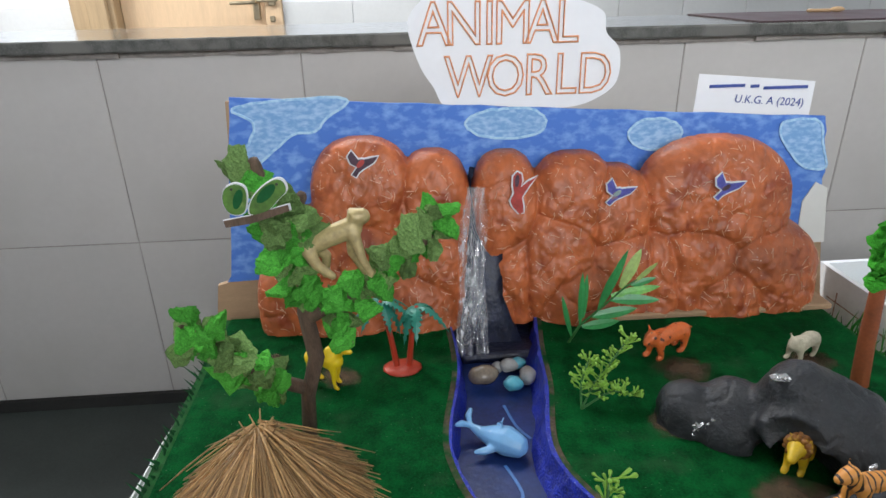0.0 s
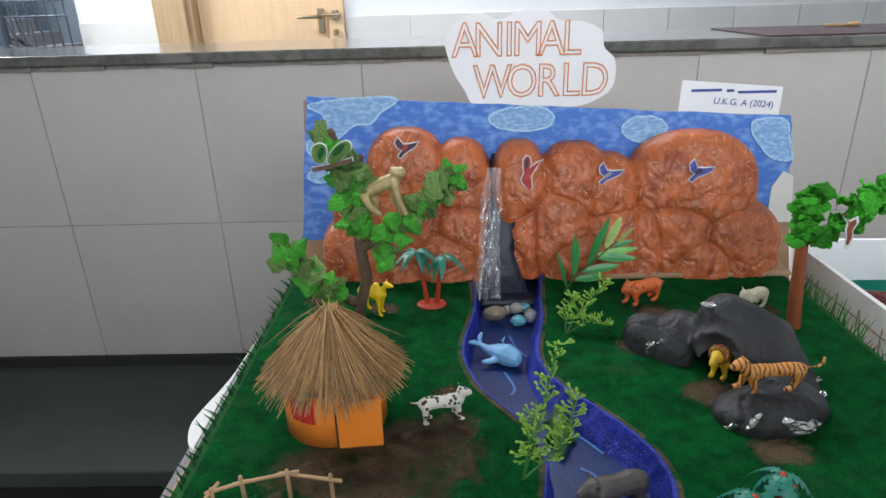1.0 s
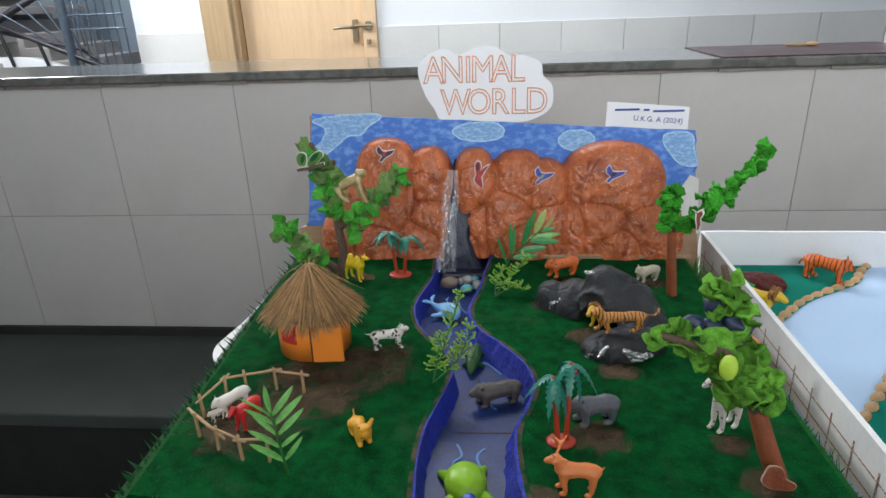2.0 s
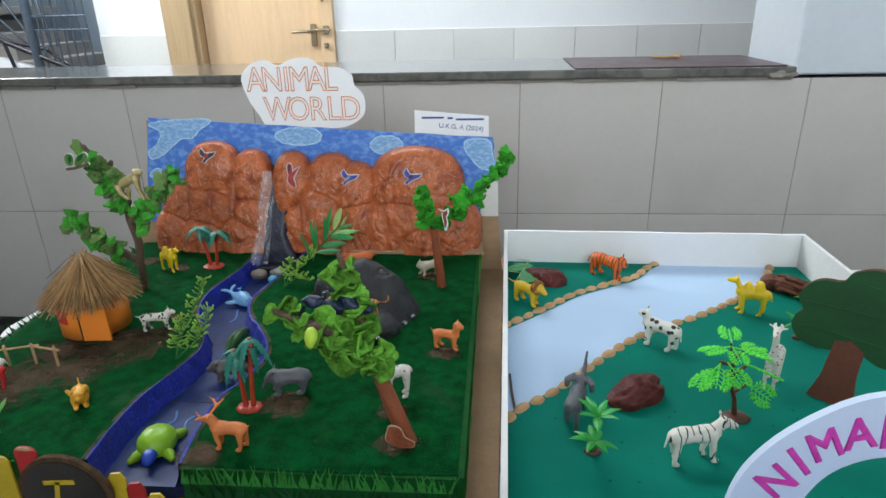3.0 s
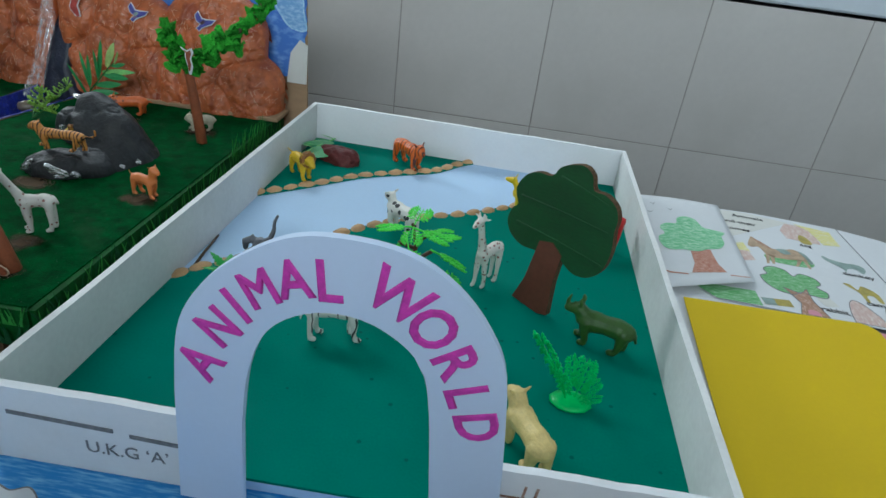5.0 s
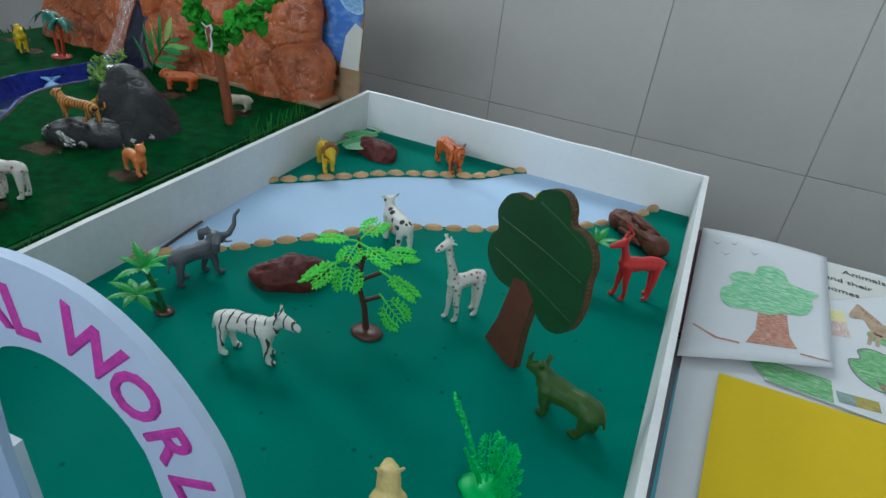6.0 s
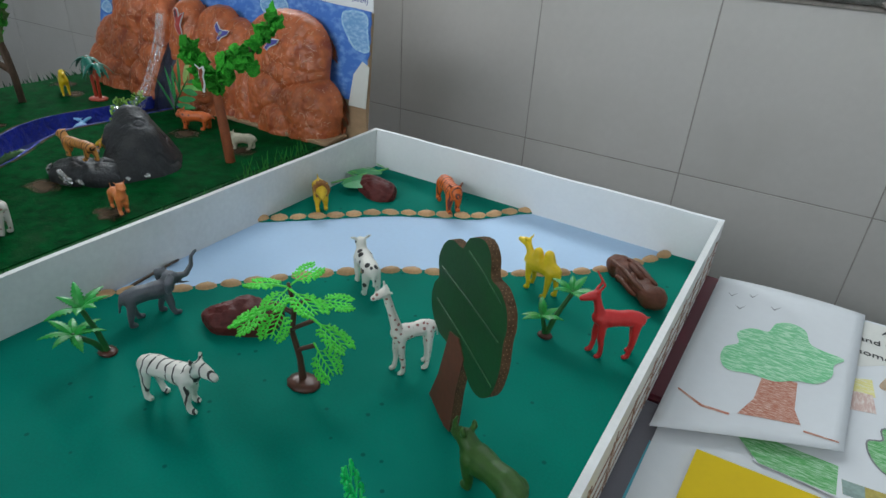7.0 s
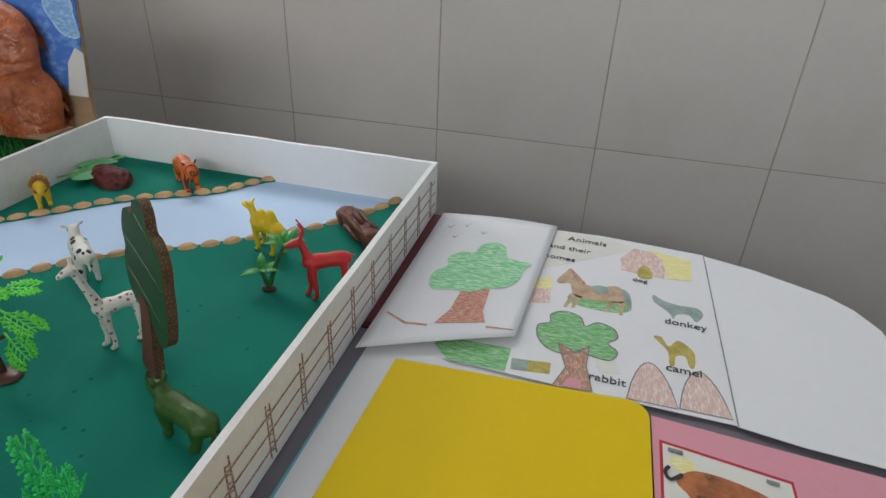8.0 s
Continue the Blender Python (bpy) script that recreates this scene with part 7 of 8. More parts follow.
ridges = [Vector((0, 0, 0.026))] + [Vector((0.0135 * math.cos(a * 1.047), 0.0122 * math.sin(a * 1.047), 0.0205)) for a in range(6)] + [Vector((0.021 * math.cos(a * 0.571 + 0.2), 0.019 * math.sin(a * 0.571 + 0.2), 0.011)) for a in range(11)]
for v in bm.verts:
    near = sorted((v.co - q).length for q in ridges)[:2]
    seam = max(0.0, 1 - (near[1] - near[0]) / 0.0018)
    if v.co.z > 0.006:
        v.co += (v.co - Vector((0, 0, 0.010))).normalized() * (-0.0010 * seam)
    else:
        v.co.z = max(v.co.z, 0.003)
        v.co.xy *= 1.06
part("shell", bm, "t_lime", turtle, smooth=True, local=True)
for sx, sy in ((1, 1), (1, -1), (-1, 1), (-1, -1)):
    bm = bm_new()
    tube(bm, [(sx * 0.010, sy * 0.010, 0.0055, 0.0055), (sx * 0.0165, sy * 0.0165, 0.0045, 0.0056), (sx * 0.0215, sy * 0.0205, 0.0032, 0.0036)], 10)
    part("foot", bm, "t_lime", turtle, smooth=True, local=True)
bm = bm_new()
tube(bm, [(0.014, 0, 0.0085, 0.0060), (0.023, 0, 0.0095, 0.0072), (0.029, 0, 0.0088, 0.0062)], 12)
part("head", bm, "t_bluedk", turtle, "blue head", True, True)
L, n1, h1 = quadruped(0.020, 0.011, 0.0070, 0.0034, neck=(0.12, 0.10), neck_r=0.8, head=(0.06, 0.04), head_r=1.15, tail=(-0.02, 0.5), step=0.05)
L += [[(n1.x, s * 0.006, n1.z + 0.006, 0.0026), (n1.x, s * 0.0085, n1.z + 0.010, 0.002)] for s in (1, -1)]
figure("toy_cub", L, "t_amber", "amber toy cub with round ears and upright tail", (-0.450, -0.908, GZ), 302, 0.92)
L, n1, h1 = quadruped(0.036, 0.020, 0.0078, 0.0024, neck=(0.12, 0.10), neck_r=0.6, head=(0.18, 0.14), head_r=0.6, tail=(-0.1, -0.25))
figure("toy_goat", L, "t_white", "white toy goat inside the stick pen", (-0.574, -0.874, GZ), 236, 0.72)
L, n1, h1 = quadruped(0.020, 0.018, 0.0058, 0.0020, neck=(0.20, 0.10), neck_r=0.6, head=(0.22, 0.22), head_r=0.6, tail=(-0.1, -0.2))
figure("toy_calf", L, "t_white", "small white toy calf inside the stick pen", (-0.583, -0.889, GZ), 228, 0.5)
L, n1, h1 = quadruped(0.026, 0.024, 0.0068, 0.0024, neck=(0.22, 0.22), neck_r=0.6, head=(0.25, 0.16), head_r=0.55, tail=(-0.12, -0.2))
figure("toy_foal", L, "t_red", "red toy horse inside the stick pen", (-0.552, -0.894, GZ), 245, 0.80)

# ---- the white tray model ----
TZ = 0.7120
TB = 0.7015
tray = thing("tray_model", (0.185, -0.765, 0.7), "white foam tray with green ground and pale blue river", "model")
BL, BR, FR, FL = Vector((-0.037, -0.453)), Vector((0.416, -0.463)), Vector((0.403, -1.066)), Vector((-0.047, -1.074))


def tray_wall(a, b, z1=0.764, t=0.0055, label="white foam board wall", mat_="foam", seed=1):
    g = random.Random(seed)
    d = (b - a).normalized()
    inn = Vector((d.y, -d.x)) * t
    n = 14
    bm = bm_new()
    rows = []
    for i in range(n + 1):
        p = a.lerp(b, i / n)
        k = g.uniform(-0.0005, 0.0005)
        rows.append([bm.verts.new(v) for v in ((*p, TB), (*p, z1 + k), (*(p + inn), z1 + k), (*(p + inn), TB))])
    for r, s in zip(rows, rows[1:]):
        for k in range(4):
            bm.faces.new((r[k], s[k], s[(k + 1) % 4], r[(k + 1) % 4]))
    bm.faces.new(rows[0]), bm.faces.new(rows[-1][::-1])
    return part("tray_wall", bm, mat_, tray, label)


tray_wall(BL, BR, seed=1)
tray_wall(FL, BL, 0.7635, mat_="foam_old", seed=2, label="scuffed white foam wall with fence drawing")
right_wall = tray_wall(BR, FR, 0.764, mat_="foam_old", seed=3, label="white foam wall with drawn brown fence")
cutl, cutr = FL.lerp(FR, 0.345), FL.lerp(FR, 0.64)
front_l, front_r = tray_wall(cutl, FL, 0.762, seed=4, label="white foam front wall with illegible pencil name"), tray_wall(FR, cutr, 0.762, seed=5, label="white foam front wall with drawn fence")
part("floor_sheet", prism(bm_new(), [BL, BR, FR + Vector((0, 0.006)), FL + Vector((0, 0.006))], TB, TZ - 0.0023), "eva_blue", tray, "pale blue paper river")
front_line = [p.to_2d() for p in curve([(-0.041, -0.868, 0), (-0.030, -0.849, 0), (0.013, -0.811, 0), (0.058, -0.76, 0), (0.107, -0.708, 0), (0.155, -0.668, 0), (0.205, -0.640, 0), (0.258, -0.600, 0), (0.309, -0.557, 0), (0.346, -0.509, 0), (0.368, -0.469, 0)], 8)]
back_line = [p.to_2d() for p in curve([(-0.040, -0.681, 0), (0.012, -0.633, 0), (0.069, -0.577, 0), (0.126, -0.541, 0), (0.160, -0.519, 0), (0.190, -0.480, 0), (0.206, -0.464, 0)], 8)]
part("ground_sheet", prism(bm_new(), [tuple(p) for p in front_line] + [(0.4095, -0.4695), (0.3985, -1.0605), (-0.0415, -1.0685)], TZ - 0.0023, TZ), "eva_green", tray, "teal green foam sheet ground")
part("ground_sheet", prism(bm_new(), [tuple(p) for p in back_line] + [(-0.0315, -0.459)], TZ - 0.0023, TZ), "eva_green", tray, "teal green foam sheet ground")
# pistachio shells along both banks
shell_meshes = []
for v in range(4):
    bm = bm_new()
    blob(bm, (0, 0, 0), (0.0108, 0.0062, 0.0052), 2, 0.10, v + 2)
    bmesh.ops.bisect_plane(bm, geom=bm.verts[:] + bm.edges[:] + bm.faces[:], plane_co=(0, 0, 0), plane_no=(0, 0, 1), clear_inner=True)
    shell_meshes.append(mesh_of("shell", bm, "shell", True))
g = random.Random(77)
for line, off in ((front_line, 0.0), (back_line, -0.004)):
    total = sum((b - a).length for a, b in zip(line, line[1:]))
    count = round(total / 0.0212)
    at, i, run = 0.006, 0, 0.0
    for k in range(count):
        want = 0.008 + k * (total - 0.014) / (count - 1)
        while i < len(line) - 2 and run + (line[i + 1] - line[i]).length < want:
            run += (line[i + 1] - line[i]).length
            i += 1
        d = (line[i + 1] - line[i]).normalized()
        p = line[i] + d * (want - run) + Vector((d.y, -d.x)) * (0.004 if line is front_line else -0.0 + 0.004 * -1) * (1 if line is front_line else 1) * 0 + Vector((d.y, -d.x)) * (0.003 if line is front_line else -0.005)
        placed("shell", shell_meshes[g.randrange(4)], tray, Matrix.Translation((*p, TZ - 0.0004)) @ Matrix.Rotation(math.atan2(d.y, d.x) + g.uniform(-0.14, 0.14), 4, "Z") @ Matrix.Diagonal((g.uniform(0.88, 1.04), g.uniform(0.85, 1.1), g.uniform(0.85, 1.15), 1)))
part("twig", tube(bm_new(), [(-0.0335, -0.785, 0.7125, 0.0012), (-0.032, -0.82, 0.7115, 0.0015), (-0.029, -0.852, 0.7105, 0.0016)], 6), "bark", tray, smooth=True)
# drawn fences on the walls
d = (FR - BR).normalized()
angle = math.atan2(d.y, d.x)
L0 = (FR - BR).length


def on_wall(bm_line_pts, width, parent, origin, direction, mat_="brown_ink"):
    """A pencil line on an upright wall, in (distance along, height)."""
    nrm = Vector((-direction.y, direction.x))
    bm = bm_new()
    for (s0, z0), (s1, z1) in zip(bm_line_pts, bm_line_pts[1:]):
        v = Vector((s1 - s0, z1 - z0)).normalized()
        w = Vector((-v.y, v.x)) * width / 2
        quad = []
        for lift in (0.0002, 0.0007):
            for s, z in ((s0 + w.x, z0 + w.y), (s1 + w.x, z1 + w.y), (s1 - w.x, z1 - w.y), (s0 - w.x, z0 - w.y)):
                q = origin + direction * s + nrm * lift
                quad.append(bm.verts.new((q.x, q.y, z)))
        bm.faces.new(quad[4:]), bm.faces.new(quad[3::-1])
        for k in range(4):
            bm.faces.new((quad[k], quad[(k + 1) % 4], quad[4 + (k + 1) % 4], quad[4 + k]))
    return part("pencil_line", bm, mat_, parent)


g = random.Random(14)
for k in range(13):
    s = 0.025 + k * 0.046
    on_wall([(s, 0.706), (s + 0.001, 0.752 + g.uniform(-0.003, 0.003))], 0.0012, right_wall, BR, d)
    on_wall([(s + 0.006, 0.706), (s + 0.0055, 0.750 + g.uniform(-0.003, 0.003))], 0.0012, right_wall, BR, d)
    for j in range(6):
        on_wall([(s, 0.710 + j * 0.007), (s + 0.006, 0.713 + j * 0.007)], 0.0009, right_wall, BR, d)
for z in (0.744, 0.730, 0.716):
    on_wall([(0.01, z), (0.2, z + 0.002), (0.4, z - 0.002), (L0 - 0.01, z)], 0.0011, right_wall, BR, d)
dr = (cutr - FR).normalized()
for k in range(3):
    s = 0.018 + k * 0.05
    on_wall([(s, 0.706), (s - 0.004, 0.752)], 0.0016, front_r, FR, dr * 1.0)
    on_wall([(s + 0.007, 0.706), (s + 0.003, 0.752)], 0.0016, front_r, FR, dr)
for z in (0.742, 0.728, 0.714):
    on_wall([(0.002, z), (0.075, z + 0.002), (0.15, z - 0.001)], 0.0014, front_r, FR, dr)
dl = (FL - cutl).normalized()
for s0, s1, z in ((0.072, 0.138, 0.741), (0.014, 0.062, 0.737)):
    on_wall([(s0, z - 0.001), (s1, z + 0.001)], 0.0030, front_l, cutl, dl, "grey_ink")
mark = part("writing", text_mesh("writing", "U.K.G \u2018A\u2019", 0.0135, "grey_ink", thick=0.0001), None, front_l, local=True)
mid_l = cutl.lerp(FL, 0.42)
mark.matrix_parent_inverse = basis_inv(front_l)
mark.matrix_basis = Matrix.Translation((mid_l.x, mid_l.y - 0.0006, 0.7235)) @ Matrix.Rotation(math.atan2(-dl.y, -dl.x), 4, "Z") @ pose(0, 0, 0, 90, 0, 0)
# fence drawing on the outer side of the other long wall
dw = (BL - FL).normalized()
lw = [o for o in tray.children if o.name.startswith("tray_wall")][1]
for k in range(16):
    s = 0.03 + k * 0.037
    on_wall([(s, 0.705), (s + 0.002, 0.745)], 0.0014, lw, FL, dw)
for z in (0.735, 0.718):
    on_wall([(0.02, z), (0.3, z + 0.003), (0.6, z)], 0.0012, lw, FL, dw)

# the arch
arch = thing("entrance_arch", (0.175, -1.078, TB), "pale blue foam arch with magenta lettering at the tray's entrance", "arch")
outer = [(0.079, 0.7055), (0.084, 0.790), (0.089, 0.832), (0.100, 0.857), (0.119, 0.878), (0.146, 0.8955), (0.172, 0.9005), (0.203, 0.8975), (0.227, 0.884), (0.246, 0.862), (0.2575, 0.835), (0.265, 0.775), (0.2705, 0.7055)]
inner = [(0.2315, 0.7055), (0.2265, 0.76), (0.2215, 0.808), (0.2145, 0.836), (0.198, 0.852), (0.178, 0.859), (0.156, 0.856), (0.137, 0.842), (0.126, 0.815), (0.121, 0.775), (0.119, 0.7055)]
bm = bm_new()
round_outer = outer[:1] + [(p.x, p.y) for p in curve([(x, z, 0) for x, z in outer[1:-1]], 4)] + outer[-1:]
round_inner = inner[:1] + [(p.x, p.y) for p in curve([(x, z, 0) for x, z in inner[1:-1]], 4)] + inner[-1:]
prism(bm, round_outer + round_inner, -1.0815, -1.0768, "y")
bmesh.ops.bevel(bm, geom=bm.edges[:], offset=0.0007, segments=1, affect="EDGES")
part("arch_sheet", bm, "arch", arch)
for k, x, z, a, s in (("A", 0.1015, 0.8145, 57, 1.0), ("N", 0.1125, 0.8385, 46, 0.92), ("I", 0.1225, 0.8530, 38, 0.95), ("M", 0.1340, 0.8650, 28, 0.88), ("A", 0.1505, 0.8735, 15, 0.92), ("L", 0.1670, 0.8755, 5, 1.0),
                      ("W", 0.200, 0.8735, -26, 1.05), ("O", 0.2175, 0.859, -43, 1.05), ("R", 0.2305, 0.8420, -55, 1.0), ("L", 0.2385, 0.8225, -68, 1.0), ("D", 0.2460, 0.8030, -72, 1.0)):
    ob = part("letter", text_mesh("letter", k, 0.0315 * s, "magenta", thick=0.0001, bold=0.00085), None, arch, local=True)
    ob.data.transform(Matrix.Diagonal((0.84, 1.0, 1.0, 1.0)))
    ob.matrix_basis = Matrix.Translation((x - 0.175, -0.0037, z - TB)) @ Matrix.Rotation(radians(-a), 4, "Y") @ pose(0, 0, 0, 90, 0, 0)

# ---- things in the tray ----
lion("yellow toy lion with a brown mane in the tray", (-0.007, -0.604, TZ), -44, 1.2)


def score(bm, seed):
    """Scored lines pressed into clay."""
    for v in bm.verts:
        q = Vector((v.co.x * 95 + seed, v.co.y * 95, v.co.z * 95))
        line = abs(noise.noise(q))
        if line < 0.14 and v.co.z > 0.003:
            v.co *= 1 - 0.22 * (1 - line / 0.14)


bm = bm_new()
blob(bm, (0, 0, 0.004), (0.034, 0.020, 0.0170), 4, 0.2, 4)
score(bm, 4)
rk = solid("clay_lump", bm, "clay_red", "red-brown clay lump with scored lines", "clay rock", "clay lumps", smooth=True)
rk.matrix_basis = pose(0.024, -0.533, TZ, 0, 0, -24)
bm = bm_new()
blob(bm, (0, 0, 0.005), (0.035, 0.021, 0.0185), 4, 0.2, 9)
score(bm, 9)
rk = solid("clay_lump", bm, "clay_red", "red-brown clay lump with scored lines", "clay rock", "clay lumps", smooth=True)
rk.matrix_basis = pose(0.096, -0.822, TZ, 0, 0, 36)
lg = thing("clay_log", pose(0.360, -0.570, TZ, 0, 0, -42), "brown clay log with rough bark", "clay log")
bm = bm_new()
tube(bm, [(-0.032 + 0.064 * k / 12, 0.0012 * math.sin(k), 0.0115, 0.0115 + 0.0012 * math.sin(2.3 * k)) for k in range(13)], 14)
for v in bm.verts:
    v.co += Vector((0, v.co.y, v.co.z - 0.0115)) * (0.22 * noise.noise(Vector((v.co.x * 40, v.co.y * 150, v.co.z * 150))))
part("log", bm, "clay_brown", lg, smooth=True, local=True)
for k, (y, z) in enumerate(((-0.0095, 0.0185), (0.004, 0.0225), (-0.0120, 0.0095), (-0.003, 0.0235))):
    part("bark_ridge", tube(bm_new(), [(-0.030 + 0.008 * k, y, z, 0.0022), (-0.010, y + 0.0015, z + 0.0008, 0.0034), (0.012, y - 0.001, z, 0.0030), (0.030 - 0.006 * k, y, z - 0.001, 0.0020)], 7), "clay_brown", lg, smooth=True, local=True)
lf = thing("plastic_leaf", (-0.020, -0.52, TZ), "broad green plastic leaf lying by the tray wall", "plastic leaf")
part("stalk", tube(bm_new(), [(-0.022, -0.565, TZ + 0.012, 0.0012), (-0.008, -0.52, TZ + 0.012, 0.0014), (0.002, -0.478, TZ + 0.010, 0.0012)], 6), "leaf_pl", lf, smooth=True)
big_leaf = blade(0.046, 0.015, 0.10, "leaf_dk")
placed("blade", big_leaf, lf, Matrix.Translation((-0.010, -0.558, TZ + 0.010)) @ Euler((0.15, -0.1, radians(62))).to_matrix().to_4x4())
placed("blade", big_leaf, lf, Matrix.Translation((0.004, -0.495, TZ + 0.010)) @ Euler((0.1, -0.1, radians(215))).to_matrix().to_4x4())
for k in range(5):
    placed("blade", LEAF_A, lf, Matrix.Translation((-0.012 + 0.003 * k, -0.53 + 0.012 * k, TZ + 0.011)) @ Euler((0.2, -0.2, radians(165 + 20 * (k % 2)))).to_matrix().to_4x4() @ Matrix.Scale(0.6, 4))

L, n1, h1 = quadruped(0.036, 0.022, 0.0082, 0.0032, neck=(0.08, 0.06), neck_r=0.85, head=(0.15, 0.08), head_r=0.85, tail=(-0.16, -0.3))
figure("toy_tiger", L, "t_tiger_b", "orange toy tiger with dark stripes in the tray", (0.116, -0.513, TZ), -42, 1.16)
L, n1, h1 = quadruped(0.034, 0.027, 0.0085, 0.0030, neck=(0.14, 0.26), neck_r=0.6, head=(0.20, 0.04), head_r=0.66, tail=(-0.06, -0.4))
L += [[(n1.x, s * 0.004, n1.z + 0.004, 0.0014), (n1.x, s * 0.009, n1.z + 0.006, 0.0012)] for s in (1, -1)]
figure("toy_cow", L, "t_spot", "white toy cow with black spots at the tray's river", (0.146, -0.717, TZ), 142, 1.0)
camel("t_yellow", "yellow plastic toy camel in the tray", (0.284, -0.627, TZ), 160, 1.2)
L, n1, h1 = quadruped(0.026, 0.036, 0.0064, 0.0024, neck=(0.40, 1.42), neck_r=0.50, head=(0.34, 0.14), head_r=0.56, tail=(-0.12, -0.45), step=0.12)
for s in (1, -1):
    L += [[(n1.x, s * 0.002, n1.z + 0.002, 0.0009), (n1.x, s * 0.0025, n1.z + 0.007, 0.001)], [(n1.x - 0.001, s * 0.003, n1.z + 0.001, 0.001), (n1.x - 0.002, s * 0.008, n1.z + 0.003, 0.001)]]
figure("toy_giraffe", L, "t_giraffe", "white toy giraffe with faint brown spots", (0.245, -0.790, TZ), 236, 1.03)
L, n1, h1 = quadruped(0.034, 0.027, 0.0078, 0.0027, neck=(0.26, 0.24), neck_r=0.66, head=(0.32, 0.16), head_r=0.60, tail=(-0.10, -0.35), step=0.12)
L += [[(n1.x - 0.001, s * 0.003, n1.z + 0.003, 0.0014), (n1.x - 0.002, s * 0.005, n1.z + 0.008, 0.0011)] for s in (1, -1)]
figure("toy_zebra", L, "t_zebra", "white toy zebra with black stripes", (0.126, -0.916, TZ), 12, 1.06)
L, n1, h1 = quadruped(0.034, 0.029, 0.0090, 0.0032, neck=(0.14, 0.20), neck_r=0.76, head=(0.18, 0.03), head_r=0.80, tail=(-0.10, -0.45), step=0.24, thigh=1.5)
L += [[(h1.x, 0, h1.z, 0.0042), (h1.x + 0.009, 0, h1.z + 0.000, 0.0031), (h1.x + 0.015, 0, h1.z + 0.008, 0.0024), (h1.x + 0.016, 0, h1.z + 0.017, 0.0019), (h1.x + 0.021, 0, h1.z + 0.022, 0.0016)],
      [(h1.x - 0.002, 0.003, h1.z - 0.004, 0.0014), (h1.x + 0.009, 0.005, h1.z - 0.006, 0.001)], [(h1.x - 0.002, -0.003, h1.z - 0.004, 0.0014), (h1.x + 0.009, -0.005, h1.z - 0.006, 0.001)]]
for s in (1, -1):
    L.append([(n1.x - 0.002, s * 0.009, n1.z + 0.003, 0.0042), (n1.x - 0.006, s * 0.014, n1.z + 0.001, 0.0040), (n1.x - 0.006, s * 0.014, n1.z - 0.006, 0.0030)])
figure("toy_elephant", L, "t_grey", "grey toy elephant with raised trunk", (0.029, -0.861, TZ), 70, 0.90)
L, n1, h1 = quadruped(0.030, 0.034, 0.0068, 0.0024, neck=(0.22, 0.62), neck_r=0.48, head=(0.34, 0.10), head_r=0.55, tail=(-0.12, 0.0), step=0.14)
for s in (1, -1):
    L.append([(n1.x, s * 0.002, n1.z + 0.003, 0.0013), (n1.x - 0.004, s * 0.003, n1.z + 0.010, 0.0012), (n1.x + 0.001, s * 0.004, n1.z + 0.018, 0.0009)])
figure("toy_antelope", L, "t_red", "red toy antelope with short horns", (0.372, -0.682, TZ), 212, 1.08)
L, n1, h1 = quadruped(0.038, 0.0235, 0.0098, 0.0036, neck=(0.20, 0.16), neck_r=0.70, head=(0.26, 0.07), head_r=0.58, tail=(-0.10, -0.26), ears=False, step=0.14, thigh=1.8)
L += [[(h1.x, 0, h1.z + 0.002, 0.0026), (h1.x + 0.001, 0, h1.z + 0.008, 0.0018), (h1.x - 0.001, 0, h1.z + 0.014, 0.0010)], [(h1.x - 0.005, 0, h1.z + 0.004, 0.0018), (h1.x - 0.005, 0, h1.z + 0.008, 0.0010)]]
L += [[(n1.x - 0.001, s * 0.003, n1.z + 0.004, 0.0018), (n1.x - 0.002, s * 0.005, n1.z + 0.009, 0.0023), (n1.x - 0.001, s * 0.005, n1.z + 0.012, 0.0013)] for s in (1, -1)]
figure("toy_rhino", L, "t_olive", "dark green toy rhinoceros", (0.352, -0.866, TZ), 161, 0.98)
L, n1, h1 = quadruped(0.034, 0.022, 0.0088, 0.0036, neck=(0.16, 0.22), neck_r=0.78, head=(0.26, 0.06), head_r=0.74, tail=(-0.02, -0.05), step=0.14, thigh=1.7)
figure("toy_bear", L, "t_cream", "cream toy bear near the tray's front wall", (0.287, -1.006, TZ), 118, 1.05)

# plastic plants in the tray
plastic_palm((0.040, -0.909, TZ), [(-0.001, -0.011, 0.001, 0, 0.047), (-0.002, -0.020, -0.001, 0, 0.028)], 0.0085, 7, 0.0230, 0.0044, 0.62, "leaf_mid", "stem_green", "brown_pl", "small green plastic palm on a brown base", 33, lift=0.75, notch=0.62)
plastic_palm((0.316, -0.690, TZ), [(0.014, 0.012, 0, 0, 0.044), (-0.004, -0.002, 0, 0, 0.020)], 0.007, 6, 0.0200, 0.0044, 0.62, "leaf_mid", "stem_green", "brown_pl", "small green plastic palm on a brown base", 34, lift=0.6, notch=0.62)


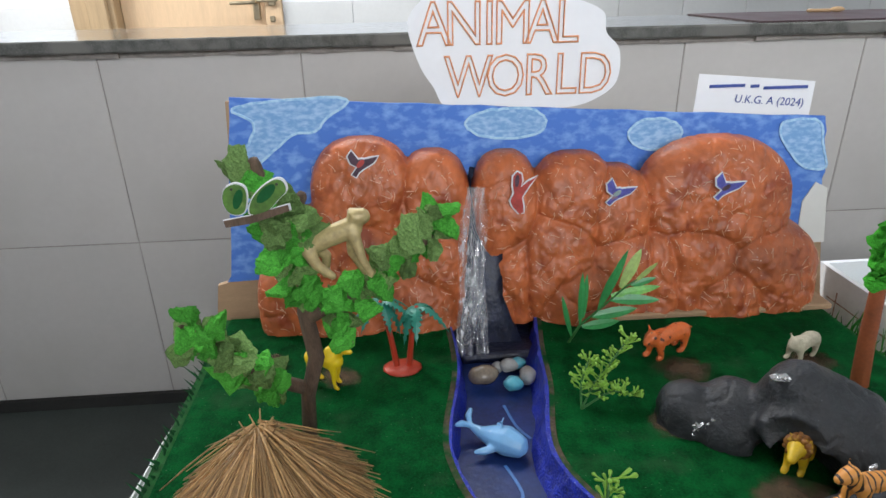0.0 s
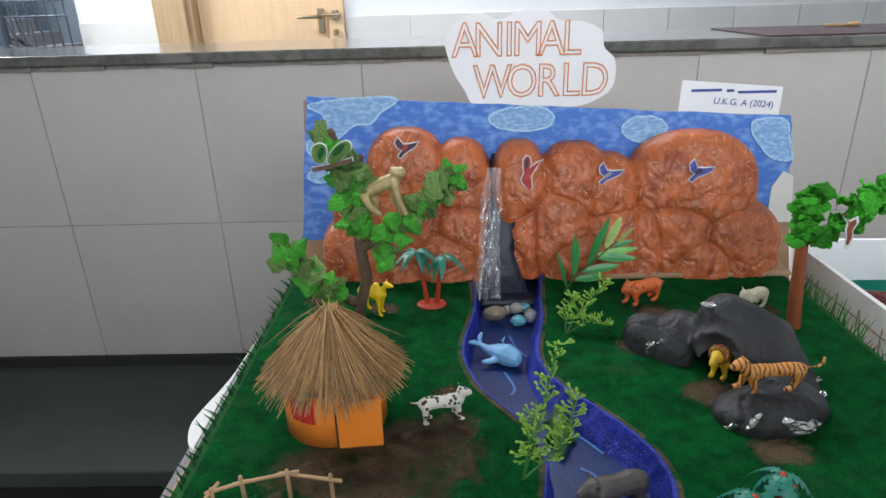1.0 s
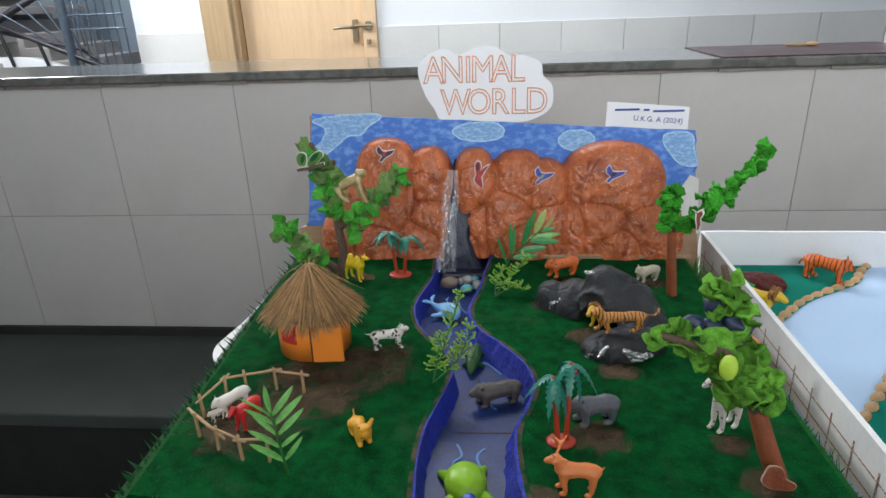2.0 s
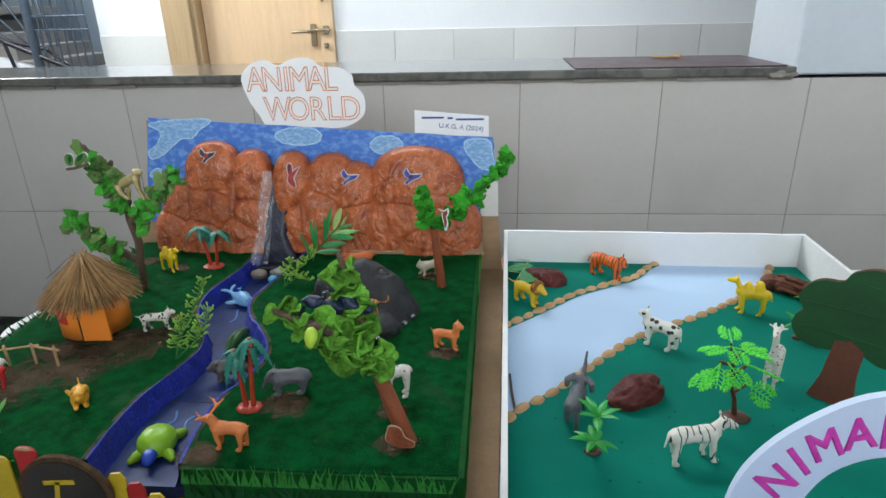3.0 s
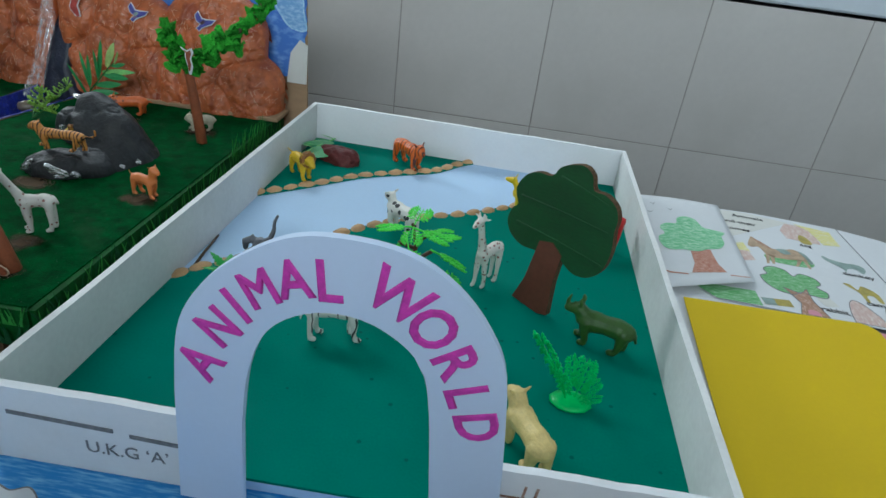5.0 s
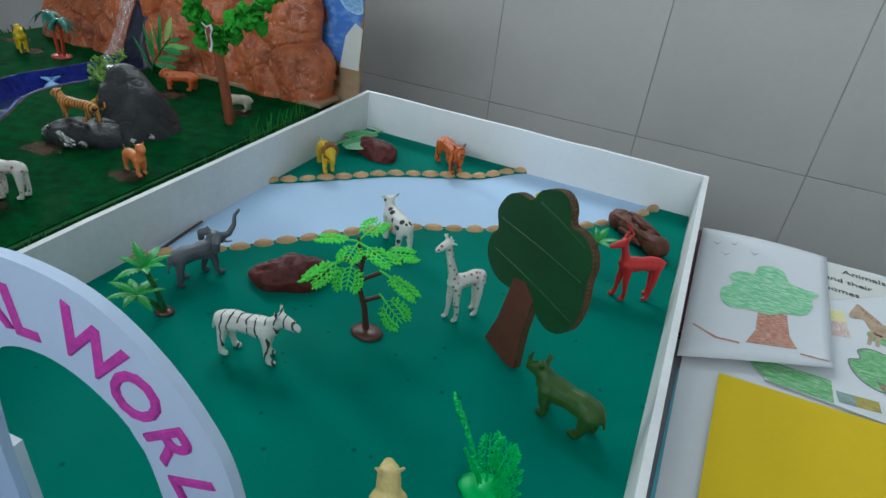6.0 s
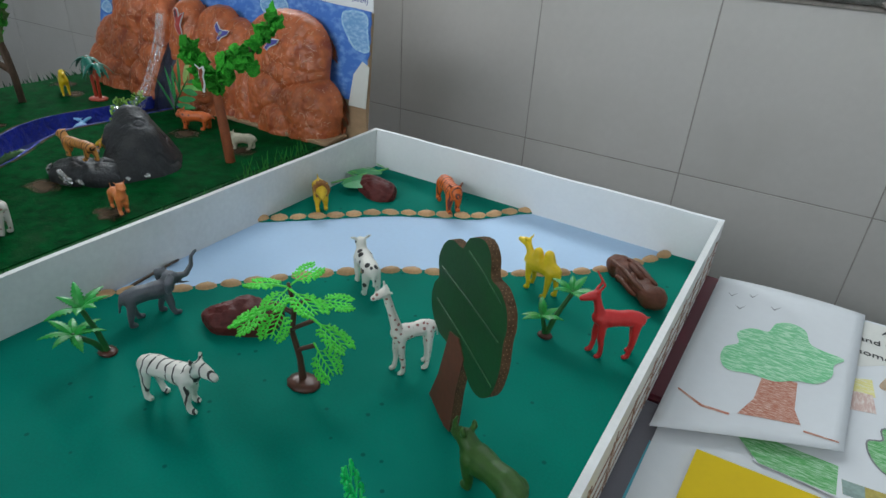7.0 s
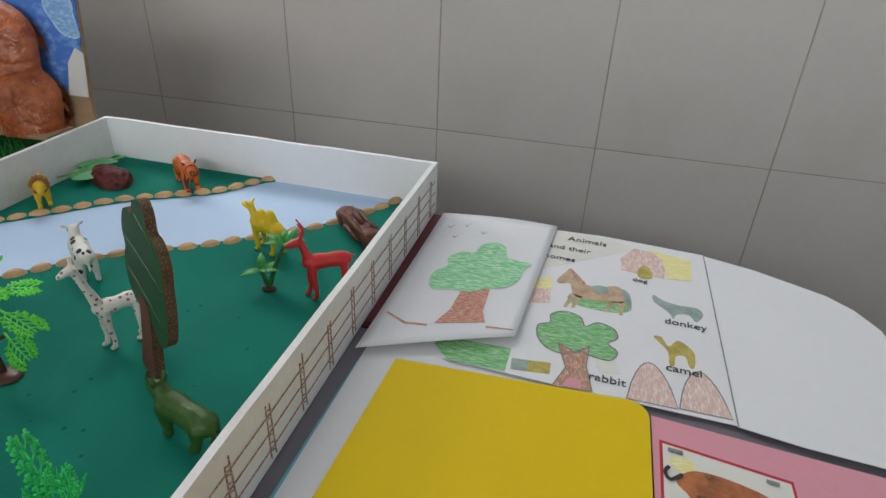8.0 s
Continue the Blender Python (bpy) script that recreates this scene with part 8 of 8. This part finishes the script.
def fern_leaf(length, material, wide=0.5, n=5):
    """A flat compound leaf: a rib, side ribs, and small round leaflets along each."""
    bm = bm_new()

    def sag(x):
        return -0.16 * x * x / length

    tube(bm, [(0, 0, 0, 0.0010), (length * 0.5, 0, sag(length * 0.5), 0.0008), (length, 0, sag(length), 0.0006)], 5)
    for i in range(1, n + 1):
        x = length * (0.10 + 0.78 * i / n)
        w = length * wide * (0.35 + 0.65 * math.sin(math.pi * (0.10 + 0.72 * i / n)))
        for s in (1, -1):
            base, tip = Vector((x, 0, sag(x))), Vector((x + 0.62 * w, s * w * 0.85, sag(x) - 0.10 * w))
            tube(bm, [(*base, 0.00055), (*tip, 0.0005)], 4)
            d = (tip - base).normalized()
            side = Vector((-d.y, d.x, 0))
            for f in (0.45, 0.80):
                for q in (1, -1):
                    c = base.lerp(tip, f) + side * q * 0.0026 + d * 0.0026
                    tube(bm, [(*base.lerp(tip, f), 0.0006), (*c, 0.00095)], 5)
            tube(bm, [(*tip, 0.0011), (*(tip + d * 0.0014), 0.0009)], 5)
    tube(bm, [(length, 0, sag(length), 0.0008), (length + 0.002, 0, sag(length), 0.0006)], 4)
    return mesh_of("leaf", bm, material, True)


tr = thing("toy_tree", (0.184, -0.849, TZ), "toy tree with lime plastic leaves and brown stem", "toy tree")
bm = bm_new()
blob(bm, (0.188, -0.851, TZ + 0.001), (0.014, 0.011, 0.0035), 2)
part("base", bm, "brown_pl", tr, smooth=True)
part("trunk", tube(bm_new(), [(0.187, -0.850, TZ, 0.0030), (0.184, -0.849, TZ + 0.022, 0.0023), (0.177, -0.848, TZ + 0.042, 0.0021), (0.179, -0.846, TZ + 0.062, 0.0019), (0.174, -0.845, TZ + 0.080, 0.0014)], 8), "brown_pl", tr, smooth=True)
for a, b in (((0.182, -0.849, 0.028), (0.194, -0.844, 0.034)), ((0.178, -0.848, 0.045), (0.192, -0.842, 0.054)), ((0.178, -0.847, 0.058), (0.165, -0.85, 0.063)), ((0.178, -0.846, 0.064), (0.190, -0.838, 0.070))):
    part("branch", tube(bm_new(), [(a[0], a[1], TZ + a[2], 0.0017), (b[0], b[1], TZ + b[2], 0.0019)], 6), "brown_pl", tr, smooth=True)
fl = fern_leaf(0.029, "lime_pl", 0.48)
for x, y, z, az, el, s, turn in ((0.174, -0.846, 0.078, 196, -4, 0.90, 14), (0.176, -0.846, 0.077, 350, 2, 1.00, -12), (0.175, -0.845, 0.079, 80, -20, 0.80, 0), (0.175, -0.846, 0.078, 275, 6, 0.70, 0), (0.192, -0.842, 0.056, 2, 16, 1.05, -18), (0.190, -0.838, 0.068, 40, 0, 0.85, 0),
                                 (0.194, -0.844, 0.036, 335, 24, 0.90, 50), (0.165, -0.85, 0.063, 246, 14, 1.00, 8), (0.165, -0.85, 0.060, 210, 20, 1.05, 20), (0.172, -0.849, 0.062, 290, 14, 0.85, 0)):
    placed("leaf", fl, tr, Matrix.Translation((x, y, TZ + z)) @ Euler((radians(turn), radians(el), radians(az))).to_matrix().to_4x4() @ Matrix.Scale(s, 4))
bu = thing("toy_bush", (0.322, -0.945, TZ), "bright green plastic bush on an oval base", "toy bush")
bm = bm_new()
blob(bm, (0.322, -0.945, TZ + 0.0015), (0.017, 0.013, 0.003), 2)
part("base", bm, "lime_br", bu, smooth=True)
fb = fern_leaf(0.040, "lime_br", 0.28)
for az, el, s, turn in ((139, -56, 1.30, 66), (100, -78, 0.80, 40), (50, -72, 0.75, -20), (10, -60, 0.6, 0), (345, -42, 0.5, 0), (180, -78, 0.7, 50), (40, -84, 0.85, 30)):
    placed("frond", fb, bu, Matrix.Translation((0.322 + 0.004 * math.cos(radians(az)), -0.945 + 0.004 * math.sin(radians(az)), TZ + 0.002)) @ Euler((radians(turn), radians(el), radians(az))).to_matrix().to_4x4() @ Matrix.Scale(s, 4))

# the cardboard tree: a crown and a trunk cut from thick corrugated board
ct = thing("cardboard_tree", (0.298, -0.826, TZ), "painted corrugated cardboard tree with green crown", "cardboard tree")
U = Vector((0.775, -0.63, 0)).normalized()
V = Vector((U.y, -U.x, 0))
O = Vector((0.296, -0.823, TZ + 0.001))
RISE = Vector((0, 0, 1)) - V * 0.11


def card_shape(pts, t0, t1):
    bm = bm_new()
    a = [bm.verts.new(O + U * p[0] + RISE * p[1] + V * t0) for p in pts]
    b = [bm.verts.new(O + U * p[0] + RISE * p[1] + V * t1) for p in pts]
    return bm, a, b


def card_piece(pts, t0, t1, front, name):
    bm, a, b = card_shape(pts, t0, t1)
    bm.faces.new(a), bm.faces.new(b[::-1])
    side = []
    for k in range(len(pts)):
        side.append(bm.faces.new((a[k], a[(k + 1) % len(pts)], b[(k + 1) % len(pts)], b[k])))
    for f in side:
        f.material_index = 1
    ob = part(name, bm, front, ct)
    ob.data.materials.append(M["card_dark"])
    flute = bm_new()
    for k in range(len(pts)):
        p, q = Vector(pts[k]), Vector(pts[(k + 1) % len(pts)])
        nn = max(1, int((q - p).length / 0.0021))
        e = Vector((q - p).normalized()) if (q - p).length > 0 else Vector((1, 0))
        nrm = Vector((e.y, -e.x))
        for j in range(nn):
            c = p.lerp(q, (j + 0.5) / nn) + nrm * 0.0003
            for tt in (0.3, 0.7):
                w = O + U * c.x + RISE * c.y + V * (t0 + (t1 - t0) * (tt + 0.12 * (-1) ** j))
                blob(flute, w, (0.0005, 0.0005, 0.0005), 1)
    tagged(part("flutes", flute, "flute", ob, "bare corrugated edge"), "", "", "", "stuff")


crown = smooth_line([(-0.047, 0.117), (-0.035, 0.124), (-0.020, 0.126), (-0.013, 0.137), (0.006, 0.145), (0.018, 0.140), (0.023, 0.129), (0.035, 0.129), (0.047, 0.123), (0.052, 0.113), (0.052, 0.103), (0.055, 0.086), (0.052, 0.067), (0.041, 0.055),
                     (0.027, 0.052), (0.014, 0.057), (0.008, 0.060), (-0.016, 0.055), (-0.033, 0.053), (-0.048, 0.059), (-0.055, 0.070), (-0.053, 0.082), (-0.048, 0.089), (-0.054, 0.102)], 3)
card_piece(crown, -0.0032, 0.0032, "tree_green", "crown")
# furrows pressed into the crown's face by the board's corrugation
for f0, f1 in (((-0.046, 0.098), (0.046, 0.100)), ((-0.010, 0.129), (0.040, 0.122)), ((-0.044, 0.073), (0.050, 0.071))):
    bm = bm_new()
    tube(bm, [(*(O + U * p[0] + RISE * p[1] + V * 0.0030), 0.0009) for p in (f0, ((f0[0] + f1[0]) / 2, (f0[1] + f1[1]) / 2 + 0.001), f1)], 6)
    part("furrow", bm, "tree_green", ct, smooth=True)
card_piece([(-0.027, 0.001), (-0.019, 0.026), (-0.016, 0.050), (-0.014, 0.066), (0.0, 0.070), (0.012, 0.062), (0.011, 0.034), (0.014, 0.002), (0.004, -0.001)], -0.0028, 0.0040, "tree_brown", "trunk")

# ---- papers beside the models ----
def sheet(name, pts, z, material, label, curl=None, category="paper"):
    bm = bm_new()
    prism(bm, pts, z, z + 0.0006)
    return solid(name, bm, material, label, category, "papers on the table")


def laid(parent, z):
    """Layers of colour lie close on their sheet, in the order given."""
    top = max(v.co.z for v in parent.data.vertices)
    return top + 0.0001 + 0.3 * max(0.0, z - top)


def drawn(parent, pts, z, material, name="drawing", label=""):
    z = laid(parent, z)
    return part(name, prism(bm_new(), pts, z, z + 0.0001), material, parent, label)


def ring_line(parent, pts, z, material, w=0.0012):
    return part("outline", stroke(list(pts) + [pts[0]], w, laid(parent, z), "z", 0.0001), material, parent)


def smooth2(pts, steps=5):
    return [(p.x, p.y) for p in curve([(x, y, 0) for x, y in pts], steps, True)]


sun = sheet("sun_drawing", [(-0.182, -1.030), (-0.060, -1.041), (0.205, -1.062), (0.185, -1.30), (-0.20, -1.27)], 0.7003, "sea_crayon", "crayon drawing of a sun over blue water")
sc = Vector((-0.130, -1.088))
for k in range(44):
    a = k * 2 * math.pi / 44
    u, w = Vector((math.cos(a), math.sin(a))), Vector((-math.sin(a), math.cos(a)))
    drawn(sun, [sc + u * 0.029 - w * 0.0026, sc + u * (0.042 + 0.004 * (k * 7 % 3)) + w * 0.002 * (k % 3 - 1), sc + u * 0.029 + w * 0.0026], 0.7009, "sun_red", "ray")
drawn(sun, [sc + Vector((math.cos(a), math.sin(a))) * 0.0335 for a in [j * math.pi / 16 for j in range(32)]], 0.70125, "sun_red", "sun_rim")
drawn(sun, [sc + Vector((math.cos(a), math.sin(a))) * 0.0290 for a in [j * math.pi / 16 for j in range(32)]], 0.7016, "sun_yellow", "sun_disc")
for cx, cy in ((-0.02, -1.105), (0.08, -1.100)):
    pts = smooth2([(cx - 0.022, cy), (cx - 0.014, cy + 0.012), (cx, cy + 0.009), (cx + 0.010, cy + 0.013), (cx + 0.022, cy + 0.002), (cx + 0.010, cy - 0.010), (cx - 0.012, cy - 0.010)])
    drawn(sun, pts, 0.7009, "paper", "cloud")
    ring_line(sun, pts, 0.7013, "grey_ink", 0.001)

sheet("cyan_edged_sheet", [(0.4235, -0.748), (0.64, -0.745), (0.64, -1.15), (0.408, -1.15)], 0.7003, "cyan_edge", "cyan backing sheet below white paper")
sheet("white_sheet", [(0.4265, -0.690), (0.648, -0.686), (0.644, -1.15), (0.4130, -1.15)], 0.7010, "paper", "blank white sheet below the yellow paper")
page = sheet("picture_page", [(0.500, -0.474), (0.614, -0.470), (0.722, -0.481), (0.7165, -0.740), (0.60, -0.735), (0.490, -0.728)], 0.7030, "paper", "white page with coloured animal homes drawings")
PZ = 0.7036
house = [(0.633, -0.516), (0.648, -0.490), (0.672, -0.492), (0.680, -0.520), (0.676, -0.545), (0.634, -0.540)]
drawn(page, house, PZ, "pink_crayon", "house_drawing"), drawn(page, [(0.662, -0.487), (0.706, -0.498), (0.703, -0.541), (0.680, -0.544), (0.676, -0.505)], PZ + 0.0004, "yellow_crayon", "hay_drawing")
drawn(page, smooth2([(0.650, -0.538), (0.656, -0.524), (0.663, -0.530), (0.664, -0.548), (0.652, -0.550)]), PZ + 0.0008, "ochre_print", "small_picture")
drawn(page, [(0.535, -0.560), (0.557, -0.560), (0.655, -0.487), (0.60, -0.474), (0.540, -0.476)], PZ, "paper_warm", "title_patch")
drawn(page, smooth2([(0.586, -0.600), (0.610, -0.596), (0.636, -0.596), (0.643, -0.610), (0.630, -0.620), (0.604, -0.620), (0.586, -0.615)]), PZ, "green_crayon_d", "picture_ground")
drawn(page, smooth2([(0.571, -0.580), (0.579, -0.560), (0.583, -0.553), (0.588, -0.560), (0.597, -0.578), (0.612, -0.581), (0.628, -0.574), (0.637, -0.582), (0.637, -0.600), (0.625, -0.604), (0.605, -0.606), (0.589, -0.602), (0.584, -0.582), (0.575, -0.585)], 4), PZ + 0.0004, "horse_print", "brown_picture")
for lx, ly, tx, ty in ((0.589, -0.600, 0.582, -0.625), (0.594, -0.602, 0.589, -0.624), (0.628, -0.602, 0.618, -0.621), (0.634, -0.600, 0.633, -0.623)):
    drawn(page, [(lx - 0.0025, ly), (lx + 0.003, ly), (tx + 0.0016, ty), (tx - 0.0016, ty)], PZ + 0.0004, "horse_print", "picture_leg")
drawn(page, smooth2([(0.584, -0.556), (0.592, -0.566), (0.600, -0.580), (0.595, -0.580), (0.587, -0.567)]), PZ + 0.0008, "brown_crayon", "picture_mane")
drawn(page, smooth2([(0.634, -0.578), (0.641, -0.584), (0.643, -0.604), (0.639, -0.610), (0.637, -0.592)]), PZ + 0.0008, "grey_print", "picture_tail")
drawn(page, smooth2([(0.606, -0.581), (0.618, -0.578), (0.622, -0.588), (0.612, -0.592)]), PZ + 0.0008, "grey_print", "picture_saddle")
leafy_top = smooth2([(0.563, -0.678), (0.561, -0.660), (0.571, -0.653), (0.571, -0.640), (0.583, -0.632), (0.597, -0.637), (0.602, -0.650), (0.613, -0.641), (0.627, -0.647), (0.630, -0.660), (0.622, -0.669), (0.630, -0.679), (0.624, -0.692), (0.608, -0.690), (0.598, -0.686), (0.588, -0.694), (0.573, -0.691)], 4)
drawn(page, leafy_top, PZ, "green_crayon_d", "tree_crown"), ring_line(page, leafy_top, PZ + 0.0008, "grey_ink", 0.0013)
trk = [(0.580, -0.680), (0.596, -0.690), (0.607, -0.677), (0.605, -0.704), (0.611, -0.734), (0.580, -0.736), (0.589, -0.711)]
drawn(page, trk, PZ + 0.0004, "brown_crayon", "tree_trunk"), ring_line(page, trk, PZ + 0.0010, "grey_ink", 0.0012)
drawn(page, smooth2([(0.590, -0.733), (0.591, -0.725), (0.599, -0.723), (0.603, -0.729), (0.601, -0.733)]), PZ + 0.0012, "pink_paper", "hole_drawing")
drawn(page, smooth2([(0.664, -0.578), (0.673, -0.586), (0.688, -0.590), (0.703, -0.590), (0.708, -0.600), (0.700, -0.614), (0.695, -0.604), (0.684, -0.606), (0.680, -0.614), (0.676, -0.604), (0.664, -0.590)], 3), PZ, "grey_print", "grey_picture")
drawn(page, smooth2([(0.661, -0.646), (0.668, -0.646), (0.673, -0.658), (0.681, -0.647), (0.690, -0.654), (0.694, -0.664), (0.692, -0.681), (0.688, -0.681), (0.686, -0.668), (0.678, -0.670), (0.676, -0.683), (0.672, -0.683), (0.672, -0.665), (0.664, -0.652)], 3), PZ, "ochre_print", "ochre_picture")
for a, b in ((0.637, 0.675), (0.676, 0.714)):
    m_ = (a + b) / 2
    hill = [(a, -0.734)] + [(a + (b - a) * k / 10, -0.734 + 0.049 * math.sin(math.pi * k / 10) ** 0.75) for k in range(1, 10)] + [(b, -0.735)]
    drawn(page, hill, PZ, "pink_crayon", "mound_drawing"), ring_line(page, hill, PZ + 0.0005, "grey_ink", 0.0010)
drawn(page, [(0.612, -0.694), (0.628, -0.690), (0.632, -0.706), (0.616, -0.710)], PZ, "paper_warm", "small_picture")
drawn(page, [(0.470, -0.700), (0.543, -0.700), (0.542, -0.730), (0.494, -0.729)], PZ, "green_crayon_d", "grass_drawing")
drawn(page, [(0.545, -0.712), (0.577, -0.709), (0.577, -0.723), (0.546, -0.726)], PZ, "ochre_print", "small_picture"), drawn(page, [(0.545, -0.712), (0.559, -0.711), (0.559, -0.725), (0.546, -0.726)], PZ + 0.0004, "grey_print", "small_picture")
drawn(page, [(0.545, -0.585), (0.566, -0.575), (0.568, -0.600), (0.548, -0.606)], PZ, "yellow_crayon", "small_picture"), drawn(page, [(0.546, -0.602), (0.566, -0.598), (0.568, -0.622), (0.549, -0.628)], PZ + 0.0004, "pink_crayon", "small_picture")
for word, x, y, s in (("Animals", 0.597, -0.490, 0.0135), ("and their", 0.579, -0.512, 0.0125), ("homes", 0.570, -0.535, 0.0125), ("donkey", 0.690, -0.621, 0.0125), ("camel", 0.683, -0.688, 0.0125), ("rabbit", 0.622, -0.717, 0.0125), ("dog", 0.652, -0.556, 0.010)):
    ob = part("word", text_mesh("word", word, s, "black_ink", thick=0.00015), None, page, local=True)
    ob.matrix_basis = Matrix.Translation((x, y, PZ + 0.0006)) @ Matrix.Rotation(radians(-3), 4, "Z")

white = bm_new()
wpts = [(0.720, -0.484), (0.770, -0.500), (0.830, -0.530), (0.850, -0.550), (0.864, -0.578), (0.868, -0.62), (0.835, -0.757), (0.760, -0.750), (0.716, -0.742)]
prism(white, wpts, 0.7040, 0.7046)
blank = solid("blank_page", white, "paper", "blank white page with a rounded corner", "paper", "papers on the table")
part("fold_line", stroke([(0.7205, -0.4845), (0.7185, -0.60), (0.7165, -0.7415)], 0.0009, 0.7046), "grey_ink", blank, "folded edge of the page")
yp = [(0.4545, -0.742), (0.6370, -0.737)] + [(0.637 + 0.016 * math.sin(a), -0.753 + 0.016 * math.cos(a)) for a in [j * math.pi / 12 for j in range(1, 7)]] + [(0.648, -1.15), (0.4280, -1.15)]
sheet("yellow_sheet", yp, 0.7050, "yellow_paper", "plain yellow chart paper")
pink = sheet("pink_card", [(0.6545, -0.748), (0.815, -0.765), (0.80, -1.10), (0.650, -1.10)], 0.7038, "pink_paper", "pink card with a framed tiger picture", category="card")
fr = [(0.659, -0.771), (0.744, -0.785), (0.742, -0.90), (0.655, -0.90)]
drawn(pink, fr, 0.7046, "s_red", "red_border")
drawn(pink, [(0.661, -0.774), (0.742, -0.7875), (0.740, -0.898), (0.657, -0.898)], 0.7051, "paper_warm", "picture")
tg = smooth2([(0.668, -0.806), (0.680, -0.794), (0.705, -0.796), (0.730, -0.806), (0.738, -0.822), (0.730, -0.834), (0.722, -0.845), (0.712, -0.845), (0.705, -0.825), (0.690, -0.822), (0.686, -0.840), (0.676, -0.840), (0.676, -0.818)], 4)
drawn(pink, tg, 0.7056, "tiger_print", "tiger_picture")
part("tail_stroke", stroke([p.to_2d() for p in curve([(0.672, -0.800, 0), (0.664, -0.806, 0), (0.661, -0.800, 0), (0.664, -0.795, 0)], 4)], 0.0025, 0.7056), "black_ink", pink)
drawn(pink, [(0.660, -0.838), (0.690, -0.845), (0.738, -0.850), (0.738, -0.88), (0.660, -0.88)], 0.7055, "green_crayon_d", "ground_picture")
drawn(pink, smooth2([(0.664, -0.788), (0.674, -0.784), (0.682, -0.790), (0.672, -0.798)]), 0.70555, "yellow_crayon", "sun_picture")
for a, b, y in ((0.664, 0.674, -0.7795), (0.726, 0.734, -0.7900)):
    part("caption", stroke([(a, y), (b, y - 0.001)], 0.003, 0.7056), "grey_ink", pink)

# the loose drawing of a tree: lifted a little at its lower edge
bm = bm_new()
nx_, ny_ = 14, 18
TLc, TRc, BRc, BLc = Vector((0.428, -0.474)), Vector((0.562, -0.466)), Vector((0.544, -0.690)), Vector((0.420, -0.742))


def tree_sheet(u, v):
    p = TLc.lerp(TRc, u).lerp(BLc.lerp(BRc, u), v)
    z = 0.7055 + 0.0035 * v**2 + 0.0015 * math.sin(2.5 * u) * v + 0.003 * (1 - v) * math.sin(3 * u)
    return Vector((p.x, p.y, z))


vv = [[bm.verts.new(tree_sheet(i / nx_, j / ny_)) for j in range(ny_ + 1)] for i in range(nx_ + 1)]
for i in range(nx_):
    for j in range(ny_):
        bm.faces.new((vv[i][j], vv[i + 1][j], vv[i + 1][j + 1], vv[i][j + 1]))
ext = bmesh.ops.extrude_face_region(bm, geom=bm.faces[:])
for v in [e for e in ext["geom"] if isinstance(e, bmesh.types.BMVert)]:
    v.co.z -= 0.0005
tp = solid("tree_drawing", bm, "paper", "loose white paper with a crayon tree drawing", "paper", "papers on the table", smooth=True)


def on_sheet(pts, lift, material, name):
    """A coloured shape that follows the bent sheet; pts in the sheet's own (u, v)."""
    bm = bm_new()
    f = bm.faces.new([bm.verts.new((u, v, 0)) for u, v in pts])
    bmesh.ops.triangulate(bm, faces=[f])
    bmesh.ops.subdivide_edges(bm, edges=bm.edges[:], cuts=5, use_grid_fill=True)
    for v in bm.verts:
        v.co = tree_sheet(v.co.x, v.co.y) + Vector((0, 0, 0.5 * lift))
    ext = bmesh.ops.extrude_face_region(bm, geom=bm.faces[:])
    for v in [e for e in ext["geom"] if isinstance(e, bmesh.types.BMVert)]:
        v.co.z += 0.0001
    return part(name, bm, material, tp)


on_sheet([(0.49, 0.64), (0.69, 0.66), (0.71, 0.82), (0.76, 0.90), (0.42, 0.89), (0.48, 0.80)], 0.0006, "red_crayon", "trunk_drawing")
crown2 = smooth2([(0.29, 0.66), (0.22, 0.60), (0.22, 0.52), (0.29, 0.48), (0.26, 0.41), (0.34, 0.36), (0.44, 0.36), (0.47, 0.29), (0.56, 0.26), (0.66, 0.29), (0.70, 0.37), (0.76, 0.40), (0.92, 0.43), (0.87, 0.49), (0.87, 0.57), (0.80, 0.64), (0.68, 0.65), (0.56, 0.68), (0.42, 0.66)], 4)
on_sheet(crown2, 0.0011, "green_crayon", "crown_drawing")
for (a, b) in (((0.10, 0.12), (0.17, 0.11)), ((0.24, 0.10), (0.30, 0.08)), ((0.18, 0.21), (0.25, 0.20)), ((0.40, 0.16), (0.47, 0.15))):
    on_sheet([(a[0], a[1]), ((a[0] + b[0]) / 2, a[1] + 0.02), (b[0], b[1]), ((a[0] + b[0]) / 2, a[1] + 0.028)], 0.0008, "grey_ink", "bird_stroke")
on_sheet([(0.06, 0.80), (0.22, 0.87), (0.38, 0.895), (0.38, 0.905), (0.22, 0.882), (0.06, 0.808)], 0.0008, "red_crayon", "ground_line")
on_sheet([(0.78, 0.925), (0.97, 0.955), (0.97, 0.962), (0.78, 0.935)], 0.0008, "red_crayon", "ground_line")
